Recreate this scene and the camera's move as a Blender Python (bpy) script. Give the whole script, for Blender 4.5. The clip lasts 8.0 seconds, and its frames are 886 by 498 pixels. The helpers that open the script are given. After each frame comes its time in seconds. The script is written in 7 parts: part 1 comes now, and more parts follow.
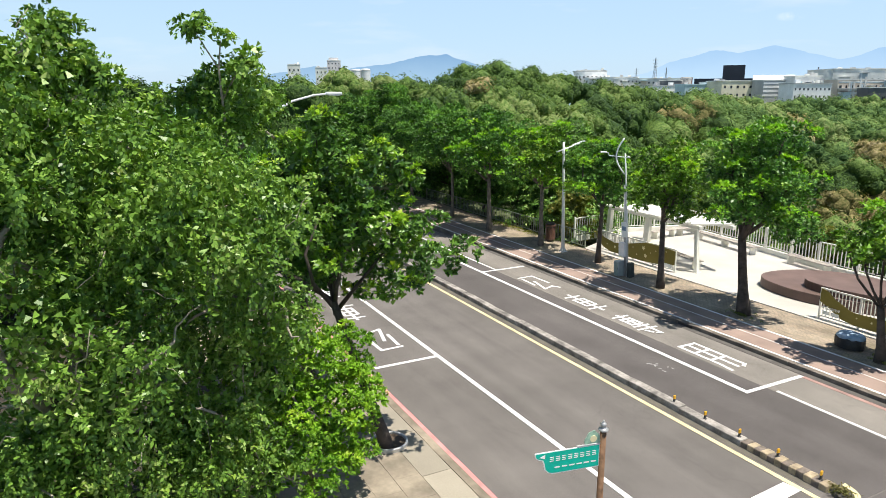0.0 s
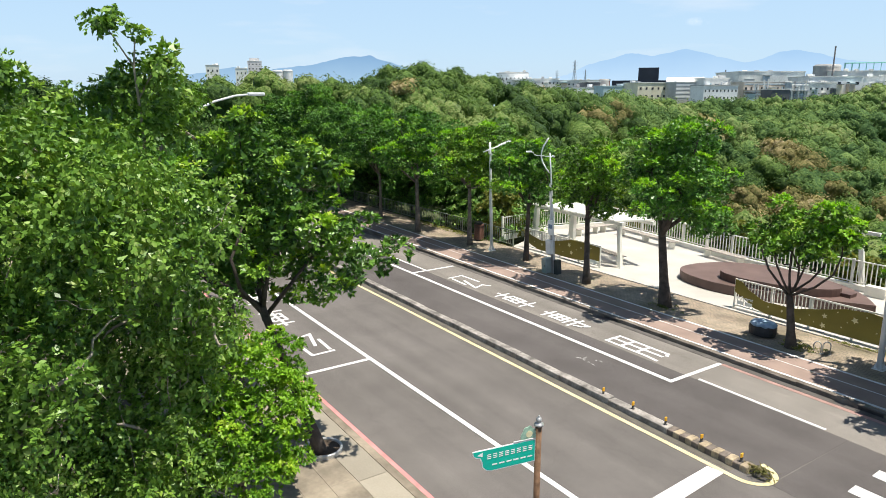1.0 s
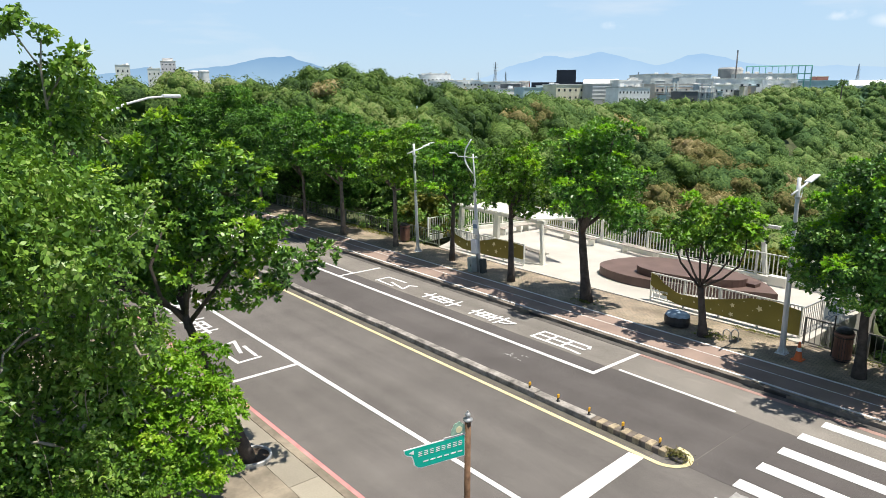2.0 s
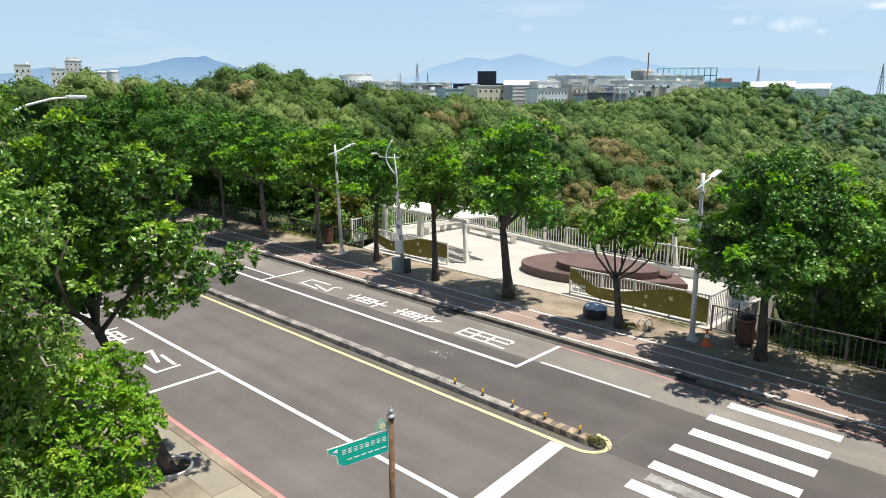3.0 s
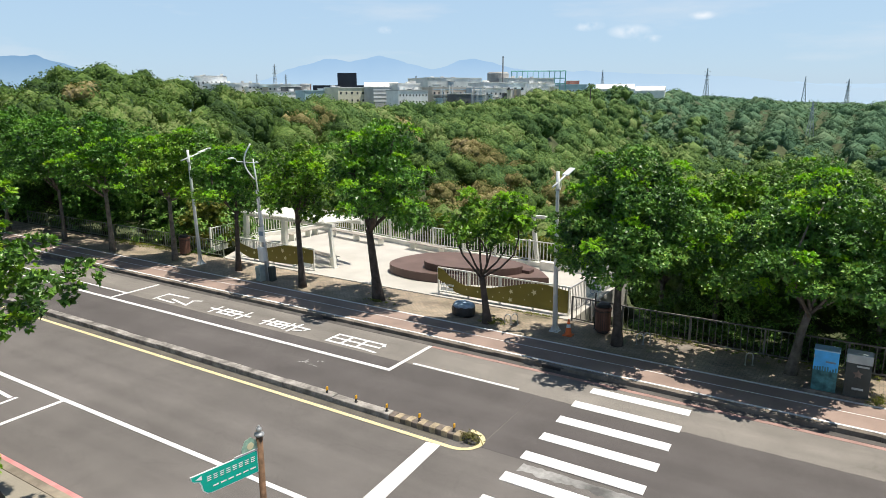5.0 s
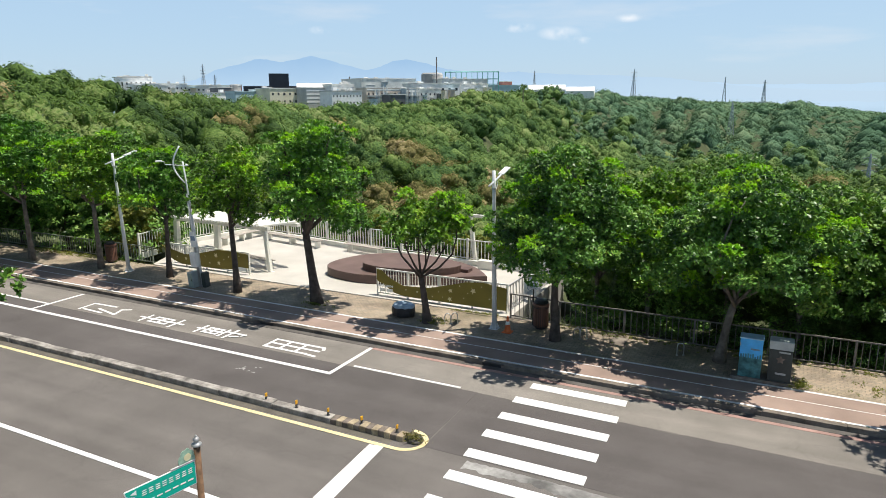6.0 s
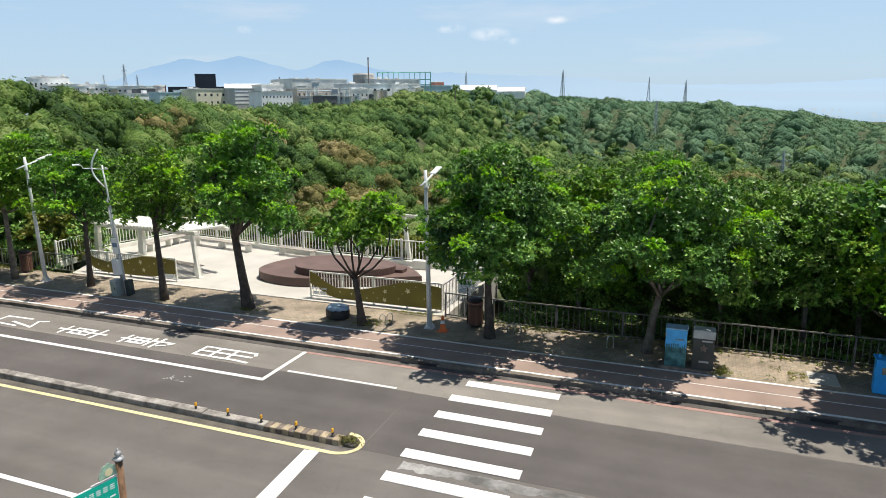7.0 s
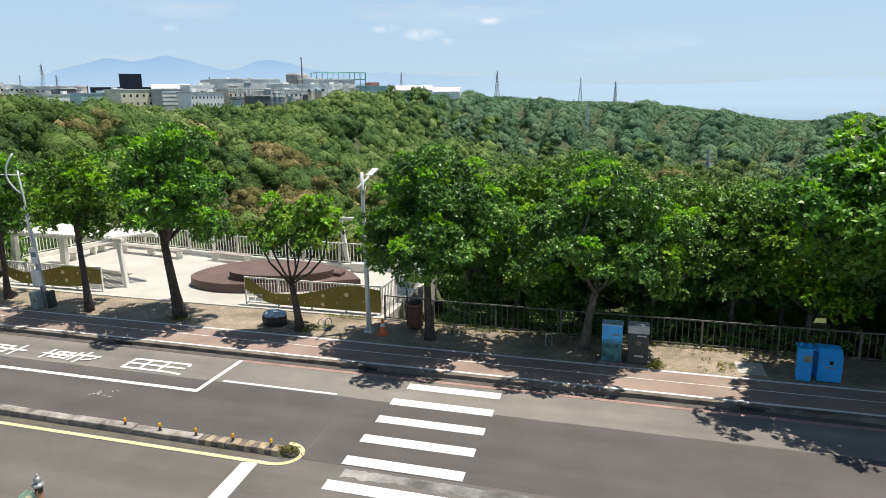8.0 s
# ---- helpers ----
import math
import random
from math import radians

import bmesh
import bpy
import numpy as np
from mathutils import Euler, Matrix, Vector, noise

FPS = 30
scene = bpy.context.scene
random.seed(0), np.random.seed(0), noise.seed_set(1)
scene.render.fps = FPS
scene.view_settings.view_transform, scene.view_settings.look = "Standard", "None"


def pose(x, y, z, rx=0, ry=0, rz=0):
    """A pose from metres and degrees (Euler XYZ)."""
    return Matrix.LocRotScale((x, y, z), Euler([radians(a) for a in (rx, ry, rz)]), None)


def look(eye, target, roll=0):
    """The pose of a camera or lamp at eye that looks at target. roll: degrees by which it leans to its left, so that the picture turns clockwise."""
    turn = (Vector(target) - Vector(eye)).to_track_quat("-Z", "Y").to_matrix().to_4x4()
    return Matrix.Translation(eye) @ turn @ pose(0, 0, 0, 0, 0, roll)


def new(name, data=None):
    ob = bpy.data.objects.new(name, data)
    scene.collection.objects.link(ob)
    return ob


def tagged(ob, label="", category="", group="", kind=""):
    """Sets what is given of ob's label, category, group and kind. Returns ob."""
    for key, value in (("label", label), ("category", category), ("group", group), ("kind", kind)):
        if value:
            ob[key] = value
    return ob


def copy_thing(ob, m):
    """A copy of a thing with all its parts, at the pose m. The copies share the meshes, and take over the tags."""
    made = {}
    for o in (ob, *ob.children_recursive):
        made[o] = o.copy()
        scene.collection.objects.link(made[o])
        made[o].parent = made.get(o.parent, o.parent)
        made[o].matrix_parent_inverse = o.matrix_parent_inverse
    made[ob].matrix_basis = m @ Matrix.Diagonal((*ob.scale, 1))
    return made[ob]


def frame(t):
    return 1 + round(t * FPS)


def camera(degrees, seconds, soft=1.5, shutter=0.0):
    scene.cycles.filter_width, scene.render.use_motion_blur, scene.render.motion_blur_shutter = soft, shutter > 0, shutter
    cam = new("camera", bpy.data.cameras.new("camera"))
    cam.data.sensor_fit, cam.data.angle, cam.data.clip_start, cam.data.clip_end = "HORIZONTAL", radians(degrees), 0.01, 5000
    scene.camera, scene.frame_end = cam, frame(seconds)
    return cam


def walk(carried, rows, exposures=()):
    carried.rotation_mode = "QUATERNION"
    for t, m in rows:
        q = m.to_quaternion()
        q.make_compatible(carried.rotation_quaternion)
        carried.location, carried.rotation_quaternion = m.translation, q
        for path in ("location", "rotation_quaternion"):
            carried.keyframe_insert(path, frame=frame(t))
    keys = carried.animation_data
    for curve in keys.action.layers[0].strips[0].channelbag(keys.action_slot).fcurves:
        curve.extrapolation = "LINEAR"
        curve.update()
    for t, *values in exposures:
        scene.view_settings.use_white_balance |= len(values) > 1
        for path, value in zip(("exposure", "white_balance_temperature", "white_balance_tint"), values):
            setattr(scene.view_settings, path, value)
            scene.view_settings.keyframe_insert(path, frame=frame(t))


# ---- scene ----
cam = camera(66.53, 8.0, soft=0.6)
PATH = [
    (0.0, pose(-0.235, 0.045, 8.530, 76.833, 0.122, 62.543)),
    (0.5, pose(-0.302, 0.062, 8.482, 76.869, 0.121, 59.439)),
    (1.0, pose(-0.327, 0.029, 8.494, 76.935, 0.093, 56.326)),
    (1.5, pose(-0.291, -0.030, 8.524, 76.985, 0.063, 53.129)),
    (3.0, pose(-0.017, -0.069, 8.501, 77.118, 0.088, 43.539)),
    (3.5, pose(0.027, -0.049, 8.489, 77.119, 0.133, 40.341)),
    (4.0, pose(0.000, 0.000, 8.500, 77.114, 0.194, 37.404)),
    (4.5, pose(-0.052, 0.078, 8.511, 77.192, 0.159, 34.736)),
    (6.0, pose(-0.114, 0.068, 8.487, 77.284, 0.273, 26.667)),
    (6.5, pose(-0.055, 0.080, 8.479, 77.316, 0.332, 23.879)),
    (7.0, pose(-0.019, 0.114, 8.467, 77.295, 0.395, 21.105)),
    (7.5, pose(-0.007, 0.165, 8.472, 77.263, 0.426, 18.518)),
    (8.0, pose(-0.036, 0.240, 8.495, 77.270, 0.508, 15.782)),
]
walk(cam, PATH, exposures=[(0.0, 0.51), (1.5, 0.43), (3.0, 0.34), (4.0, 0.30), (8.0, 0.27)])

# ---- light ----
SUN = Vector((0.262, 0.168, 1.0)).normalized()
world = bpy.data.worlds.new("sky")
scene.world = world
world.use_nodes = True
wn, wl = world.node_tree.nodes, world.node_tree.links
wn.clear()
w_out = wn.new("ShaderNodeOutputWorld")
w_bg = wn.new("ShaderNodeBackground")
w_sky = wn.new("ShaderNodeTexSky")
w_sky.sky_type = "NISHITA"
w_sky.sun_disc = False
w_sky.sun_elevation = math.asin(SUN.z)
w_sky.sun_rotation = math.atan2(SUN.x, SUN.y)
w_sky.air_density = 1.0
w_sky.dust_density = 0.4
w_sky.ozone_density = 2.0
w_bg.inputs["Strength"].default_value = 0.064
w_haze = wn.new("ShaderNodeMixRGB")
w_haze.inputs[0].default_value = 0.62
w_haze.inputs[2].default_value = (7.6, 10.75, 14.2, 1)
wl.new(w_sky.outputs[0], w_haze.inputs[1])
# the haze thins out overhead
w_dir = wn.new("ShaderNodeTexCoord")
w_xyz = wn.new("ShaderNodeSeparateXYZ")
w_thin = wn.new("ShaderNodeMapRange")
w_thin.inputs[1].default_value = 0.2
w_thin.inputs[2].default_value = 0.5
w_thin.inputs[3].default_value = 0.62
w_thin.inputs[4].default_value = 0.03
wl.new(w_dir.outputs["Generated"], w_xyz.inputs[0])
wl.new(w_xyz.outputs["Z"], w_thin.inputs[0])
wl.new(w_thin.outputs[0], w_haze.inputs[0])
# thin high cloud
w_geo = wn.new("ShaderNodeTexCoord")
w_map = wn.new("ShaderNodeMapping")
w_map.inputs["Scale"].default_value = (1.6, 1.6, 9.0)
w_noise = wn.new("ShaderNodeTexNoise")
w_noise.inputs["Scale"].default_value = 2.2
w_noise.inputs["Detail"].default_value = 7.0
w_noise.inputs["Roughness"].default_value = 0.55
w_ramp = wn.new("ShaderNodeMapRange")
w_ramp.inputs[1].default_value = 0.55
w_ramp.inputs[2].default_value = 0.8
w_ramp.inputs[4].default_value = 0.55
w_cloud = wn.new("ShaderNodeMixRGB")
w_cloud.inputs[2].default_value = (10.2, 10.8, 11.5, 1)
wl.new(w_geo.outputs["Generated"], w_map.inputs["Vector"])
wl.new(w_map.outputs[0], w_noise.inputs["Vector"])
wl.new(w_noise.outputs["Fac"], w_ramp.inputs[0])
wl.new(w_ramp.outputs[0], w_cloud.inputs[0])
wl.new(w_haze.outputs[0], w_cloud.inputs[1])
# a few small fair-weather puffs low over the far ridge
w_last = w_cloud.outputs[0]
w_fray = wn.new("ShaderNodeTexNoise")
w_fray.inputs["Scale"].default_value = 26.0
w_fray.inputs["Detail"].default_value = 6.0
wl.new(w_geo.outputs["Generated"], w_fray.inputs["Vector"])
for p_az, p_el, p_size in ((20.5, 5.4, 0.026), (17.2, 4.9, 0.034), (15.6, 4.3, 0.02), (14.2, 3.6, 0.026), (12.0, 5.9, 0.02), (36.5, 5.2, 0.02)):
    p_dir = Vector((-math.sin(radians(p_az)), math.cos(radians(p_az)), math.tan(radians(p_el)))).normalized()
    p_off = wn.new("ShaderNodeVectorMath")
    p_off.operation = "SUBTRACT"
    p_off.inputs[1].default_value = p_dir
    wl.new(w_geo.outputs["Generated"], p_off.inputs[0])
    p_flat = wn.new("ShaderNodeVectorMath")
    p_flat.operation = "MULTIPLY"
    p_flat.inputs[1].default_value = (1.0, 1.0, 3.2)
    wl.new(p_off.outputs[0], p_flat.inputs[0])
    p_len = wn.new("ShaderNodeVectorMath")
    p_len.operation = "LENGTH"
    wl.new(p_flat.outputs[0], p_len.inputs[0])
    p_fac = wn.new("ShaderNodeMapRange")
    p_fac.inputs[1].default_value, p_fac.inputs[2].default_value = p_size, 0.0
    wl.new(p_len.outputs["Value"], p_fac.inputs[0])
    p_fray = wn.new("ShaderNodeMapRange")
    p_fray.inputs[1].default_value, p_fray.inputs[2].default_value = 0.42, 0.62
    p_fray.inputs[4].default_value = 0.75
    wl.new(w_fray.outputs["Fac"], p_fray.inputs[0])
    p_mul = wn.new("ShaderNodeMath")
    p_mul.operation = "MULTIPLY"
    wl.new(p_fac.outputs[0], p_mul.inputs[0])
    wl.new(p_fray.outputs[0], p_mul.inputs[1])
    p_mix = wn.new("ShaderNodeMixRGB")
    p_mix.inputs[2].default_value = (13.5, 13.6, 13.8, 1)
    wl.new(p_mul.outputs[0], p_mix.inputs[0])
    wl.new(w_last, p_mix.inputs[1])
    w_last = p_mix.outputs[0]
wl.new(w_last, w_bg.inputs["Color"])
wl.new(w_bg.outputs[0], w_out.inputs["Surface"])
sun = new("sun", bpy.data.lights.new("sun", "SUN"))
sun.data.energy = 5.0
sun.data.angle = radians(0.55)
sun.data.color = (1.0, 0.94, 0.84)
sun.matrix_world = look(SUN * 60, (0, 0, 0))


# ---- mesh helpers ----
def link(name, me, material, parent=None, label=""):
    if material is not None:
        me.materials.append(material)
    ob = new(name, me)
    if parent is not None:
        ob.parent = parent
        ob.matrix_parent_inverse = parent.matrix_basis.inverted()
    if label:
        ob["label"] = label
    return ob


def part(name, bm, material, parent=None, label="", smooth=False):
    me = bpy.data.meshes.new(name)
    bm.to_mesh(me)
    bm.free()
    if smooth:
        me.shade_smooth()
    return link(name, me, material, parent, label)


def raw(name, verts, faces, material, parent=None, label="", smooth=False):
    """A mesh out of arrays: verts (n, 3), faces (m, 3 or 4)."""
    me = bpy.data.meshes.new(name)
    verts = np.asarray(verts, dtype=np.float32)
    faces = np.asarray(faces, dtype=np.int32)
    k = faces.shape[1]
    me.vertices.add(len(verts))
    me.vertices.foreach_set("co", verts.ravel())
    me.loops.add(faces.size)
    me.loops.foreach_set("vertex_index", faces.ravel())
    me.polygons.add(len(faces))
    me.polygons.foreach_set("loop_start", np.arange(0, faces.size, k, dtype=np.int32))
    if smooth:
        me.polygons.foreach_set("use_smooth", np.ones(len(faces), dtype=bool))
    me.update(calc_edges=True)
    return link(name, me, material, parent, label)


def empty(name, x=0.0, y=0.0, z=0.0, rz=0.0):
    ob = new(name)
    ob.matrix_basis = pose(x, y, z, 0, 0, rz)
    return ob


def box(bm, x0, x1, y0, y1, z0, z1, bevel=0.0):
    geo = bmesh.ops.create_cube(bm, size=1.0)
    vs = geo["verts"]
    for v in vs:
        v.co = Vector((x0 + (v.co.x + 0.5) * (x1 - x0), y0 + (v.co.y + 0.5) * (y1 - y0), z0 + (v.co.z + 0.5) * (z1 - z0)))
    if bevel > 0:
        es = list({e for v in vs for e in v.link_edges})
        bmesh.ops.bevel(bm, geom=es, offset=bevel, segments=2, affect="EDGES", profile=0.6)
    return vs


def boxed(*a, **k):
    bm = bmesh.new()
    box(bm, *a, **k)
    return bm


def tube(bm, pts, radii, seg=8, cap=True):
    """A round bar along pts with a radius at each of them."""
    pts = [Vector(p) for p in pts]
    if not hasattr(radii, "__len__"):
        radii = [radii] * len(pts)
    rings = []
    ref = None
    for i, p in enumerate(pts):
        d = (pts[min(i + 1, len(pts) - 1)] - pts[max(i - 1, 0)]).normalized()
        if ref is None:
            ref = d.orthogonal().normalized()
        ref = (ref - d * ref.dot(d)).normalized()
        side = d.cross(ref)
        rings.append([bm.verts.new(p + (ref * math.cos(a) + side * math.sin(a)) * radii[i])
                      for a in (2 * math.pi * k / seg for k in range(seg))])
    for a, b in zip(rings, rings[1:]):
        for k in range(seg):
            bm.faces.new((a[k], a[(k + 1) % seg], b[(k + 1) % seg], b[k]))
    if cap:
        bm.faces.new(rings[0][::-1])
        bm.faces.new(rings[-1])


def tubed(pts, radii, seg=8):
    bm = bmesh.new()
    tube(bm, pts, radii, seg)
    return bm


def lathe(bm, profile, seg=20, cx=0.0, cy=0.0):
    """A turned body: profile is a list of (radius, z)."""
    rings = [[bm.verts.new((cx + r * math.cos(2 * math.pi * k / seg), cy + r * math.sin(2 * math.pi * k / seg), z)) for k in range(seg)] for r, z in profile]
    for a, b in zip(rings, rings[1:]):
        for k in range(seg):
            bm.faces.new((a[k], a[(k + 1) % seg], b[(k + 1) % seg], b[k]))
    bm.faces.new(rings[0][::-1])
    bm.faces.new(rings[-1])


def turned(profile, seg=20):
    bm = bmesh.new()
    lathe(bm, profile, seg)
    return bm


def prism(bm, outline, z0, z1):
    """A plate with the given outline (x, y) between two heights."""
    lo = [bm.verts.new((x, y, z0)) for x, y in outline]
    hi = [bm.verts.new((x, y, z1)) for x, y in outline]
    n = len(outline)
    bm.faces.new(hi)
    bm.faces.new(lo[::-1])
    for k in range(n):
        bm.faces.new((lo[k], lo[(k + 1) % n], hi[(k + 1) % n], hi[k]))


def plate(outline, z0, z1):
    bm = bmesh.new()
    prism(bm, outline, z0, z1)
    bmesh.ops.recalc_face_normals(bm, faces=bm.faces)
    return bm


# ---- materials ----
def material(name, base, rough=0.7, metal=0.0, spread=0.25, scale=6.0, fine=60.0, bump=0.15, tint=None, island=False, objects=False, spec=0.4, dist=0.01):
    """A surface with a coarse and a fine variation of its colour and a fine relief."""
    m = bpy.data.materials.new(name)
    m.use_nodes = True
    n, l = m.node_tree.nodes, m.node_tree.links
    b = n["Principled BSDF"]
    b.inputs["Roughness"].default_value = rough
    b.inputs["Metallic"].default_value = metal
    b.inputs["Specular IOR Level"].default_value = spec
    geo = n.new("ShaderNodeNewGeometry")
    na = n.new("ShaderNodeTexNoise")
    na.inputs["Scale"].default_value = scale
    na.inputs["Detail"].default_value = 5.0
    nb = n.new("ShaderNodeTexNoise")
    nb.inputs["Scale"].default_value = fine
    nb.inputs["Detail"].default_value = 3.0
    l.new(geo.outputs["Position"], na.inputs["Vector"])
    l.new(geo.outputs["Position"], nb.inputs["Vector"])
    mix = n.new("ShaderNodeMixRGB")
    lo = tuple(c * (1 - spread) for c in base)
    hi = tint if tint else tuple(min(1.0, c * (1 + spread)) for c in base)
    mix.inputs[1].default_value = (*lo, 1)
    mix.inputs[2].default_value = (*hi, 1)
    ramp = n.new("ShaderNodeMapRange")
    ramp.inputs[1].default_value = 0.32
    ramp.inputs[2].default_value = 0.68
    l.new(na.outputs["Fac"], ramp.inputs[0])
    fac = ramp.outputs[0]
    if island or objects:
        add = n.new("ShaderNodeMath")
        add.operation = "MULTIPLY_ADD"
        add.inputs[1].default_value = 0.75
        src = geo.outputs["Random Per Island"] if island else n.new("ShaderNodeObjectInfo").outputs["Random"]
        l.new(src, add.inputs[0])
        half = n.new("ShaderNodeMath")
        half.operation = "MULTIPLY"
        half.inputs[1].default_value = 0.25
        l.new(fac, half.inputs[0])
        l.new(half.outputs[0], add.inputs[2])
        fac = add.outputs[0]
    l.new(fac, mix.inputs[0])
    fine_mix = n.new("ShaderNodeMixRGB")
    fine_mix.blend_type = "MULTIPLY"
    fine_mix.inputs[0].default_value = 1.0
    fr = n.new("ShaderNodeMapRange")
    fr.inputs[3].default_value = 1 - spread * 0.7
    fr.inputs[4].default_value = 1 + spread * 0.7
    l.new(nb.outputs["Fac"], fr.inputs[0])
    l.new(mix.outputs[0], fine_mix.inputs[1])
    l.new(fr.outputs[0], fine_mix.inputs[2])
    l.new(fine_mix.outputs[0], b.inputs["Base Color"])
    if bump > 0:
        bp = n.new("ShaderNodeBump")
        bp.inputs["Strength"].default_value = bump
        bp.inputs["Distance"].default_value = dist
        l.new(nb.outputs["Fac"], bp.inputs["Height"])
        l.new(bp.outputs[0], b.inputs["Normal"])
    return m


def leaf_material(name, dark, light, rough=0.45, through_light=0.3, scale=0.9, third=None, gloss=0.22, single=0.5, grain=0.0):
    """Leaves: each its own green, with lighter and darker sprays, some light passing through."""
    m = bpy.data.materials.new(name)
    m.use_nodes = True
    n, l = m.node_tree.nodes, m.node_tree.links
    b = n["Principled BSDF"]
    b.inputs["Roughness"].default_value = rough
    b.inputs["Specular IOR Level"].default_value = gloss
    geo = n.new("ShaderNodeNewGeometry")
    na = n.new("ShaderNodeTexNoise")
    na.inputs["Scale"].default_value = scale
    na.inputs["Detail"].default_value = 3.0
    l.new(geo.outputs["Position"], na.inputs["Vector"])
    mr = n.new("ShaderNodeMapRange")
    mr.inputs[1].default_value = 0.35
    mr.inputs[2].default_value = 0.65
    l.new(na.outputs["Fac"], mr.inputs[0])
    av = n.new("ShaderNodeMath")
    av.operation = "MULTIPLY_ADD"
    av.inputs[1].default_value = single
    half = n.new("ShaderNodeMath")
    half.operation = "MULTIPLY"
    half.inputs[1].default_value = 1 - single
    l.new(mr.outputs[0], half.inputs[0])
    l.new(geo.outputs["Random Per Island"], av.inputs[0])
    l.new(half.outputs[0], av.inputs[2])
    if grain:
        # leafy grain within a spray
        ng = n.new("ShaderNodeTexNoise")
        ng.inputs["Scale"].default_value = grain
        ng.inputs["Detail"].default_value = 4.0
        ng.inputs["Roughness"].default_value = 0.65
        l.new(geo.outputs["Position"], ng.inputs["Vector"])
        mg = n.new("ShaderNodeMapRange")
        mg.inputs[1].default_value = 0.36
        mg.inputs[2].default_value = 0.64
        mg.inputs[3].default_value = -0.3
        mg.inputs[4].default_value = 0.3
        l.new(ng.outputs["Fac"], mg.inputs[0])
        bump = n.new("ShaderNodeBump")
        bump.inputs["Strength"].default_value = 0.9
        bump.inputs["Distance"].default_value = 0.9 / grain
        l.new(ng.outputs["Fac"], bump.inputs["Height"])
        l.new(bump.outputs[0], b.inputs["Normal"])
        both = n.new("ShaderNodeMath")
        l.new(av.outputs[0], both.inputs[0])
        l.new(mg.outputs[0], both.inputs[1])
        av = both
    ramp = n.new("ShaderNodeValToRGB")
    ramp.color_ramp.elements[0].color = (*dark, 1)
    ramp.color_ramp.elements[0].position = 0.15
    ramp.color_ramp.elements[1].color = (*light, 1)
    ramp.color_ramp.elements[1].position = 0.72
    if third:
        e = ramp.color_ramp.elements.new(0.93)
        e.color = (*third, 1)
    l.new(av.outputs[0], ramp.inputs[0])
    l.new(ramp.outputs[0], b.inputs["Base Color"])
    tr = n.new("ShaderNodeBsdfTranslucent")
    glow = n.new("ShaderNodeMixRGB")
    glow.blend_type = "MULTIPLY"
    glow.inputs[0].default_value = 1.0
    glow.inputs[2].default_value = (1.3, 1.35, 0.5, 1)
    l.new(ramp.outputs[0], glow.inputs[1])
    l.new(glow.outputs[0], tr.inputs["Color"])
    mx = n.new("ShaderNodeMixShader")
    mx.inputs[0].default_value = through_light
    l.new(b.outputs[0], mx.inputs[1])
    l.new(tr.outputs[0], mx.inputs[2])
    l.new(mx.outputs[0], n["Material Output"].inputs["Surface"])
    return m


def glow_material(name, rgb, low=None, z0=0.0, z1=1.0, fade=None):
    """Far distance: haze painted into a glowing backdrop colour, paler towards its foot."""
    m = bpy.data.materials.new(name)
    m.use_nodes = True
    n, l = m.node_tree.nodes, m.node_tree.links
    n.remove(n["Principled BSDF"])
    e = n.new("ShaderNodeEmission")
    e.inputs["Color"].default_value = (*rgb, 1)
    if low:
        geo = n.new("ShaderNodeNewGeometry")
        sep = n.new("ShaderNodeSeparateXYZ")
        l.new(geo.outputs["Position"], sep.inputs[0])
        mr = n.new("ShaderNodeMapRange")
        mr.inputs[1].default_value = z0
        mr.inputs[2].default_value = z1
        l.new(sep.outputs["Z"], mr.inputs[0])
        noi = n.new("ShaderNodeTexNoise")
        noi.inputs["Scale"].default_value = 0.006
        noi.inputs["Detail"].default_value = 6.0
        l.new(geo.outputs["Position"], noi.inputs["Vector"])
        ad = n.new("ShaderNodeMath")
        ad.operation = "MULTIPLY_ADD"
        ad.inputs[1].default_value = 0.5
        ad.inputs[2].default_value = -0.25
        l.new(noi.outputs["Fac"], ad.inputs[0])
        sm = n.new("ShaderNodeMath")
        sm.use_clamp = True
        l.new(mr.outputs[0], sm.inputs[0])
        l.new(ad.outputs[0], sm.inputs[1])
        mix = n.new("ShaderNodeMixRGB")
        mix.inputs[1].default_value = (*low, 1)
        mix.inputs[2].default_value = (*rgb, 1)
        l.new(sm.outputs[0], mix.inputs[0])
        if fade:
            # thicker haze is painted in towards one end of the range
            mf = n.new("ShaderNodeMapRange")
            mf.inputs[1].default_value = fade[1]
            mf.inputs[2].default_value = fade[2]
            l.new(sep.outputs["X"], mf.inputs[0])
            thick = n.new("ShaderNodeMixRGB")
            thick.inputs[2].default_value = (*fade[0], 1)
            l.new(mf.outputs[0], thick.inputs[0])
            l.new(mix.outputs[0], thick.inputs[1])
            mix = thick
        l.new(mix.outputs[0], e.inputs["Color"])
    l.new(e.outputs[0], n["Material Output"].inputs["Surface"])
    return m


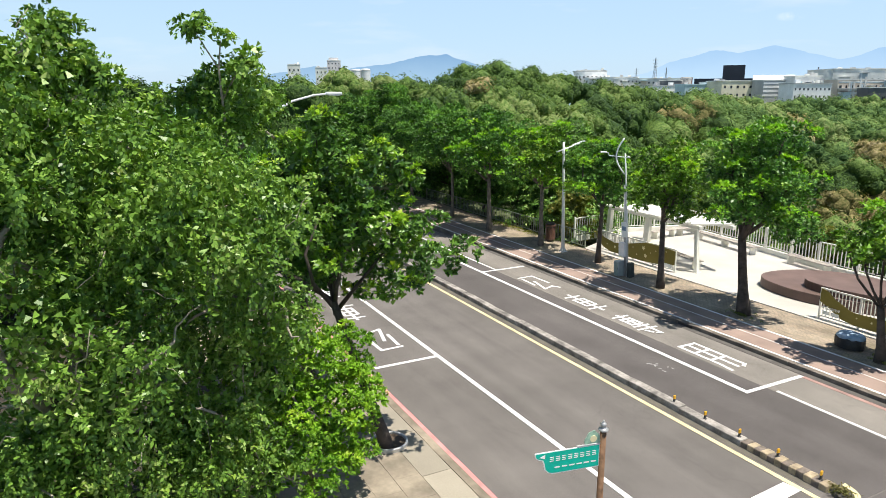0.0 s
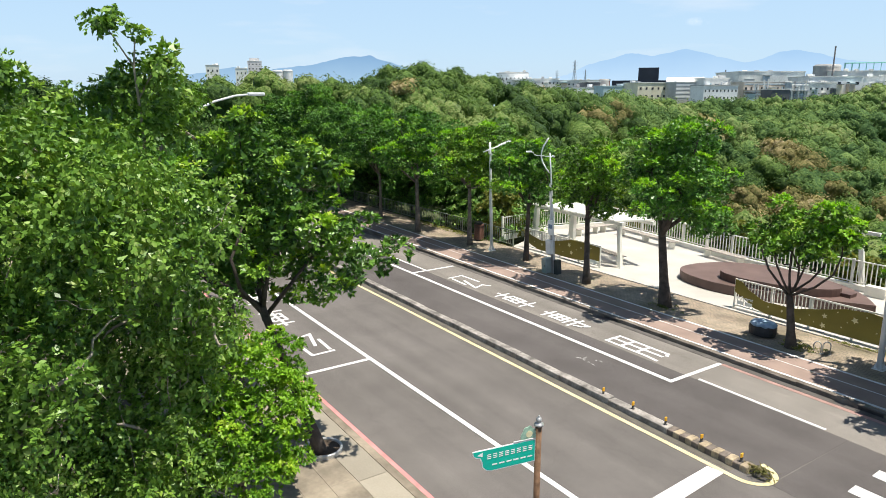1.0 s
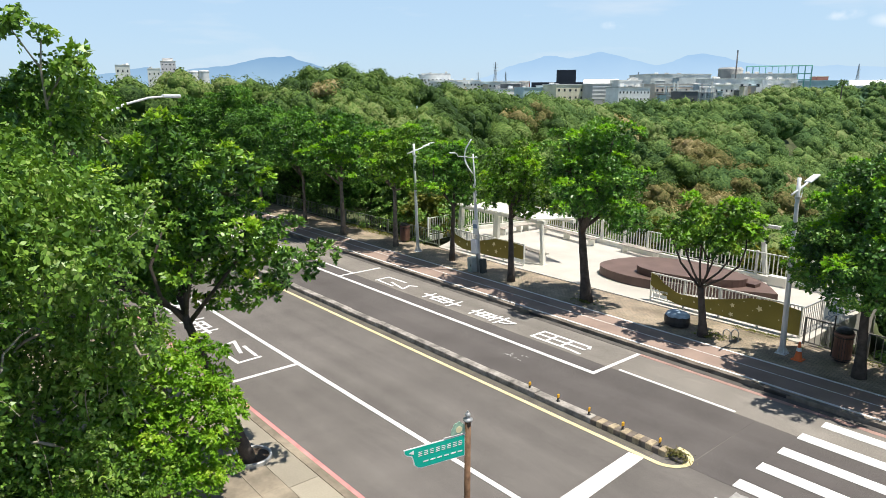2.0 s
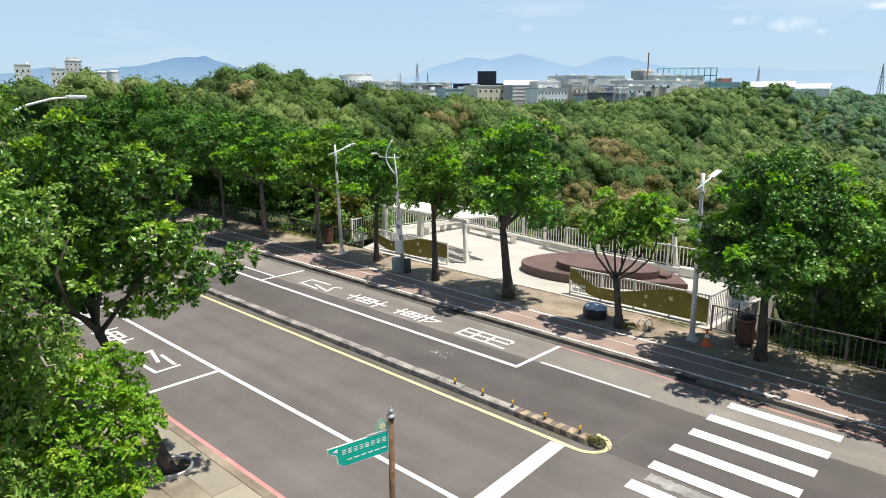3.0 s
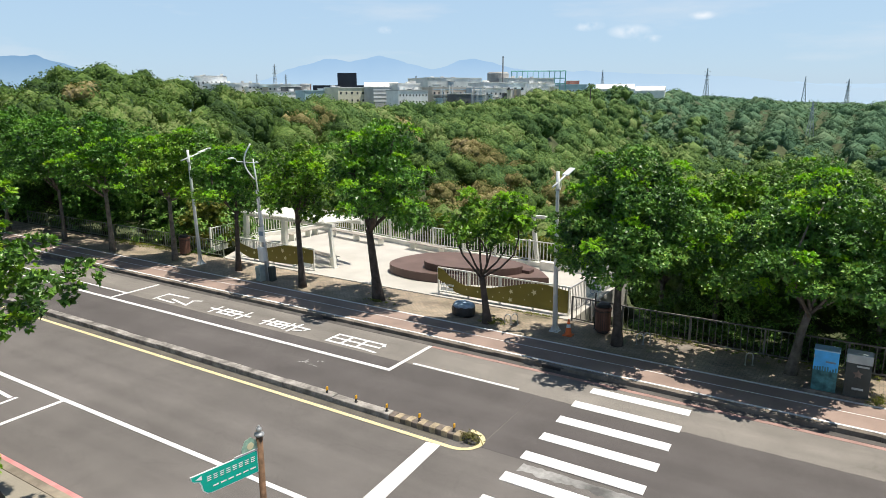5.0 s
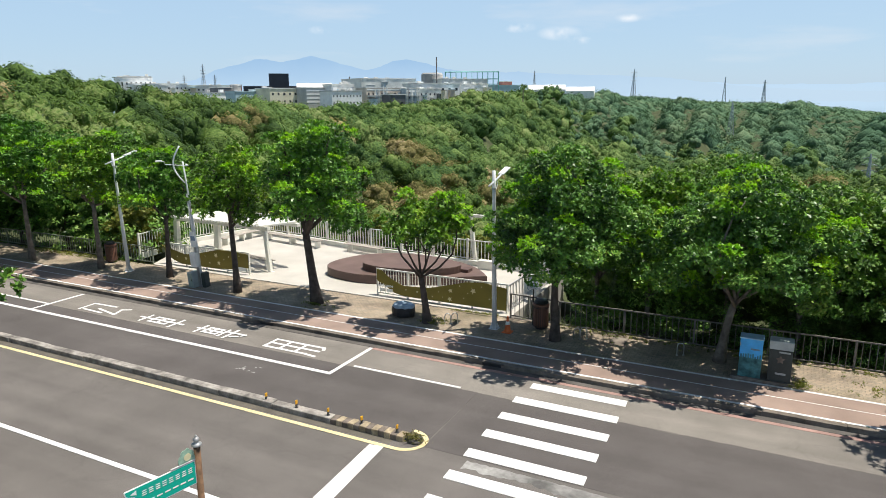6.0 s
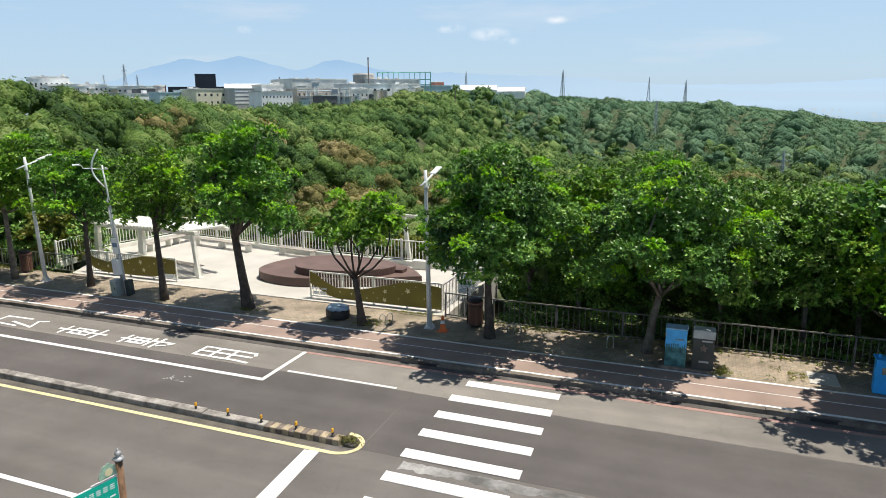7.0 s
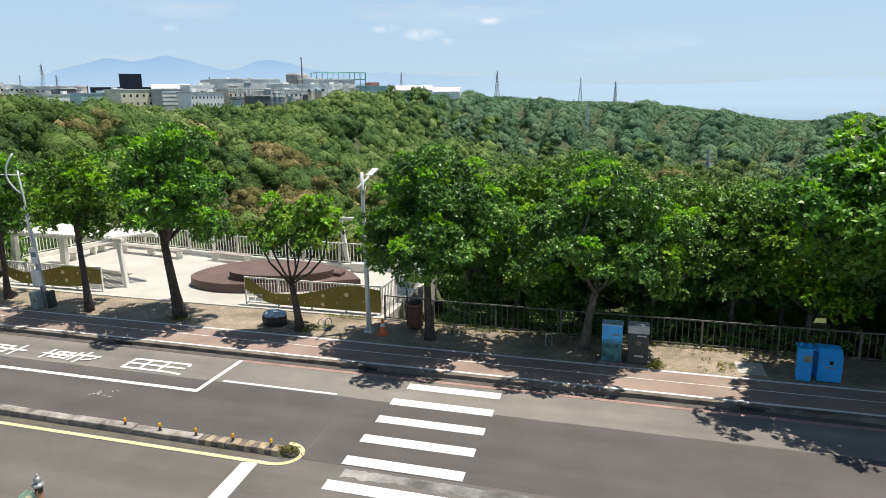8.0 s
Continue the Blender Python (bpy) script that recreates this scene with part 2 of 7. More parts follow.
def asphalt(name, base, crack=0.5, wear=0.12):
    """Asphalt: stone speckle, blotches, long streaks of wear along the lanes and a few thin cracks."""
    m = material(name, base, 0.92, spread=0.1, scale=0.7, fine=70, bump=0.3, spec=0.2)
    n, l = m.node_tree.nodes, m.node_tree.links
    b = n["Principled BSDF"]
    col = b.inputs["Base Color"].links[0].from_socket
    geo = n.new("ShaderNodeNewGeometry")

    def factor(vector_scale, noise_scale, lo, hi, detail=4.0):
        mp = n.new("ShaderNodeMapping")
        mp.inputs["Scale"].default_value = vector_scale
        t = n.new("ShaderNodeTexNoise")
        t.inputs["Scale"].default_value = noise_scale
        t.inputs["Detail"].default_value = detail
        r = n.new("ShaderNodeMapRange")
        r.inputs[1].default_value, r.inputs[2].default_value = 0.3, 0.7
        r.inputs[3].default_value, r.inputs[4].default_value = lo, hi
        l.new(geo.outputs["Position"], mp.inputs["Vector"])
        l.new(mp.outputs[0], t.inputs["Vector"])
        l.new(t.outputs["Fac"], r.inputs[0])
        return r.outputs[0]

    def times(a, f):
        x = n.new("ShaderNodeMixRGB")
        x.blend_type = "MULTIPLY"
        x.inputs[0].default_value = 1.0
        l.new(a, x.inputs[1])
        l.new(f, x.inputs[2])
        return x.outputs[0]

    col = times(col, factor((0.06, 1.2, 1), 1.0, 1 - wear, 1 + wear))
    col = times(col, factor((1, 1, 1), 130.0, 0.72, 1.28, 2.0))
    col = times(col, factor((1, 1, 1), 0.22, 1 - wear * 0.8, 1 + wear * 0.8))
    vo = n.new("ShaderNodeTexVoronoi")
    vo.feature = "DISTANCE_TO_EDGE"
    vo.inputs["Scale"].default_value = 0.28
    wob = n.new("ShaderNodeTexNoise")
    wob.inputs["Scale"].default_value = 1.6
    wob.inputs["Detail"].default_value = 5.0
    l.new(geo.outputs["Position"], wob.inputs["Vector"])
    add = n.new("ShaderNodeMixRGB")
    add.blend_type = "ADD"
    add.inputs[0].default_value = 0.9
    l.new(geo.outputs["Position"], add.inputs[1])
    l.new(wob.outputs["Color"], add.inputs[2])
    l.new(add.outputs[0], vo.inputs["Vector"])
    cr = n.new("ShaderNodeMapRange")
    cr.inputs[1].default_value, cr.inputs[2].default_value = 0.0, 0.012
    cr.inputs[3].default_value, cr.inputs[4].default_value = 1 - crack, 1.0
    l.new(vo.outputs["Distance"], cr.inputs[0])
    l.new(times(col, cr.outputs[0]), b.inputs["Base Color"])
    return m


M_ASPHALT = asphalt("asphalt", (0.143, 0.131, 0.122), 0.07)
M_ASPHALT_DARK = asphalt("asphalt_dark", (0.108, 0.098, 0.094), 0.04, 0.1)
M_ASPHALT_PALE = asphalt("asphalt_pale", (0.205, 0.188, 0.168), 0.1, 0.16)
M_WHITE = material("road_paint_white", (0.74, 0.73, 0.71), 0.75, spread=0.1, scale=2.0, fine=30, bump=0.1)
M_YELLOW = material("road_paint_yellow", (0.7, 0.59, 0.33), 0.75, spread=0.14, scale=2.0, fine=30, bump=0.1)
M_RED = material("kerb_paint_red", (0.6, 0.25, 0.24), 0.75, spread=0.2, scale=2.0, fine=25, bump=0.1)
M_PINK = material("worn_red_paint", (0.34, 0.215, 0.185), 0.85, spread=0.28, scale=1.5, fine=20, bump=0.1)
M_KERB = material("kerb_stone", (0.165, 0.142, 0.118), 0.9, spread=0.42, scale=1.8, fine=16, bump=0.3)
M_KERB_DARK = material("gutter_stone", (0.105, 0.096, 0.088), 0.9, spread=0.3, scale=1.6, fine=22, bump=0.3)
M_CYCLE = material("cycle_path_red", (0.29, 0.214, 0.178), 0.88, spread=0.15, scale=0.8, fine=40, bump=0.2)
def brick_paving(name, base):
    """Small paving bricks with dirt and moss, too fine to tell apart from far off."""
    m = material(name, base, 0.92, spread=0.3, scale=0.9, fine=18, bump=0.2)
    n, l = m.node_tree.nodes, m.node_tree.links
    b = n["Principled BSDF"]
    col = b.inputs["Base Color"].links[0].from_socket
    geo = n.new("ShaderNodeNewGeometry")
    br = n.new("ShaderNodeTexBrick")
    br.inputs["Scale"].default_value = 1.0
    br.inputs["Brick Width"].default_value = 0.21
    br.inputs["Row Height"].default_value = 0.105
    br.inputs["Mortar Size"].default_value = 0.008
    br.inputs["Color1"].default_value = (1.15, 1.1, 1.05, 1)
    br.inputs["Color2"].default_value = (0.85, 0.86, 0.86, 1)
    br.inputs["Mortar"].default_value = (0.5, 0.52, 0.48, 1)
    l.new(geo.outputs["Position"], br.inputs["Vector"])
    x = n.new("ShaderNodeMixRGB")
    x.blend_type = "MULTIPLY"
    x.inputs[0].default_value = 1.0
    l.new(col, x.inputs[1])
    l.new(br.outputs["Color"], x.inputs[2])
    moss = n.new("ShaderNodeTexNoise")
    moss.inputs["Scale"].default_value = 0.55
    moss.inputs["Detail"].default_value = 6.0
    l.new(geo.outputs["Position"], moss.inputs["Vector"])
    r = n.new("ShaderNodeMapRange")
    r.inputs[1].default_value, r.inputs[2].default_value, r.inputs[4].default_value = 0.5, 0.72, 0.6
    l.new(moss.outputs["Fac"], r.inputs[0])
    y = n.new("ShaderNodeMixRGB")
    y.inputs[2].default_value = (0.12, 0.115, 0.06, 1)
    l.new(r.outputs[0], y.inputs[0])
    l.new(x.outputs[0], y.inputs[1])
    l.new(y.outputs[0], b.inputs["Base Color"])
    return m


M_PAVER = brick_paving("paver_brown", (0.32, 0.265, 0.205))
M_PAVER_PALE = material("paver_pale", (0.25, 0.212, 0.16), 0.92, spread=0.3, scale=1.4, fine=9, bump=0.3)
M_PLAZA = material("plaza_concrete", (0.49, 0.465, 0.42), 0.85, spread=0.11, scale=0.5, fine=20, bump=0.1)
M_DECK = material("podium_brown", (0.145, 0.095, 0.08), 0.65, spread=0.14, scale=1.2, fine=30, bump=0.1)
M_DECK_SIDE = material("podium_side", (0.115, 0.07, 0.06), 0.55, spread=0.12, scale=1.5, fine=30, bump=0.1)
M_CREAM = material("cream_paint", (0.78, 0.76, 0.68), 0.5, spread=0.07, scale=2.0, fine=20, bump=0.05)
M_GALV = material("galvanised_steel", (0.5, 0.5, 0.49), 0.45, metal=0.55, spread=0.12, scale=3, fine=30, bump=0.05)
M_POLE = material("pale_grey_paint", (0.72, 0.74, 0.75), 0.45, metal=0.1, spread=0.06, scale=3, fine=30, bump=0.03)
M_DARKSTEEL = material("dark_steel", (0.05, 0.047, 0.043), 0.5, metal=0.4, spread=0.25, scale=4, fine=30, bump=0.05)
M_OLIVE = material("olive_panel", (0.21, 0.17, 0.03), 0.6, spread=0.1, scale=1.0, fine=15, bump=0.04)
M_STAR = material("star_cream", (0.75, 0.68, 0.42), 0.6, spread=0.08, scale=4, fine=20, bump=0.03)
M_TRANS_BLUE = material("bright_blue_paint", (0.08, 0.46, 0.92), 0.5, spread=0.15, scale=3.0, fine=14, bump=0.04)
M_TEAL = material("teal_painted_scene", (0.06, 0.19, 0.2), 0.6, spread=0.5, scale=5.0, fine=14, bump=0.04)
M_BOXGREY = material("grey_green_cabinet", (0.045, 0.055, 0.052), 0.6, spread=0.2, scale=3.0, fine=20, bump=0.06)
M_LIDGREY = material("pale_cabinet_lid", (0.42, 0.46, 0.45), 0.5, spread=0.15, scale=3.0, fine=20, bump=0.04)
M_BLUEBIN = material("blue_plastic", (0.03, 0.37, 0.84), 0.4, spread=0.12, scale=3, fine=20, bump=0.04)
M_BROWNWOOD = material("brown_slat_wood", (0.17, 0.085, 0.06), 0.65, spread=0.25, scale=6, fine=40, bump=0.12, objects=True)
M_SIGNGREEN = material("street_sign_green", (0.0, 0.45, 0.33), 0.4, spread=0.06, scale=3, fine=20, bump=0.0)
M_SIGNWHITE = material("sign_white", (0.82, 0.84, 0.82), 0.5, spread=0.05, scale=3, fine=20, bump=0.0)
M_RUST = material("rusted_post", (0.2, 0.115, 0.065), 0.7, metal=0.3, spread=0.35, scale=9, fine=40, bump=0.2)
M_BARK = material("bark_grey", (0.17, 0.145, 0.12), 0.95, spread=0.35, scale=5, fine=30, bump=0.7, dist=0.03)
M_BARK_DARK = material("bark_dark", (0.08, 0.065, 0.055), 0.95, spread=0.35, scale=5, fine=30, bump=0.7, dist=0.03)
M_SOIL = material("soil", (0.075, 0.055, 0.038), 0.97, spread=0.4, scale=4, fine=30, bump=0.6, dist=0.03)
# near-black colour that paints the shade below the tall tree
M_TREE_SHADE = material("painted_tree_shade", (0.045, 0.036, 0.026), 0.95, spread=0.3, scale=1.5, fine=14, bump=0.5)
M_EARTH = material("forest_floor", (0.06, 0.075, 0.03), 0.97, spread=0.4, scale=0.3, fine=4, bump=0.5, dist=0.1)
M_ORANGE = material("orange_plastic", (0.75, 0.16, 0.04), 0.5, spread=0.1, scale=5, fine=20, bump=0.02)
M_BLACKPL = material("black_plastic", (0.03, 0.03, 0.032), 0.5, spread=0.2, scale=5, fine=20, bump=0.03)
M_YELLOWPL = material("amber_reflector", (0.8, 0.42, 0.03), 0.4, spread=0.1, scale=8, fine=30, bump=0.02)
M_CLOTH = material("blue_grey_cloth", (0.3, 0.4, 0.5), 0.9, spread=0.25, scale=5, fine=30, bump=0.3)
M_GREENSTEEL = material("green_grey_steel", (0.22, 0.25, 0.19), 0.5, metal=0.2, spread=0.2, scale=4, fine=30, bump=0.04)
M_MEDIAN = material("median_concrete", (0.27, 0.25, 0.225), 0.92, spread=0.5, scale=2.6, fine=14, bump=0.5, dist=0.02)
M_DUST = material("dusty_asphalt", (0.125, 0.112, 0.092), 0.95, spread=0.25, scale=1.5, fine=25, bump=0.2)
M_FENCE = material("fence_steel", (0.17, 0.16, 0.145), 0.5, metal=0.2, spread=0.25, scale=4, fine=30, bump=0.05)
M_GLASS_DARK = material("dark_window", (0.04, 0.05, 0.06), 0.15, spread=0.2, scale=0.5, fine=3, bump=0.0)

L_STREET = leaf_material("leaf_street", (0.021, 0.068, 0.012), (0.13, 0.32, 0.034), 0.42, 0.12, 0.9, (0.3, 0.49, 0.06), 0.4)
L_DEEP = leaf_material("leaf_deep_green", (0.02, 0.06, 0.014), (0.13, 0.3, 0.045), 0.42, 0.12, 0.9, (0.3, 0.46, 0.075), 0.42)
L_STREET2 = leaf_material("leaf_street_light", (0.028, 0.08, 0.009), (0.175, 0.36, 0.024), 0.42, 0.12, 0.9, (0.4, 0.5, 0.07), 0.38)
L_DARK = leaf_material("leaf_dark_glossy", (0.024, 0.07, 0.012), (0.135, 0.29, 0.032), 0.4, 0.12, 1.1, (0.28, 0.44, 0.06), 0.45)
# the third, palest colour paints glints onto some leaves
L_NEAR = leaf_material("leaf_near_tree", (0.045, 0.12, 0.015), (0.205, 0.365, 0.05), 0.42, 0.18, 0.8, (0.37, 0.47, 0.14), 0.42)
L_BRIGHT = leaf_material("leaf_bright", (0.065, 0.18, 0.012), (0.24, 0.44, 0.03), 0.45, 0.28, 1.3, None, 0.35)
L_YOUNG = leaf_material("leaf_young", (0.14, 0.36, 0.014), (0.29, 0.54, 0.022), 0.42, 0.34, 1.3, (0.42, 0.55, 0.05), 0.35)
L_TIP = leaf_material("leaf_tip", (0.15, 0.3, 0.018), (0.3, 0.5, 0.03), 0.4, 0.3, 1.3, (0.46, 0.56, 0.08), 0.4)
L_NEARTIP = leaf_material("leaf_near_tip", (0.14, 0.27, 0.03), (0.3, 0.44, 0.07), 0.42, 0.25, 1.0, (0.38, 0.42, 0.2), 0.45)
L_TEAL = leaf_material("leaf_teal", (0.026, 0.078, 0.016), (0.125, 0.29, 0.045), 0.48, 0.13, 0.7, (0.22, 0.39, 0.07), 0.3)
L_TEALTIP = leaf_material("leaf_teal_tip", (0.09, 0.23, 0.034), (0.19, 0.38, 0.05), 0.5, 0.28, 0.9, None, 0.25)
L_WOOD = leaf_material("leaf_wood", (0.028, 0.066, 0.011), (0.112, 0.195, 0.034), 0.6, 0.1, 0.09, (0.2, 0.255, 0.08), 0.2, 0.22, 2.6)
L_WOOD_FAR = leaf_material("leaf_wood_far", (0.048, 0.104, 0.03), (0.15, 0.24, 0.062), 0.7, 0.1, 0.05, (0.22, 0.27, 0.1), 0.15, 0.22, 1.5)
# aerial haze painted into the leaf colour of the farthest woods
L_WOOD_HAZE = leaf_material("leaf_wood_haze_tint", (0.062, 0.128, 0.072), (0.115, 0.2, 0.108), 0.8, 0.08, 0.022, (0.15, 0.22, 0.12), 0.1, 0.25, 0.8)
L_DRY = leaf_material("leaf_dry", (0.11, 0.12, 0.035), (0.28, 0.235, 0.1), 0.7, 0.14, 0.12, (0.42, 0.35, 0.2), 0.12, 0.35, 2.4)
M_WORN = material("worn_pale_asphalt", (0.225, 0.22, 0.21), 0.9, spread=0.55, scale=1.1, fine=9, bump=0.3)

# ---- ground, road, pavements ----
AZ = [-180, -60, -30, -20, -16.8, -15, -13.6, -12, -9, -5, 1.3, 5.8, 12.7, 16, 18.5, 20.5, 24, 26, 29, 37, 42, 49, 56, 60, 63, 68, 76, 90, 110, 180]
SKY_Y = [230, 215, 212, 208, 203, 197, 206, 213, 206, 193, 181, 180, 168, 166, 165, 158, 158, 170, 178, 179, 166, 150, 130, 123, 142, 140, 136, 142, 145, 200]
FAR_R = [300, 260, 300, 700, 900, 950, 980, 1000, 1020, 1020, 1000, 960, 820, 570, 480, 410, 330, 290, 240, 190, 150, 120, 96, 92, 86, 80, 74, 70, 70, 200]
VALLEY = [-2, -9, -16, -26, -32, -36, -40, -40, -38, -34, -30, -28, -24, -20, -17, -15, -11, -10, -9, -5, -3, -2, 0, 0, 0, 0, 0, 0, 0, -2]
ROAD_X0, ROAD_X1 = -64.0, 60.0


def built_edge(x):
    """How far back the level, built-up strip beside the road reaches."""
    return np.interp(x, [-33, -30.5, -11, -8.5], [23.5, 31.8, 31.8, 23.5])


def smooth(t):
    t = np.clip(t, 0, 1)
    return t * t * (3 - 2 * t)


def ground_z(x, y):
    x, y = np.asarray(x, float), np.asarray(y, float)
    az = np.degrees(np.arctan2(-x, y))
    r = np.hypot(x, y)
    ridge_r = np.interp(az, AZ, FAR_R)
    ridge_z = 8.5 + (172 - np.interp(az, AZ, SKY_Y)) / 1196 * ridge_r - 5.0
    valley_z = np.interp(az, AZ, VALLEY) - 4.0
    valley_r = 0.36 * ridge_r
    a = smooth((r - 26) / np.maximum(valley_r - 26, 1))
    b = smooth((r - valley_r) / (ridge_r - valley_r))
    z = (-3 * (1 - a) + valley_z * a) * (1 - b) + ridge_z * b
    z = z - np.maximum(r - ridge_r, 0) * 0.16
    z = np.maximum(z, -75)
    roll = np.sin(x * 0.043 + 1.3 * np.sin(y * 0.021)) * np.sin(y * 0.037 + 0.9 * np.sin(x * 0.017)) + 0.5 * np.sin(x * 0.11 + y * 0.07)
    # spurs and gullies that run down the long slope
    spur = np.sin(az * 0.95 + 1.6 * np.sin(r * 0.006) + r * 0.004) + 0.6 * np.sin(az * 2.3 + r * 0.011 + 0.8)
    z = z + spur * 9.0 * smooth((r - 260) / 200) * (1 - smooth((r - 0.72 * ridge_r) / (0.28 * ridge_r)))
    z = z + roll * 2.6 * smooth((r - 70) / 80) * (1 - smooth((r - 0.8 * ridge_r) / (0.2 * ridge_r)))
    back = smooth((y - built_edge(x)) / 9)
    near = smooth((2.5 - y) / 10) * smooth((-22 - x) / 12)
    end = smooth((-62 - x) / 10)
    flat = (1 - back) * (1 - near) * (1 - end)
    return -0.3 * flat + z * (1 - flat)


def ground():
    radii = np.concatenate([np.linspace(0.5, 60, 60), np.geomspace(62, 1150, 90), np.geomspace(1200, 4800, 12)])
    angles = np.linspace(0, 2 * np.pi, 289)[:-1]
    rr, aa = np.meshgrid(radii, angles, indexing="ij")
    x, y = rr * np.sin(aa), rr * np.cos(aa)
    v = np.stack([x, y, ground_z(x, y)], -1).reshape(-1, 3)
    n = len(angles)
    i, j = np.meshgrid(np.arange(len(radii) - 1), np.arange(n), indexing="ij")
    k = (j + 1) % n
    f = np.stack([i * n + j, i * n + k, (i + 1) * n + k, (i + 1) * n + j], -1).reshape(-1, 4)[:, ::-1]
    ob = raw("ground", v, f, M_EARTH, smooth=True)
    tagged(ob, "wooded hillside soil falling away behind the road", "ground", kind="structure")


ground()


def slab(name, outline, z0, z1, mat, label, category):
    return tagged(part(name, plate(outline, z0, z1), mat), label, category, kind="structure")


def rect(x0, x1, y0, y1):
    return [(x0, y0), (x1, y0), (x1, y1), (x0, y1)]


slab("road", rect(ROAD_X0, ROAD_X1, -14, 18.98), -0.3, 0.0, M_ASPHALT, "grey worn asphalt carriageway with painted lines", "road")
slab("road_lane", rect(ROAD_X0, -7.5, 13.85, 16.97) , -0.1, 0.005, M_ASPHALT_DARK, "darker resurfaced asphalt lane beside the median", "road")


def ragged(x0, x1, y, seed, amp):
    rng = random.Random(seed)
    n = int((x1 - x0) / 0.12)
    return [(x0 + (x1 - x0) * k / n, y + amp * (noise.noise(Vector((k * 0.12, seed, 0))) + 0.5 * rng.uniform(-1, 1))) for k in range(n + 1)]


slab("road_lane", [(-7.45, 13.5), (ROAD_X1, 13.46)] + ragged(-7.5, ROAD_X1, 16.93, 3, 0.05)[::-1], -0.1, 0.004, M_ASPHALT_DARK,
     "dark resurfaced asphalt lane at the crossing", "road")
slab("road_shoulder", ragged(ROAD_X0, ROAD_X1, 16.96, 5, 0.03) + [(ROAD_X1, 18.7), (ROAD_X0, 18.7)], -0.1, 0.003, M_ASPHALT_PALE,
     "pale weathered asphalt along the kerb", "road")

slab("gutter", ragged(ROAD_X0, -8.3, 13.24, 9, 0.02) + [(-8.3, 13.46), (ROAD_X0, 13.46)], -0.1, 0.006, M_DUST, "dusty strip along the foot of the median", "gutter")

slab("worn_strip", ragged(-6.2, 14.0, 13.02, 14, 0.13) + [(14.0, 13.4)] + ragged(-6.2, 14.0, 13.36, 15, 0.05)[::-1], -0.1, 0.0035, M_WORN, "pale scraped strip beside the resurfaced lane", "road")

# road markings
def stripe(x0, x1, y0, y1, mat=None, label="white painted road line", name="road_marking", z=0.010):
    return tagged(part(name, plate(rect(x0, x1, y0, y1), 0.0, z), mat or M_WHITE), label, "road marking", kind="structure")


stripe(ROAD_X0, -8.2, 9.46, 9.60)
tagged(part("road_marking", plate([(-8.5, 9.6), (-8.07, 9.6), (-8.33, 13.06), (-8.72, 13.0)], 0.0, 0.010), M_WHITE), "wide white stop line", "road marking", kind="structure")
stripe(-18.97, -18.83, 7.3, 9.46)
stripe(-33.97, -33.83, 7.3, 9.46)
stripe(ROAD_X0, -12.2, 16.14, 16.30)
stripe(-12.34, -12.2, 16.30, 18.66)
stripe(-27.42, -27.28, 16.30, 18.66)
stripe(-11.9, -8.1, 17.0, 17.1, z=0.012)
stripe(ROAD_X0, -27.42, 17.0, 17.1, z=0.012)
stripe(ROAD_X0, -9.5, 6.83, 7.03, M_RED, "red no-stopping line on the kerb")
stripe(-12.2, ROAD_X1, 18.56, 18.72, M_PINK, "faded red no-stopping line")
for k in range(8):
    y = 18.31 - 1.095 * k
    tagged(part("crossing_stripe", plate([(-6.38 + (0.14 if k == 0 else 0.0), y - 0.39), (-3.42, y - 0.39), (-3.44, y), (-6.4 + (0.14 if k == 0 else 0.0), y)], 0.0, 0.013), M_WHITE), "white zebra crossing stripe, slightly worn", "road marking", group="zebra crossing", kind="structure")


def median_line():
    """Yellow line that runs along the median and round its end."""
    bm = bmesh.new()
    inner, outer = [], []
    for k in range(13):
        a = -math.pi / 2 + math.pi * k / 12
        cx, cy = -8.05, 13.6
        inner.append((cx + 0.34 * math.cos(a) * 1.5, cy + 0.44 * math.sin(a)))
        outer.append((cx + 0.42 * math.cos(a) * 1.5, cy + 0.57 * math.sin(a)))
    inner = [(ROAD_X0, 13.16)] + inner
    outer = [(ROAD_X0, 13.01)] + outer
    for a, b, c, d in zip(inner, inner[1:], outer[1:], outer):
        bm.faces.new([bm.verts.new((x, y, 0.014)) for x, y in (a, d, c, b)])
    tagged(part("road_marking", bm, M_YELLOW), "pale yellow line along the median kerb", "road marking", kind="structure")


median_line()


def strokes(name, marks, x, y, sx, sy, turn, label):
    """Characters painted as strokes on the road, from lines in a unit square (u right, v up)."""
    bm = bmesh.new()
    w = 0.06
    layer = 0
    for line in marks:
        for (u0, v0), (u1, v1) in zip(line, line[1:]):
            a = Vector((u0 - 0.5, v0 - 0.5)) ; b = Vector((u1 - 0.5, v1 - 0.5))
            a, b = (Vector((p.x * sx, p.y * sy)) for p in (a, b))
            d = (b - a).normalized() * w
            s = Vector((-d.y, d.x))
            q = [a - d - s, b + d - s, b + d + s, a - d + s]
            vs = []
            for p in q:
                px, py = (-p.y, p.x) if turn > 0 else (p.y, -p.x)
                vs.append(bm.verts.new((x + px, y + py, 0.016 + 0.0012 * layer)))
            bm.faces.new(vs)
            layer += 1
    bmesh.ops.recalc_face_normals(bm, faces=bm.faces)
    for f in bm.faces:
        if f.normal.z < 0:
            f.normal_flip()
    tagged(part(name, bm, M_WHITE), label, "road marking", kind="structure")


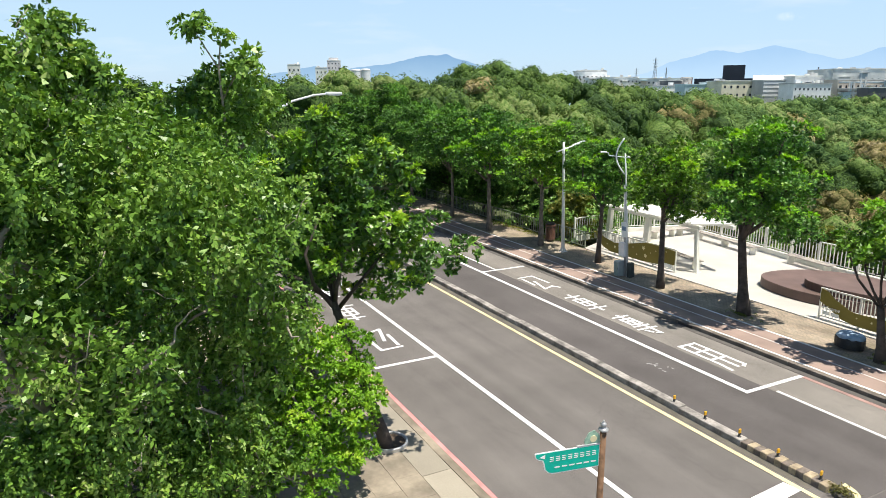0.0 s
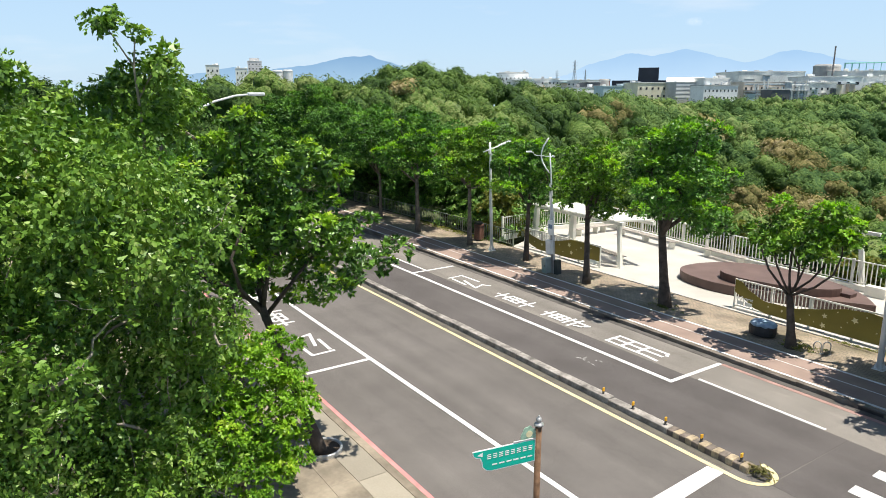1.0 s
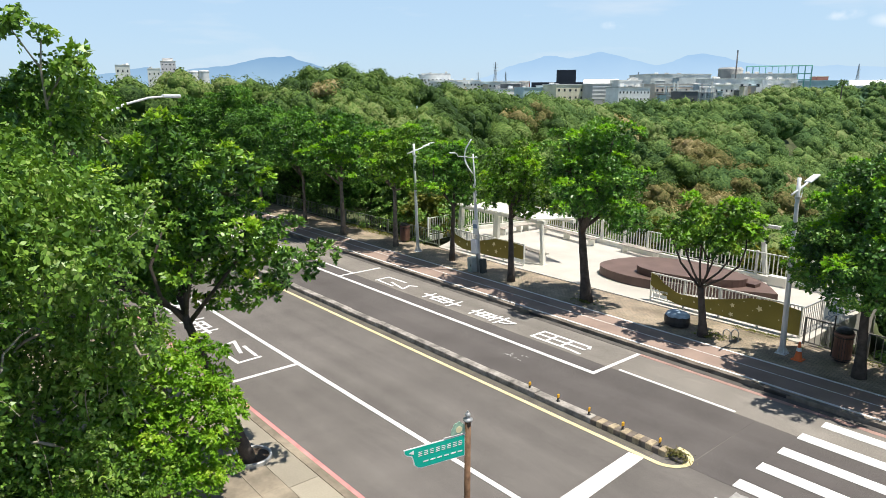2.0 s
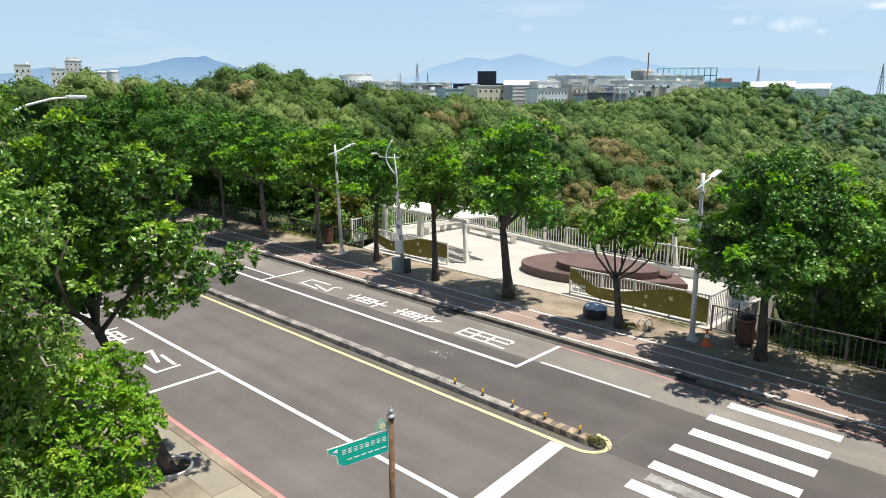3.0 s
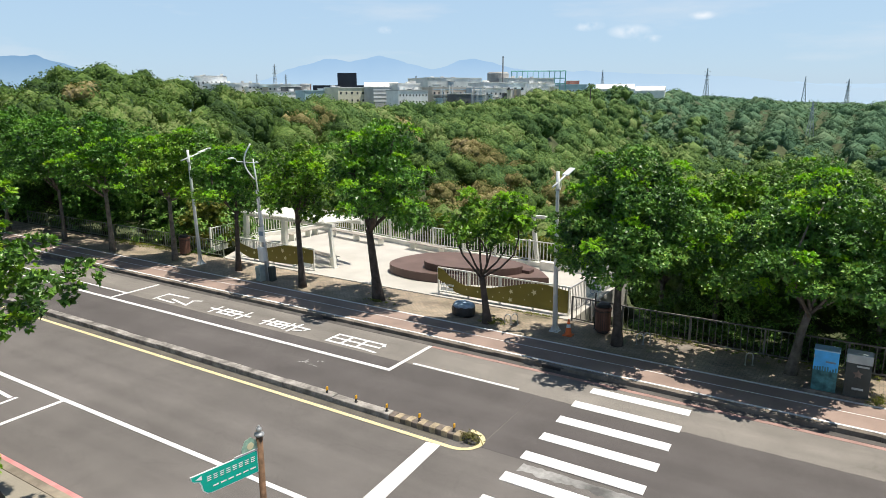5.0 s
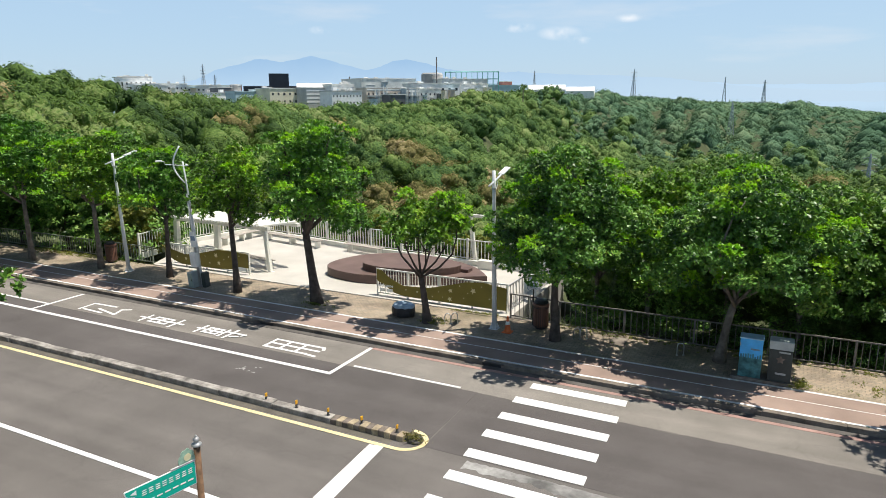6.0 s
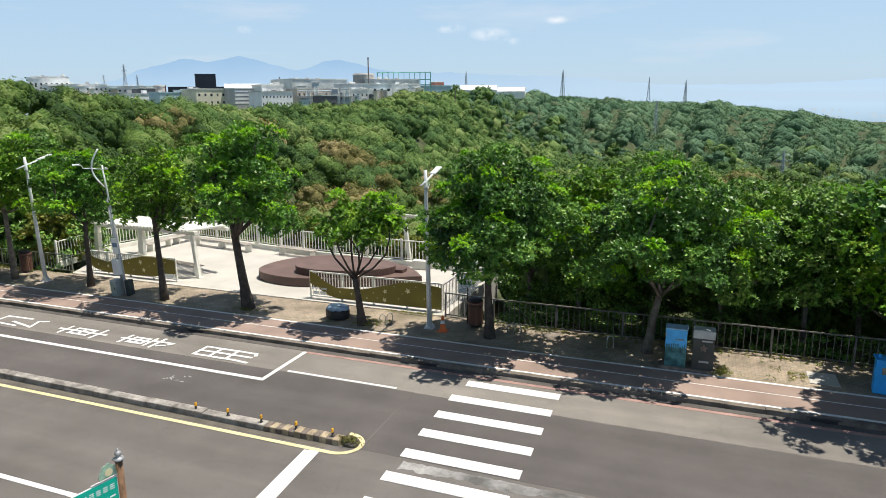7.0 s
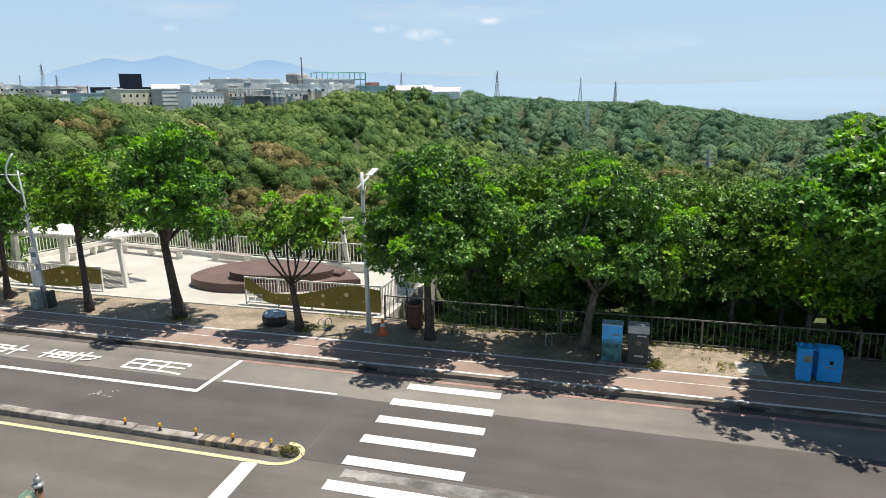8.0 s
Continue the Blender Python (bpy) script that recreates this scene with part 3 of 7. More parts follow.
GONG = [[(0.06, 0.95), (0.95, 0.97), (1.0, 0.4)], [(0.12, 0.86), (0.06, 0.38)], [(0.45, 0.6), (0.14, 0.06), (0.78, 0.16), (0.98, 0.02)]]
CHE = [[(0.1, 0.88), (0.9, 0.88)], [(0.2, 0.7), (0.8, 0.7), (0.8, 0.32), (0.2, 0.32), (0.2, 0.7)], [(0.2, 0.51), (0.8, 0.51)], [(0.02, 0.15), (0.98, 0.15)], [(0.5, 1.0), (0.5, 0.0)]]
ZHUAN = [[(0.1, 0.93), (0.9, 0.93)], [(0.22, 0.8), (0.78, 0.8), (0.78, 0.52), (0.22, 0.52), (0.22, 0.8)], [(0.22, 0.66), (0.78, 0.66)], [(0.5, 1.0), (0.5, 0.42)], [(0.12, 0.42), (0.88, 0.42)],
         [(0.02, 0.28), (0.98, 0.28)], [(0.66, 0.4), (0.66, 0.02), (0.5, 0.05)], [(0.25, 0.2), (0.36, 0.1)]]
YONG = [[(0.02, 0.0), (0.08, 0.2), (0.08, 0.97), (0.92, 0.97), (0.92, 0.06), (0.74, 0.02)], [(0.08, 0.68), (0.92, 0.68)], [(0.08, 0.38), (0.92, 0.38)], [(0.5, 0.97), (0.5, 0.05)]]
for glyph, x in ((GONG, -24.55), (CHE, -21.2), (ZHUAN, -18.15), (YONG, -14.7)):
    strokes("road_lettering", glyph, x, 17.54, 0.84, 2.25, 1, "white bus bay character painted on the asphalt")
for glyph, x in ((GONG, -21.2), (CHE, -24.6), (ZHUAN, -27.7), (YONG, -31.0)):
    strokes("road_lettering", glyph, x, 8.45, 0.86, 2.15, -1, "white bus bay character painted on the asphalt")

# far kerb and pavement
slab("gutter", rect(ROAD_X0, ROAD_X1, 18.74, 18.975), -0.1, 0.008, M_KERB_DARK, "dark stained gutter strip below the kerb", "gutter")
slab("pavement", rect(ROAD_X0, ROAD_X1, 19.165, 23.45), -0.4, 0.126, M_PAVER, "brown paved footway with a red cycle track", "pavement")
slab("cycle_track", rect(ROAD_X0, ROAD_X1, 19.2, 20.98), 0.1, 0.134, M_CYCLE, "reddish brown cycle track surface", "pavement")
stripe(ROAD_X0, ROAD_X1, 19.2, 19.30, label="white edge line of the cycle track", z=0.139)
stripe(ROAD_X0, ROAD_X1, 20.87, 20.97, label="white edge line of the cycle track", z=0.139)
stripe(ROAD_X0, ROAD_X1, 20.13, 20.165, M_WHITE, "thin pale middle line of the cycle track", z=0.138)

# near kerb and pavement
slab("kerb", rect(ROAD_X0, -8.4, 6.62, 6.83), -0.3, 0.12, M_PAVER_PALE, "concrete kerb with a red painted edge", "kerb")
slab("pavement", rect(ROAD_X0, -8.4, -3.0, 6.615), -0.4, 0.108, M_PAVER_PALE, "pale worn concrete footway under street trees", "pavement")
# added sheet, its dark colour stands for shade under the tall tree
slab("tree_shade_sheet", rect(-30.0, -8.4, -3.0, 2.6), 0.0, 0.15, M_TREE_SHADE, "added dark sheet painted as shade under the tall tree", "planting bed")

# plaza
PLAZA = [(-28.6, 23.46), (-9.0, 23.46), (-9.0, 30.6), (-12.5, 30.55), (-20.0, 30.95), (-25.0, 31.8), (-30.2, 32.4), (-31.0, 28.5)]
slab("plaza_floor", PLAZA, -1.2, 0.16, M_PLAZA, "bright cream concrete terrace floor", "plaza")

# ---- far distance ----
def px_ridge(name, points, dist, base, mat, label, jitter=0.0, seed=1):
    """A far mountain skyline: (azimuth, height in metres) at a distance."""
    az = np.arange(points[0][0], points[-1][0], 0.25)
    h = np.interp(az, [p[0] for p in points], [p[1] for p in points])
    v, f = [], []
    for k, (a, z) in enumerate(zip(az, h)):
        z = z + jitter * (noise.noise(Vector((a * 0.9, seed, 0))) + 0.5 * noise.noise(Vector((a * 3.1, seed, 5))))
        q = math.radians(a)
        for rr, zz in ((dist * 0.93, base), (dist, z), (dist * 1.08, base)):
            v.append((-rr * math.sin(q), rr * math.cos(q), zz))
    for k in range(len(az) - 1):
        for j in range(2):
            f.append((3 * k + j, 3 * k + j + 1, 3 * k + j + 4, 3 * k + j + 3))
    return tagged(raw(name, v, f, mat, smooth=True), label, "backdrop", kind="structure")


def rise(pairs, dist):
    """Azimuth and angle of elevation, in degrees, into azimuth and height."""
    return [(a, 8.5 + dist * math.tan(radians(e))) for a, e in pairs]


# haze of each range sits in its own glowing colour
D0, D1, D2, D3 = 4000, 3600, 3200, 2600
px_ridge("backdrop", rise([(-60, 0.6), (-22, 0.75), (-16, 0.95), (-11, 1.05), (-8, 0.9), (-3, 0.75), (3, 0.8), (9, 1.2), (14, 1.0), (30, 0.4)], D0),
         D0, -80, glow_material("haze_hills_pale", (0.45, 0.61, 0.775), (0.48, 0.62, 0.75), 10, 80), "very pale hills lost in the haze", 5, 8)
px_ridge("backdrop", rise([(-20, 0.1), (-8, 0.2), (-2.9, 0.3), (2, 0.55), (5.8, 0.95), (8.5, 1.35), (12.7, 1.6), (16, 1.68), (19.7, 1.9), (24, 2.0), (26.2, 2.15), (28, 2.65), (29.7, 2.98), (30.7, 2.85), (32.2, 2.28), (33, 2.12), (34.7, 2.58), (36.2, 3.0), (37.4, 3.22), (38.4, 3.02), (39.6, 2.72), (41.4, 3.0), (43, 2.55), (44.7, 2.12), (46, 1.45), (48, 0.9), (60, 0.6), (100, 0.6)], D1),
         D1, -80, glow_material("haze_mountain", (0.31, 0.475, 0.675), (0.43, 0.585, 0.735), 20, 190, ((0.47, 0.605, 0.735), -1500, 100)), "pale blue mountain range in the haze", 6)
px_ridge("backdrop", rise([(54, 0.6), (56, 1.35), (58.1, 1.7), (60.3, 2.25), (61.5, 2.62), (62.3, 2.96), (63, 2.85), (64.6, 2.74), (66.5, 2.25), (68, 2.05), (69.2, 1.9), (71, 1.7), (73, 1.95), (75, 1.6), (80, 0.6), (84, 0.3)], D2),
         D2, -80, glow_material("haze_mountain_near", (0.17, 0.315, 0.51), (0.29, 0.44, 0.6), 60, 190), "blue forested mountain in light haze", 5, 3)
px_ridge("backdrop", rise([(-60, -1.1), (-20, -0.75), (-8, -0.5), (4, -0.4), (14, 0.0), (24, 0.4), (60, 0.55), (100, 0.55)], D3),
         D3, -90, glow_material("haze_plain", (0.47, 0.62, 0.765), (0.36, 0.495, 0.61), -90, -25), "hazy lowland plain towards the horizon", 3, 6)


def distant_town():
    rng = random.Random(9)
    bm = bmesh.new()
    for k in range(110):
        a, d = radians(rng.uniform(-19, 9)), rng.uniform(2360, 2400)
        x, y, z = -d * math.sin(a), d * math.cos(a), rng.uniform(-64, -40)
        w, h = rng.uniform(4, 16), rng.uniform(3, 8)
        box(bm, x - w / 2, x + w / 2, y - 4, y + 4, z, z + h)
    # roofs glow in one flat pale colour that stands for haze
    tagged(part("distant_town", bm, glow_material("haze_town", (0.46, 0.56, 0.64))), "roofs of a distant town, paled by painted haze", "town", kind="stuff")


distant_town()

# ---- plants ----
def leaves(name, centre, normal, length, width, mat, parent, label="", rng=None, axis=None, blade=False):
    """One pointed, slightly folded leaf at each centre, facing its normal."""
    n = len(centre)
    rng = rng or np.random.default_rng(1)
    normal = normal / np.linalg.norm(normal, axis=1, keepdims=True)
    ref = rng.normal(size=(n, 3)) if axis is None else np.cross(axis, normal)
    u = np.cross(normal, ref)
    u /= np.linalg.norm(u, axis=1, keepdims=True)
    w = np.cross(normal, u)
    L, B = (length * 0.5)[:, None], (width * 0.5)[:, None]
    if blade:
        v = np.stack([centre - u * L - w * B, centre - u * L + w * B, centre + u * L + normal * B * 0.3], 1).reshape(-1, 3)
        return raw(name, v, np.arange(3 * n).reshape(n, 3), mat, parent, label)
    v = np.stack([centre - u * L, centre + w * B - u * L * 0.1 + normal * B * 0.35, centre + u * L, centre - w * B - u * L * 0.1 + normal * B * 0.35], 1).reshape(-1, 3)
    f = np.arange(4 * n).reshape(n, 4)
    return raw(name, v, f, mat, parent, label)


def clump_leaves(rng, clumps, per, up=0.35):
    """Leaf centres and normals on small round clumps: rows of x, y, z, radius."""
    n = len(clumps)
    d = rng.normal(size=(n, per, 3))
    d /= np.linalg.norm(d, axis=2, keepdims=True)
    d[..., 2] = np.where(d[..., 2] < -0.2, -d[..., 2], d[..., 2])
    rad = clumps[:, None, 3:4] * rng.uniform(0.5, 1.08, (n, per, 1))
    c = clumps[:, None, :3] + d * rad * np.array([1, 1, 0.62])
    nrm = d + rng.normal(scale=0.42, size=d.shape) + np.array([0, 0, up])
    return c.reshape(-1, 3), nrm.reshape(-1, 3)


def lobe_clumps(rng, lobes, size, density=1.0):
    """Clumps spread over the skin, and some of the inside, of a set of rounded lobes."""
    out = []
    for x, y, z, r, flat in lobes:
        n = max(6, int(density * 4 * math.pi * r * r / (size * size) * 0.36))
        own = size * min(1.0, max(0.4, r / 0.75))
        d = rng.normal(size=(n, 3))
        d /= np.linalg.norm(d, axis=1, keepdims=True)
        d[:, 2] = np.where(d[:, 2] < -0.55, -d[:, 2], d[:, 2])
        rad = r * np.where(rng.random(n) < 0.86, rng.uniform(0.8, 1.12, n), rng.uniform(0.3, 0.8, n))
        p = np.array([x, y, z]) + d * rad[:, None] * np.array([1, 1, flat])
        out.append(np.concatenate([p, (own * rng.uniform(0.6, 1.15, n))[:, None]], 1))
    return np.concatenate(out)


def pads(rng, lobes, gap):
    """Centres and outward ways of leafy cushions, kept a little apart over the outside of the lobes."""
    found, ways = [], []
    for k, (x, y, z, r, flat) in enumerate(lobes):
        n = int(60 * r * r / (gap * gap)) + 6
        d = rng.normal(size=(n, 3))
        d /= np.linalg.norm(d, axis=1, keepdims=True)
        d[:, 2] = np.where(d[:, 2] < -0.5, -d[:, 2], d[:, 2])
        p = np.array([x, y, z]) + d * r * np.array([1, 1, flat]) * rng.uniform(0.6, 0.88, (n, 1))
        for i in range(n):
            q = (p[i] - lobes[:, :3]) / (lobes[:, 3:4] * np.stack([np.ones(len(lobes)), np.ones(len(lobes)), lobes[:, 4]], 1))
            depth = (q ** 2).sum(1)
            depth[k] = 9.0
            if depth.min() < 0.42:
                continue
            if found and ((np.array(found) - p[i]) ** 2).sum(1).min() < gap * gap * rng.uniform(0.5, 1.3):
                continue
            found.append(p[i])
            ways.append(d[i])
    return np.array(found), np.array(ways)


def rosettes(rng, centres, ways, rad, leaf, cover, per=9):
    """Whorls of leaves over the domed top of each cushion; gives leaf places, normals, lengths, axes, height on the dome and cushion."""
    count = np.maximum(5, (cover * 5.0 * rad * rad / (leaf * leaf * 0.27) / per)).astype(int)
    pad = np.repeat(np.arange(len(centres)), count)
    m = len(pad)
    axis = ways * 0.55 + np.array([0, 0, 0.75])
    axis /= np.linalg.norm(axis, axis=1, keepdims=True)
    axis = axis[pad]
    d = rng.normal(size=(m, 3))
    d /= np.linalg.norm(d, axis=1, keepdims=True)
    along = (d * axis).sum(1, keepdims=True)
    d = np.where(along < -0.1, d - 2 * along * axis, d)
    tip = centres[pad] + d * (rad[pad] * rng.uniform(0.72, 1.1, m))[:, None] * np.array([1, 1, 0.7])
    way = d * 0.7 + np.array([0, 0, 0.7]) + rng.normal(scale=0.16, size=(m, 3))
    way /= np.linalg.norm(way, axis=1, keepdims=True)
    top = np.repeat((d * axis).sum(1), per)
    pad = np.repeat(pad, per)
    tip, way = np.repeat(tip, per, 0), np.repeat(way, per, 0)
    m = len(tip)
    side = np.cross(way, rng.normal(size=(m, 3)))
    side /= np.linalg.norm(side, axis=1, keepdims=True)
    open_ = np.radians(rng.uniform(28, 90, m))[:, None]
    ax = way * np.cos(open_) + side * np.sin(open_)
    ln = leaf * rng.uniform(0.7, 1.3, m)
    nrm = way - ax * (way * ax).sum(1, keepdims=True) + rng.normal(scale=0.16, size=(m, 3))
    return tip + ax * (ln * 0.55)[:, None], nrm, ln, ax, top, pad


def tufts(name, rng, lobes, leaf, mat, parent, amount=14, per=13):
    """Rosettes of young leaves at the twig ends, gathered on some sides of the crown."""
    base, out = [], []
    for x, y, z, r, flat in lobes:
        n = int(amount * r * r * rng.choice([0.4, 0.9, 1.7])) + 2
        d = rng.normal(size=(n, 3))
        d /= np.linalg.norm(d, axis=1, keepdims=True)
        d[:, 2] = np.where(d[:, 2] < -0.15, -d[:, 2], d[:, 2])
        base.append(np.array([x, y, z]) + d * np.array([1, 1, flat]) * r * rng.uniform(0.98, 1.18, (n, 1)))
        out.append(d)
    base, out = np.repeat(np.concatenate(base), per, 0), np.repeat(np.concatenate(out), per, 0)
    m = len(base)
    ax = out * 0.6 + np.array([0, 0, 0.45]) + rng.normal(scale=0.62, size=(m, 3))
    ax /= np.linalg.norm(ax, axis=1, keepdims=True)
    ln = leaf * rng.uniform(0.8, 1.35, m)
    nrm = np.array([0, 0, 1.0]) + rng.normal(scale=0.5, size=(m, 3))
    c = base + ax * (ln * 0.55)[:, None] + rng.normal(scale=leaf * 0.35, size=(m, 3))
    leaves(name, c, nrm, ln, ln * 0.46, mat, parent, rng=rng, axis=ax)


def sprays(name, rng, clumps, per, leaflets, length, leaf, mat, parent):
    """Drooping feathered sprays: small leaflets in pairs along a bending stalk."""
    n = len(clumps) * per
    c0 = np.repeat(clumps[:, :3], per, 0)
    rad = np.repeat(clumps[:, 3], per)[:, None]
    d = rng.normal(size=(n, 3)) + np.array([0, 0, 0.25])
    d /= np.linalg.norm(d, axis=1, keepdims=True)
    base = c0 + d * rad * rng.uniform(0.1, 0.75, (n, 1))
    L = (length * rng.uniform(0.6, 1.3, n))[:, None] * np.minimum(1.0, rad / 0.3)
    side = np.cross(d, np.array([0, 0, 1.0]) + rng.normal(scale=0.6, size=(n, 3)))
    side /= np.linalg.norm(side, axis=1, keepdims=True)
    C, A, N = [], [], []
    for j in range(leaflets):
        t = (j + 0.6) / leaflets
        sign = 1 if j % 2 else -1
        fwd = d + np.array([0, 0, -1.3 * t])
        p = base + L * (d * t + np.array([0, 0, -0.62 * t * t]))
        a = side * sign * (0.95 - 0.55 * t) + fwd * 0.55 + rng.normal(scale=0.22, size=(n, 3))
        a /= np.linalg.norm(a, axis=1, keepdims=True)
        C.append(p + a * leaf * 0.5)
        A.append(a)
        N.append(np.cross(fwd, side) + rng.normal(scale=0.4, size=(n, 3)) + np.array([0, 0, 0.7]))
    C, A, N = np.concatenate(C), np.concatenate(A), np.concatenate(N)
    ln = leaf * rng.uniform(0.75, 1.3, len(C))
    leaves(name, C, N, ln, ln * 0.6, mat, parent, rng=rng, axis=A)


def limb(bm, a, b, r0, r1, rng, bend=0.15, seg=6):
    a, b = Vector(a), Vector(b)
    l = (b - a).length
    pts, rad = [], []
    off = Vector((rng.normal(), rng.normal(), rng.normal() * 0.4)) * bend * l
    for k in range(5):
        t = k / 4
        pts.append(a.lerp(b, t) + off * math.sin(math.pi * t) + Vector((0, 0, 0.03 * l * math.sin(math.pi * t))))
        rad.append(r0 + (r1 - r0) * t)
    tube(bm, pts, rad, seg)


def tree(name, x, y, z0, fork, r0, lobes, leaf_mat, label, seed, bark=None, size=0.46, per=78, leaf=0.14, density=1.25, lean=(0, 0), group="street trees", core=0.7, branch=0.46, young=None, tuft=14, fine=None, cover=1.5, young_share=0.45):
    rng = np.random.default_rng(seed)
    bark = bark or M_BARK
    root = empty(name, x, y, z0)
    lobes = np.array(lobes, float)
    bm = bmesh.new()
    top = Vector((x + lean[0], y + lean[1], fork))
    pts = []
    for k in range(7):
        t = k / 6
        wob = 0.05 * math.sin(3 * t + seed)
        pts.append((x + lean[0] * t + wob, y + lean[1] * t - wob, z0 - 0.05 + (fork - z0) * t))
    tube(bm, pts, [r0 * (1.45 - 0.9 * min(1, t * 3) + 0.45 * min(1, t * 3) - 0.25 * t) if t < 0.34 else r0 * (1.0 - 0.3 * t) for t in (k / 6 for k in range(7))], 10)
    trunk = part("trunk", bm, bark, root, smooth=True)
    order = np.argsort(-lobes[:, 3])
    for i in order[:7]:
        lx, ly, lz, lr, _ = lobes[i]
        bm = bmesh.new()
        tip = Vector((lx, ly, lz)) + Vector((0, 0, lr * 0.35))
        start = top + Vector((0, 0, -rng.uniform(0, 0.25) * (fork - z0) * 0.4))
        limb(bm, start, tip, r0 * branch, r0 * 0.12, rng)
        for _ in range(3):
            d = Vector(rng.normal(size=3)).normalized()
            d.z = abs(d.z) * 0.6
            s = start.lerp(tip, rng.uniform(0.4, 0.8))
            limb(bm, s, s + d * lr * rng.uniform(0.4, 0.7), r0 * 0.17, r0 * 0.05, rng)
        part("limb", bm, bark, root, smooth=True)
    inner = []
    for lx, ly, lz, lr, flat in lobes:
        m = int((800 if fine else 420) * lr * lr) + 8
        d = rng.normal(size=(m, 3))
        d /= np.linalg.norm(d, axis=1, keepdims=True)
        inner.append(np.array([lx, ly, lz]) + d * np.array([1, 1, flat]) * lr * core * rng.uniform(0.5, 1.0, (m, 1)))
    inner = np.concatenate(inner)
    big = leaf * (rng.uniform(1.2, 1.7, len(inner)) if fine else rng.uniform(1.2, 1.6, len(inner)))
    leaves("inner_foliage", inner, rng.normal(size=inner.shape) + np.array([0, 0, 0.8]), big, big * 0.7, leaf_mat, root, rng=rng, blade=True)
    if fine:
        cl = lobe_clumps(rng, lobes, size, density)
        gap = np.array([noise.noise(Vector(p[:3]) * 1.15) for p in cl])
        cl = cl[gap > np.where(cl[:, 2] > 6.8, -0.2, np.where(cl[:, 2] > 4.4, 0.04, 0.12))]
        sprays("crown", rng, cl, per, *fine, leaf_mat, root)
        tufts("young_leaves", rng, lobes, leaf * 1.15, young, root, tuft)
    else:
        spread = size * 1.75
        centres, ways = pads(rng, lobes, spread)
        rad = np.minimum(spread * rng.uniform(0.42, 0.68, len(centres)), 0.6)
        c, nrm, ln, ax, high, pad = rosettes(rng, centres, ways, rad, leaf, cover)
        fresh = (high > 0.35 + 0.5 * rng.random(len(high))) & (rng.random(len(centres)) < young_share)[pad] if young else np.zeros(len(c), bool)
        old = ~fresh
        leaves("crown", c[old], nrm[old], ln[old], ln[old] * 0.52, leaf_mat, root, rng=rng, axis=ax[old])
        if young and fresh.any():
            leaves("young_leaves", c[fresh] + np.array([0, 0, 0.03]), nrm[fresh], ln[fresh] * 1.1, ln[fresh] * 0.52, young, root, rng=rng, axis=ax[fresh])
    return tagged(root, label, "tree", group)


def round_lobes(x, y, low, top, r, seed, n=9, taper=0.75):
    """Lobes that fill an egg-shaped crown between two heights."""
    rng = np.random.default_rng(seed)
    h = top - low
    out = [(x, y, low + h * 0.48, r * 0.72, h / (2 * r) * 0.95 if r else 1)]
    for k in range(n):
        a = k * 2.4 + rng.uniform(-0.4, 0.4)
        t = (k + 0.5) / n
        zz = low + h * (0.16 + 0.7 * t)
        spread = r * (0.66 if t < 0.5 else 0.66 - (t - 0.5) * taper)
        out.append((x + math.cos(a) * spread, y + math.sin(a) * spread, zz, r * rng.uniform(0.34, 0.5), 0.85))
    out.append((x + rng.uniform(-0.2, 0.2), y, top - r * 0.33, r * 0.36, 1.0))
    return out


M_BARK_PALE = material("bark_pale", (0.33, 0.29, 0.23), 0.95, spread=0.3, scale=8, fine=40, bump=0.4)


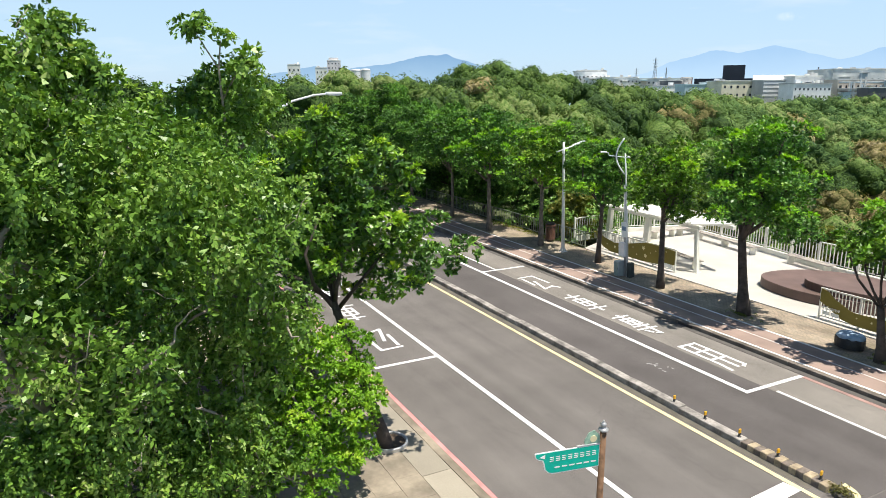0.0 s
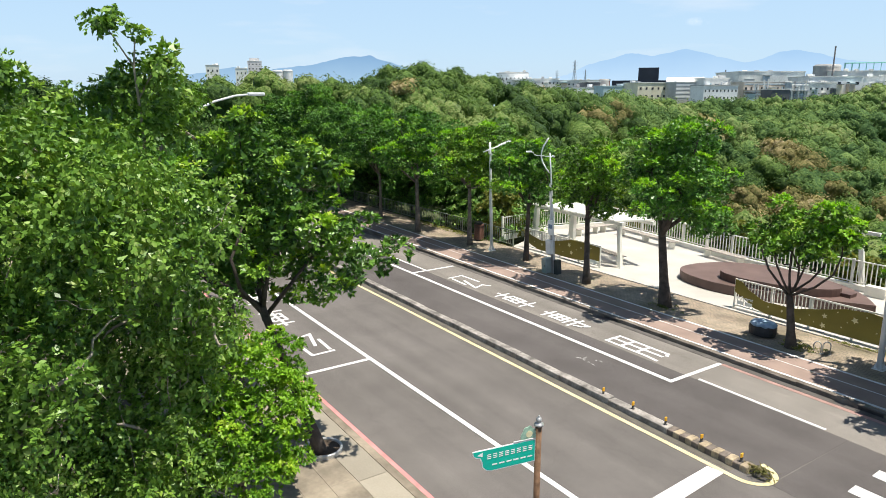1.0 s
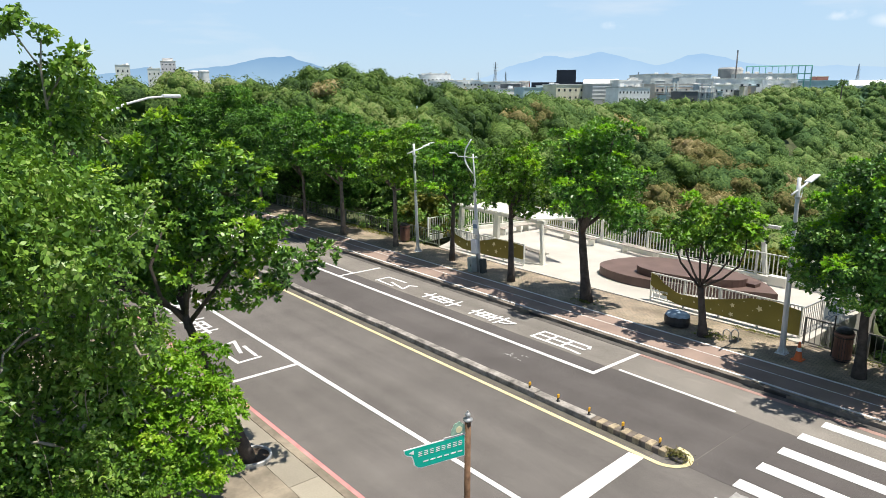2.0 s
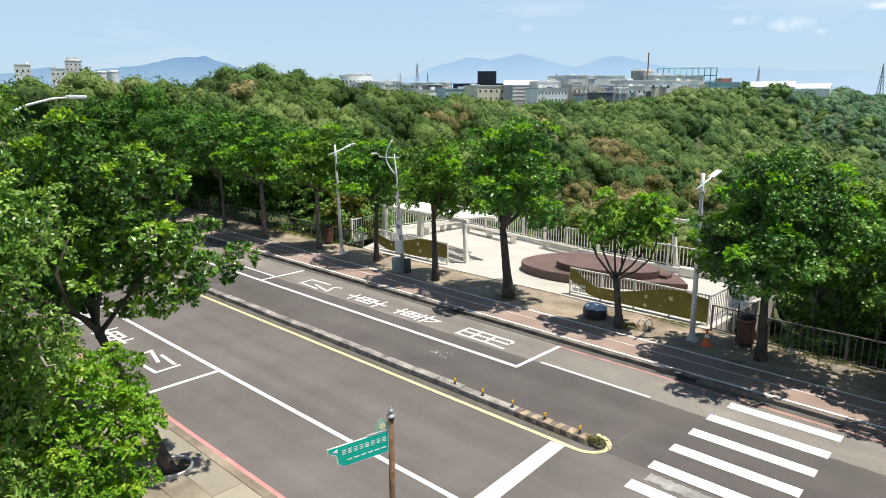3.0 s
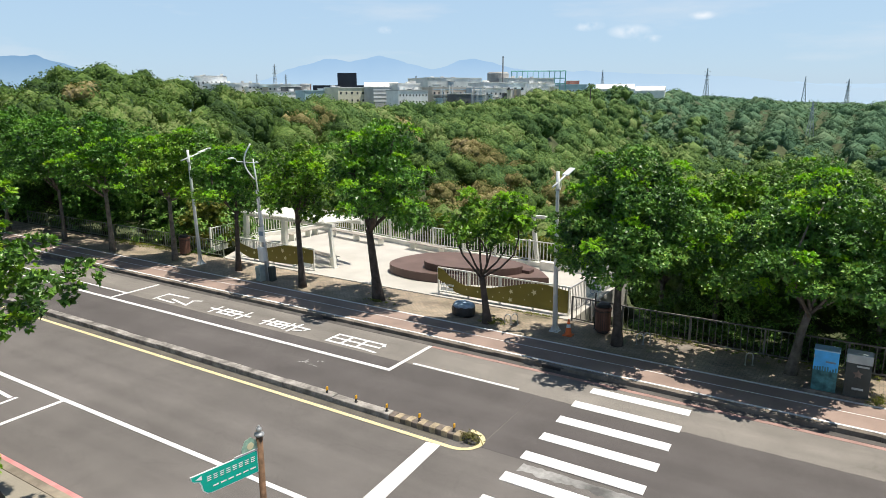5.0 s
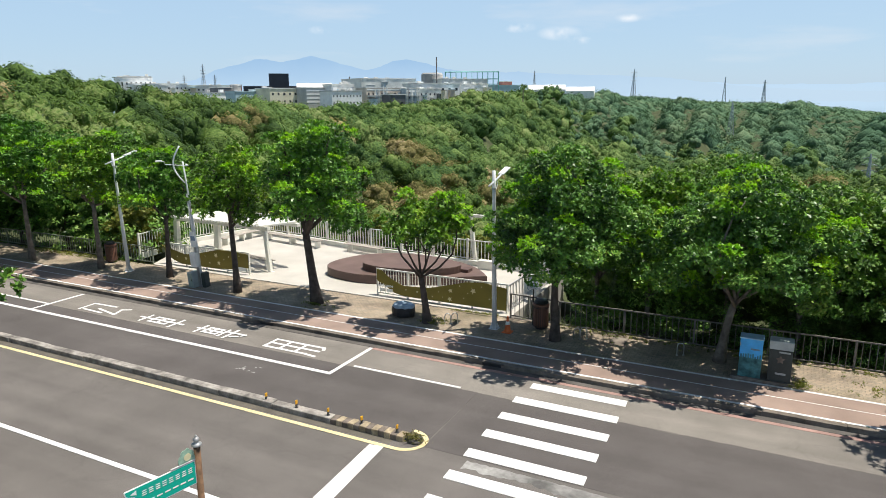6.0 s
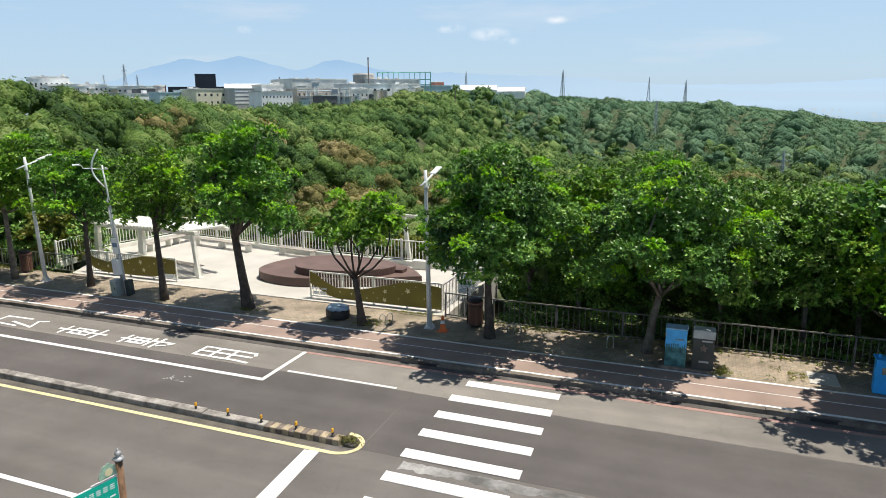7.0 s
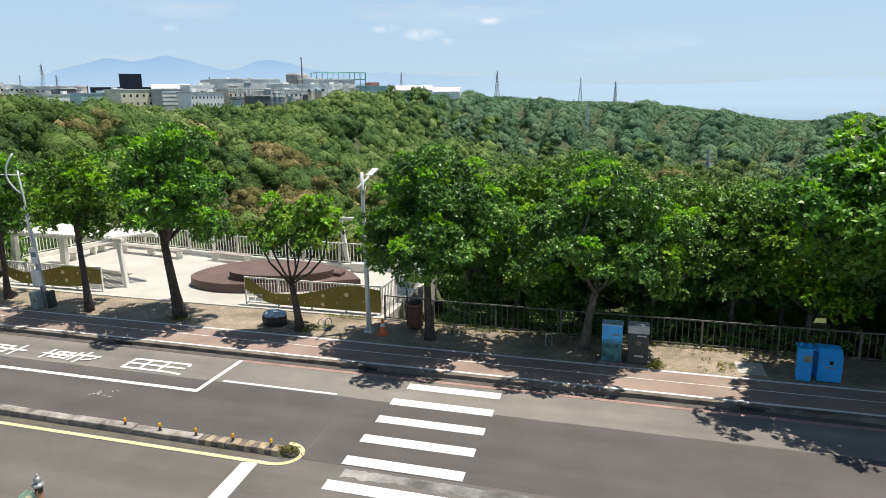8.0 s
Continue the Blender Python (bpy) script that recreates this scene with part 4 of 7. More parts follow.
def street_trees():
    rows = [(-59.0, 21.3, 1.8, 8.2, 3.0, 0.15, L_TEAL), (-52.6, 22.3, 2.4, 9.3, 3.0, 0.16, L_STREET), (-46.5, 21.4, 3.0, 7.4, 2.7, 0.13, L_TEAL), (-40.2, 21.5, 3.0, 7.1, 2.6, 0.12, L_STREET), (-35.1, 21.3, 3.1, 7.3, 2.5, 0.14, L_STREET), (-30.35, 21.8, 3.1, 6.7, 2.0, 0.13, L_STREET2),
            (-25.85, 22.1, 2.9, 6.2, 1.85, 0.12, L_STREET), (-21.1, 21.6, 2.9, 6.35, 1.9, 0.14, L_STREET2), (-16.95, 21.8, 2.8, 7.5, 2.45, 0.2, L_STREET)]
    leans = {6: (0.12, 0.0), 7: (-0.12, 0.0), 8: (-0.4, 0.0)}
    for k, (x, y, low, top, r, r0, mat) in enumerate(rows):
        tree("street_tree", x, y, 0.12, low + 0.35, r0, round_lobes(x, y, low, top, r, 18 + k), mat, "round-headed green street tree on the paved footway", 38 + k, M_BARK_DARK if k > 5 else M_BARK, young=L_YOUNG if k > 3 else L_TEALTIP, lean=leans.get(k, (0, 0)), core=0.74, leaf=0.125)
    # a smaller one, forked into many stems
    x, y = -11.65, 21.6
    tree("street_tree", x, y, 0.12, 1.95, 0.15, [(x, y, 4.0, 1.0, 0.8), (x - 1.0, y - .3, 3.8, .62, .8), (x + 1.0, y + .4, 3.9, .66, .8), (x - .3, y - 0.9, 3.7, .6, .8), (x + .3, y + .9, 3.8, .6, .8), (x + 0.75, y + 0.2, 4.7, .42, .9), (x - .55, y, 4.6, .5, .8), (x + .6, y - .7, 3.6, .5, .8)],
         L_STREET2, "small many-stemmed street tree with a sparse yellowish crown", 51, M_BARK_DARK, size=0.38, cover=2.0, branch=0.3, young=L_YOUNG, lean=(-0.22, 0))
    x, y = -6.75, 21.9
    tree("street_tree", x, y, 0.12, 2.3, 0.16, round_lobes(x + 0.2, y, 2.3, 6.85, 2.15, 31, 16, 0.6) + [(x - 1.7, y - .2, 3.0, .6, .8), (x - 1.4, y - .9, 4.2, .7, .8), (x - 1.1, y - 1.5, 3.2, .6, .8), (x + 2.3, y - .2, 4.6, .9, .8), (x + 1.9, y + .5, 3.2, .9, .8), (x + 0.3, y - 2.0, 3.2, .9, .7), (x + 1.4, y - 1.9, 3.8, .9, .7), (x + .6, y - 2.5, 4.2, .95, .7), (x + .7, y - 1.6, 5.2, .8, .8)], L_DEEP, "broad dense street tree beside the dark fence", 52, M_BARK_DARK, leaf=0.11, young=L_YOUNG, core=0.76)
    x, y = -1.4, 22.3
    tree("street_tree", x, y, 0.12, 2.2, 0.15, round_lobes(x + 0.5, y, 2.5, 6.0, 2.35, 33, 16, 0.6) + [(x - 2.1, y - .4, 3.9, .85, .8), (x - 1.6, y - 1.2, 3.0, .8, .8), (x + .3, y, 6.2, .55, 1.0), (x + 3.0, y, 4.3, .8, .8), (x - 1.5, y + .2, 4.2, .7, .8), (x - .1, y - 2.3, 4.0, .9, .7), (x + 1.3, y - 2.1, 3.6, .9, .7), (x + 2.0, y - 1.0, 5.2, .7, .8)], L_DEEP, "wide street tree leaning over the footway", 53, M_BARK, leaf=0.11, young=L_YOUNG, core=0.76, branch=0.34, lean=(0.35, 0))
    x, y = 8.25, 21.2
    tree("street_tree", x, y, 0.12, 3.0, 0.15, round_lobes(x, y, 2.8, 7.6, 3.3, 36, 20, 0.6) + [(x - 3.0, y - 1.6, 5.0, 0.9, .7), (x - 3.7, y - 1.9, 5.5, 0.8, .7), (x - 2.9, y - .6, 5.6, .8, .7), (x - 1.2, y - 3.0, 5.0, .9, .7), (x - 2.5, y, 6.1, .9, .8), (x - 2.3, y - .2, 4.6, .9, .8), (x - 2.0, y - 2.2, 5.2, 1.0, .7), (x - .3, y - 2.6, 4.8, 1.0, .7)], L_STREET, "large-leaved street tree shading the cycle track", 54, M_BARK, leaf=0.18, young=L_YOUNG, core=0.76)


street_trees()


def left_trees():
    dark = [(-13.80, 5.10, 5.69, 0.90), (-14.03, 5.87, 6.22, 0.61), (-13.72, 5.89, 6.88, 0.48), (-13.83, 6.54, 5.55, 0.47), (-14.10, 6.02, 5.02, 0.75), (-12.98, 6.33, 5.03, 0.53), (-12.65, 6.77, 5.24, 0.26),
            (-14.20, 6.63, 4.25, 0.52), (-13.02, 6.91, 4.70, 0.27), (-13.58, 5.64, 4.27, 0.55), (-14.86, 5.74, 4.34, 0.53), (-14.44, 4.40, 5.26, 0.86), (-15.09, 4.25, 6.32, 0.89), (-14.31, 4.81, 6.88, 0.73), (-14.70, 4.45, 7.47, 0.74), (-13.62, 5.20, 7.10, 0.53),
            (-14.89, 3.73, 7.00, 0.74), (-14.77, 5.41, 3.85, 0.29), (-14.53, 4.39, 4.46, 0.44), (-14.68, 5.04, 6.19, 0.75)]
    tree("broadleaf_tree", -14.0, 5.65, 0.1, 3.95, 0.125, [(x, y, z, r * 0.92, 0.82) for x, y, z, r in dark], L_DARK, "spreading dark glossy-leaved tree growing out of a ring planter", 61, M_BARK_DARK, size=0.34, leaf=0.12, lean=(-0.36, -1.04), young=L_TIP, core=0.76, young_share=0.7)
    for k, (x, y, top) in enumerate(((-17.7, 4.8, 7.0), (-27.5, 4.6, 6.9), (-33.5, 5.2, 7.3), (-40.0, 5.6, 7.6), (-48.0, 6.0, 7.9))):
        tree("broadleaf_tree", x, y, 0.1, 3.4 if k == 0 else 2.6, 0.21 if k == 0 else 0.16, round_lobes(x, y, 3.6 if k == 0 else 2.0, top, 2.2 if k == 0 else 3.0, 70 + k, 12), L_TEAL, "dark green street tree on the near footway", 80 + k, M_BARK_DARK, size=0.5, leaf=0.19, young=L_TEALTIP)
    # low bright tree growing out of a ring planter
    tree("young_tree", -12.7, 3.45, 0.1, 0.9, 0.09, [(-12.95, 3.65, 3.0, 0.98, 0.9), (-13.1, 4.3, 3.15, 0.66, 0.9), (-12.7, 3.95, 2.2, 0.95, 0.9), (-12.5, 2.85, 2.0, 1.1, 0.9), (-12.85, 4.4, 2.35, 0.66, 0.9), (-12.4, 3.5, 1.2, 1.0, 0.9), (-12.95, 2.8, 3.2, 0.9, 0.9), (-12.6, 4.1, 1.4, 0.66, .9)],
         L_BRIGHT, "young bright green tree leafing down to the footway", 91, M_BARK, size=0.26, leaf=0.085, lean=(0.1, -0.1), young=L_TIP, cover=2.0, core=0.8)
    # tall tree close by, in several loose masses
    near = NEAR_LOBES
    tall = tree("tall_tree", -11.8, -0.6, 0.1, 3.6, 0.28, [(x, y, z, r * 0.95, 0.95) for x, y, z, r in near], L_NEAR, "tall loose-crowned tree with drooping green leaves", 95, M_BARK_PALE, size=0.42, per=13, leaf=0.092, density=1.35, core=0.78, group="trees by the near footway", fine=(11, 0.34, 0.088), young=L_NEARTIP, tuft=9)
    bm = bmesh.new()
    tube(bm, [(-12.6, 2.2, 7.6), (-12.45, 2.15, 8.3), (-12.3, 2.1, 8.9), (-12.3, 2.16, 9.35)], [0.03, 0.024, 0.018, 0.01], 6)
    tube(bm, [(-12.3, 2.1, 8.9), (-12.3, 1.9, 9.25), (-12.3, 1.76, 9.5)], [0.014, 0.012, 0.007], 5)
    tube(bm, [(-12.42, 2.15, 8.4), (-12.32, 2.4, 8.85), (-12.3, 2.62, 9.1)], [0.018, 0.014, 0.008], 5)
    part("leader", bm, M_BARK_PALE, tall, smooth=True)
    bare_twigs(tall, near, 96)


def bare_twigs(root, lobes, seed):
    """Pale crooked branches that show among the leaves."""
    rng = np.random.default_rng(seed)
    for x, y, z, r in lobes:
        for _ in range(0 if r < 0.5 else (4 if z > 5 else 9)):
            bm = bmesh.new()
            d = rng.normal(size=3)
            d /= np.linalg.norm(d)
            p = Vector((x, y, z)) + Vector(d) * r * 0.6
            thick = rng.choice([0.012, 0.018, 0.034])
            pts, rad = [], []
            step = Vector(d * 0.6 + rng.normal(size=3) * 0.5)
            for k in range(6):
                pts.append(p.copy())
                rad.append(thick * (1 - k / 7))
                p = p + step.normalized() * r * 0.14 + Vector(rng.normal(size=3)) * 0.09
            tube(bm, pts, rad, 5)
            part("twig", bm, M_BARK_PALE, root, smooth=True)


NEAR_LOBES = [
    (-11.72, -0.62, 8.75, 0.72), (-12.30, -0.30, 9.32, 0.42), (-12.3, 0.02, 8.85, 0.40), (-12.3, 0.28, 8.7, 0.34), (-11.73, -0.39, 7.08, 1.52), (-12.19, 1.22, 7.40, 1.10),
    (-12.30, 1.76, 9.52, 0.20), (-12.30, 2.18, 9.40, 0.24), (-12.30, 2.62, 9.12, 0.32), (-12.35, 2.60, 8.62, 0.42), (-12.30, 2.40, 8.95, 0.2),
    (-11.17, 1.23, 6.24, 1.49), (-11.36, -0.05, 4.63, 1.87), (-12.44, 1.51, 3.08, 1.71),
    (-11.68, 2.28, 4.71, 0.96), (-11.89, -1.03, 2.89, 1.59), (-12.98, 2.58, 8.0, 0.72), (-11.17, -1.16, 5.75, 1.60),
    (-11.44, 2.61, 6.33, 0.81), (-11.94, 0.23, 1.99, 1.90), (-12.62, 1.75, 8.55, 0.40), (-11.63, -1.51, 7.48, 1.57),
    (-12.20, 2.75, 4.1, 0.75), (-12.30, 2.55, 3.3, 0.75), (-12.1, 2.0, 3.9, 0.7),
    (-11.28, -1.27, 2.60, 1.42), (-11.84, 1.61, 1.64, 1.50), (-12.80, 1.0, 8.25, 0.40),
]
left_trees()


# ---- woods ----
def woods():
    rng = np.random.default_rng(7)
    crowns = []
    r = 24.0
    while r < 1090:
        s = float(np.interp(r, [40, 70, 100, 150, 250, 450, 1000], [3.2, 4.4, 5.6, 6.8, 7.8, 9.0, 12.0]))
        n = int(math.radians(165) * r / s)
        az = np.radians(-42 + 165 * (np.arange(n) + rng.uniform(0.1, 0.9, n)) / n)
        rr = r + rng.uniform(-0.7, 0.7, n) * s
        x, y = -rr * np.sin(az), rr * np.cos(az)
        ok = (y > built_edge(x) + 5.0) | ((y < 2.5) & (x < -26)) | (x < -66)
        lim = np.interp(np.degrees(az), AZ, FAR_R) * 1.05
        ok &= rr < lim
        deg = np.degrees(az)
        ok &= (deg > -22) & (deg < 101) & ((rr < 450) | (deg > -20))
        for a, b, c in zip(x[ok], y[ok], rr[ok]):
            crowns.append((a, b, c, s))
        r += s * 0.86
    crowns = np.array(crowns)
    gz = ground_z(crowns[:, 0], crowns[:, 1])
    ico = {}
    for k in (1, 2):
        bm = bmesh.new()
        bmesh.ops.create_icosphere(bm, subdivisions=k, radius=1.0)
        ico[k - 1] = (np.array([v.co[:] for v in bm.verts]), np.array([[v.index for v in f.verts] for f in bm.faces]))
        bm.free()
    cards = {"near": [], "dry": [], "far": [], "hazy": []}
    hulls = {"near": [[], [], 0], "dry": [[], [], 0], "far": [[], [], 0], "hazy": [[], [], 0]}
    for (x, y, r, s), z in zip(crowns, gz):
        R = s * rng.choice([0.5, 0.62, 0.75, 0.9] if r < 130 else [0.55, 0.7, 0.85, 1.05]) * rng.uniform(0.85, 1.15)
        azd = math.degrees(math.atan2(-x, y))
        vary = 0.35 if r > 0.78 * float(np.interp(azd, AZ, FAR_R)) else 0.85
        top = z + 5.0 * (1 + vary * rng.uniform(-0.14, 0.18)) + vary * rng.uniform(-0.2, 0.3) * s
        if r < 45:
            top = min(top, 6.9)
        cz = top - R * 0.9
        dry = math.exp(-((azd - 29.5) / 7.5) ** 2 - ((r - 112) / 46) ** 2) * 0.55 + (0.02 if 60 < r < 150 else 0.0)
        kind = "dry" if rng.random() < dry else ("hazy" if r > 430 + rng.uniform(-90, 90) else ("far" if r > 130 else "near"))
        k = 10 if r < 110 else (9 if r < 200 else (6 if r < 450 else 4))
        d = rng.normal(size=(k, 3))
        d /= np.linalg.norm(d, axis=1, keepdims=True)
        d[:, 2] = np.abs(d[:, 2]) * 0.8 - 0.1
        lob = np.array([x, y, cz]) + d * R * 0.7 * np.array([1, 1, 0.95])
        lr = R * rng.uniform(0.26, 0.5, k)
        size = float(np.interp(r, [40, 100, 200, 450, 1000], [0.21, 0.31, 0.54, 1.05, 2.0]))
        per = int(float(np.interp(r, [40, 60, 120, 300, 900], [4.2, 4.6, 3.8, 2.3, 1.4])) * R * R / (size * size) / k) + 3
        q = rng.normal(size=(k, per, 3))
        q /= np.linalg.norm(q, axis=2, keepdims=True)
        q[..., 2] = np.where(q[..., 2] < -0.1, -q[..., 2], q[..., 2])
        c = lob[:, None] + q * (lr[:, None] * rng.uniform(0.84, 1.08, (k, per)))[..., None]
        nn = q * 1.5 + rng.normal(scale=0.35, size=q.shape) + np.array([0, 0, 0.25])
        cards[kind].append((c.reshape(-1, 3), nn.reshape(-1, 3), np.full(k * per, size) * rng.uniform(0.6, 1.35, k * per)))
        # the dense inside of each part of the crown
        iv, jf = ico[1] if r < 40 else ico[0]
        H = hulls[kind]
        for p, a in zip(lob if r < 450 else lob[:0], lr):
            H[0].append(iv * (a * 0.84) * rng.uniform(0.9, 1.08, (len(iv), 1)) + p)
            H[1].append(jf + H[2])
            H[2] += len(iv)
        H[0].append(iv * R * (0.72 if r < 450 else 0.82) + np.array([x, y, cz - 0.1 * R]))
        H[1].append(jf + H[2])
        H[2] += len(iv)
    for kind, mat, label, name in (("near", L_WOOD, "dense green broadleaf woods behind the road", "woods"), ("dry", L_DRY, "brown half-dry scrub on the slope", "scrub"), ("far", L_WOOD_FAR, "dark green wooded slope across the valley", "woods"), ("hazy", L_WOOD_HAZE, "distant wooded hillside, bluish with painted haze", "woods")):
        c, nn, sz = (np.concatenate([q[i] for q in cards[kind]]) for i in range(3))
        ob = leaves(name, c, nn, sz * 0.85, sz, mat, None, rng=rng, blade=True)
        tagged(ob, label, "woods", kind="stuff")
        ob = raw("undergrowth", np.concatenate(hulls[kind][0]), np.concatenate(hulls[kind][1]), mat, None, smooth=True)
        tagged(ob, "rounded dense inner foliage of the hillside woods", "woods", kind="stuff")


woods()

# ---- street things ----
def piece(name, me, parent, m, label=""):
    """One more object on a shared mesh."""
    ob = new(name, me)
    ob.parent = parent
    ob.matrix_parent_inverse = parent.matrix_basis.inverted()
    ob.matrix_basis = m
    if label:
        ob["label"] = label
    return ob


def mesh_of(bm, name, mat, smooth=False):
    me = bpy.data.meshes.new(name)
    bm.to_mesh(me)
    bm.free()
    if smooth:
        me.shade_smooth()
    me.materials.append(mat)
    return me


def median():
    root = empty("median", -30, 13.6, 0)
    rng = random.Random(4)
    blocks = [mesh_of(boxed(-0.996, 0.996, -0.14, 0.15, -0.05, 0.155 + 0.01 * k, bevel=0.03), "kerb_block", M_MEDIAN) for k in range(3)]
    x = -11.25
    while x > -92:
        piece("kerb_block", blocks[rng.randrange(3)], root, pose(x, 13.6 + rng.uniform(-0.012, 0.012), rng.uniform(-0.01, 0.006), rng.uniform(-1, 1), rng.uniform(-0.25, 0.25), rng.uniform(-0.3, 0.3)))
        x -= 2.0
    dark = mesh_of(boxed(-0.095, 0.095, -0.15, 0.15, -0.05, 0.16, bevel=0.03), "stripe_block", M_STRIPE_DARK)
    light = mesh_of(boxed(-0.095, 0.095, -0.15, 0.15, -0.05, 0.165, bevel=0.03), "stripe_block", M_STRIPE_YELLOW)
    for k in range(12):
        piece("stripe_block", light if k % 2 else dark, root, pose(-10.15 + k * 0.185, 13.6, rng.uniform(-0.01, 0.01), rng.uniform(-2, 2), rng.uniform(-2, 2), rng.uniform(-2, 2)))
    bm = bmesh.new()
    for k in range(14):
        a, r = rng.uniform(0, 6.28), rng.uniform(0, 0.2)
        geo = bmesh.ops.create_icosphere(bm, subdivisions=1, radius=rng.uniform(0.05, 0.1))
        for v in geo["verts"]:
            v.co = v.co * rng.uniform(0.8, 1.15) + Vector((-7.85 + r * math.cos(a) * 1.3, 13.6 + r * 0.7 * math.sin(a), 0.03))
    part("rubble", bm, M_KERB_DARK, root, "broken stones at the end of the median")
    rg = np.random.default_rng(3)
    c = np.array([-7.8, 13.6, 0.12]) + rg.normal(scale=(0.16, 0.09, 0.05), size=(260, 3))
    leaves("weeds", c, rg.normal(size=(260, 3)) + np.array([0, 0, 0.6]), rg.uniform(0.08, 0.16, 260), rg.uniform(0.02, 0.04, 260), L_DRY, root, "weeds growing at the median's end", rng=rg)
    tagged(root, "low median of weathered concrete blocks with striped end", "median", kind="structure")


M_STRIPE_YELLOW = material("worn_yellow_stripe", (0.37, 0.3, 0.2), 0.85, spread=0.35, scale=5, fine=22, bump=0.3)
M_STRIPE_DARK = material("worn_dark_stripe", (0.17, 0.14, 0.115), 0.85, spread=0.35, scale=5, fine=22, bump=0.3)
median()


def delineators():
    root = empty("delineator", -12.54, 13.6, 0.155)
    part("foot", turned([(0.05, 0.0), (0.05, 0.015), (0.02, 0.03), (0.02, 0.05)], 10), M_BLACKPL, None).parent = root
    bm = boxed(-0.018, 0.018, -0.03, 0.03, 0.04, 0.13, bevel=0.006)
    part("stalk", bm, M_BLACKPL, None).parent = root
    bm = boxed(-0.02, 0.02, -0.04, 0.04, 0.1, 0.21, bevel=0.015)
    part("reflector", bm, M_YELLOWPL, None).parent = root
    tagged(root, "small amber reflector post on the median", "road reflector", "median reflectors")
    for k in range(1, 5):
        copy_thing(root, pose(-12.54 + 1.07 * k, 13.6, 0.155, 0, 0, 6 * (k % 3) - 5))


delineators()


def lamp_post(x, y, tilt):
    root = empty("street_lamp", x, y, 0.126)
    bm = boxed(x - 0.17, x + 0.17, y - 0.17, y + 0.17, 0.10, 0.15, bevel=0.01)
    part("base_plate", bm, M_POLE, root)
    for sx in (-1, 1):
        for sy in (-1, 1):
            bm = bmesh.new()
            lathe(bm, [(0.018, 0.15), (0.018, 0.2), (0.01, 0.21)], 8, x + sx * 0.13, y + sy * 0.13)
            part("bolt", bm, M_GALV, root)
    bm = bmesh.new()
    for a in range(4):
        q = a * math.pi / 2 + math.pi / 4
        c, s = math.cos(q), math.sin(q)
        v = [bm.verts.new(p) for p in ((x + 0.08 * c - 0.006 * s, y + 0.08 * s + 0.006 * c, 0.15), (x + 0.2 * c - 0.006 * s, y + 0.2 * s + 0.006 * c, 0.15), (x + 0.075 * c - 0.006 * s, y + 0.075 * s + 0.006 * c, 0.42),
                                       (x + 0.08 * c + 0.006 * s, y + 0.08 * s - 0.006 * c, 0.15), (x + 0.2 * c + 0.006 * s, y + 0.2 * s - 0.006 * c, 0.15), (x + 0.075 * c + 0.006 * s, y + 0.075 * s - 0.006 * c, 0.42))]
        for f in ((0, 1, 2), (5, 4, 3), (1, 4, 5, 2), (0, 3, 4, 1)):
            bm.faces.new([v[i] for i in f])
    part("gusset", bm, M_POLE, root)
    part("pole", tubed([(x, y, 0.14), (x, y, 3.0), (x, y, 5.3), (x, y, 5.95)], [0.095, 0.078, 0.062, 0.06], 14), M_POLE, root, smooth=True)
    part("arm", tubed([(x, y - 0.45, 5.46), (x, y + 0.3, 5.64), (x, y + 0.75, 5.76)], [0.035, 0.035, 0.035], 8), M_POLE, root, smooth=True)
    ring = [(x, y + 0.1 + 0.2 * math.cos(a), 5.45 + 0.2 * math.sin(a)) for a in (k * math.pi / 9 for k in range(19))]
    part("bracket_ring", tubed(ring, 0.016, 6), M_POLE, root, smooth=True)
    bm = boxed(x - 0.11, x + 0.11, -0.36, 0.36, -0.035, 0.03, bevel=0.02)
    bmesh.ops.rotate(bm, verts=bm.verts, cent=(x, 0, 0), matrix=Matrix.Rotation(radians(14), 3, "X"))
    bmesh.ops.translate(bm, verts=bm.verts, vec=(0, y + 0.98, 5.84))
    head = part("lamp_head", bm, M_POLE, root, "flat pale LED lamp head")
    bm = boxed(x - 0.08, x + 0.08, -0.28, 0.28, -0.045, -0.034)
    bmesh.ops.rotate(bm, verts=bm.verts, cent=(x, 0, 0), matrix=Matrix.Rotation(radians(14), 3, "X"))
    bmesh.ops.translate(bm, verts=bm.verts, vec=(0, y + 0.98, 5.84))
    lens = part("lens", bm, M_SIGNWHITE, head)
    part("collar", tubed([(x, y, 5.28), (x, y, 5.36)], 0.085, 14), M_GALV, root)
    root.matrix_basis = root.matrix_basis @ Matrix.Rotation(radians(tilt), 4, Vector((0.73, -0.68, 0)))
    return tagged(root, "tall pale grey street lamp with a tilted flat head", "street lamp", "street lamps")


lamp_post(-28.57, 22.0, 1.7)
lamp_post(-9.09, 22.08, 0.9)


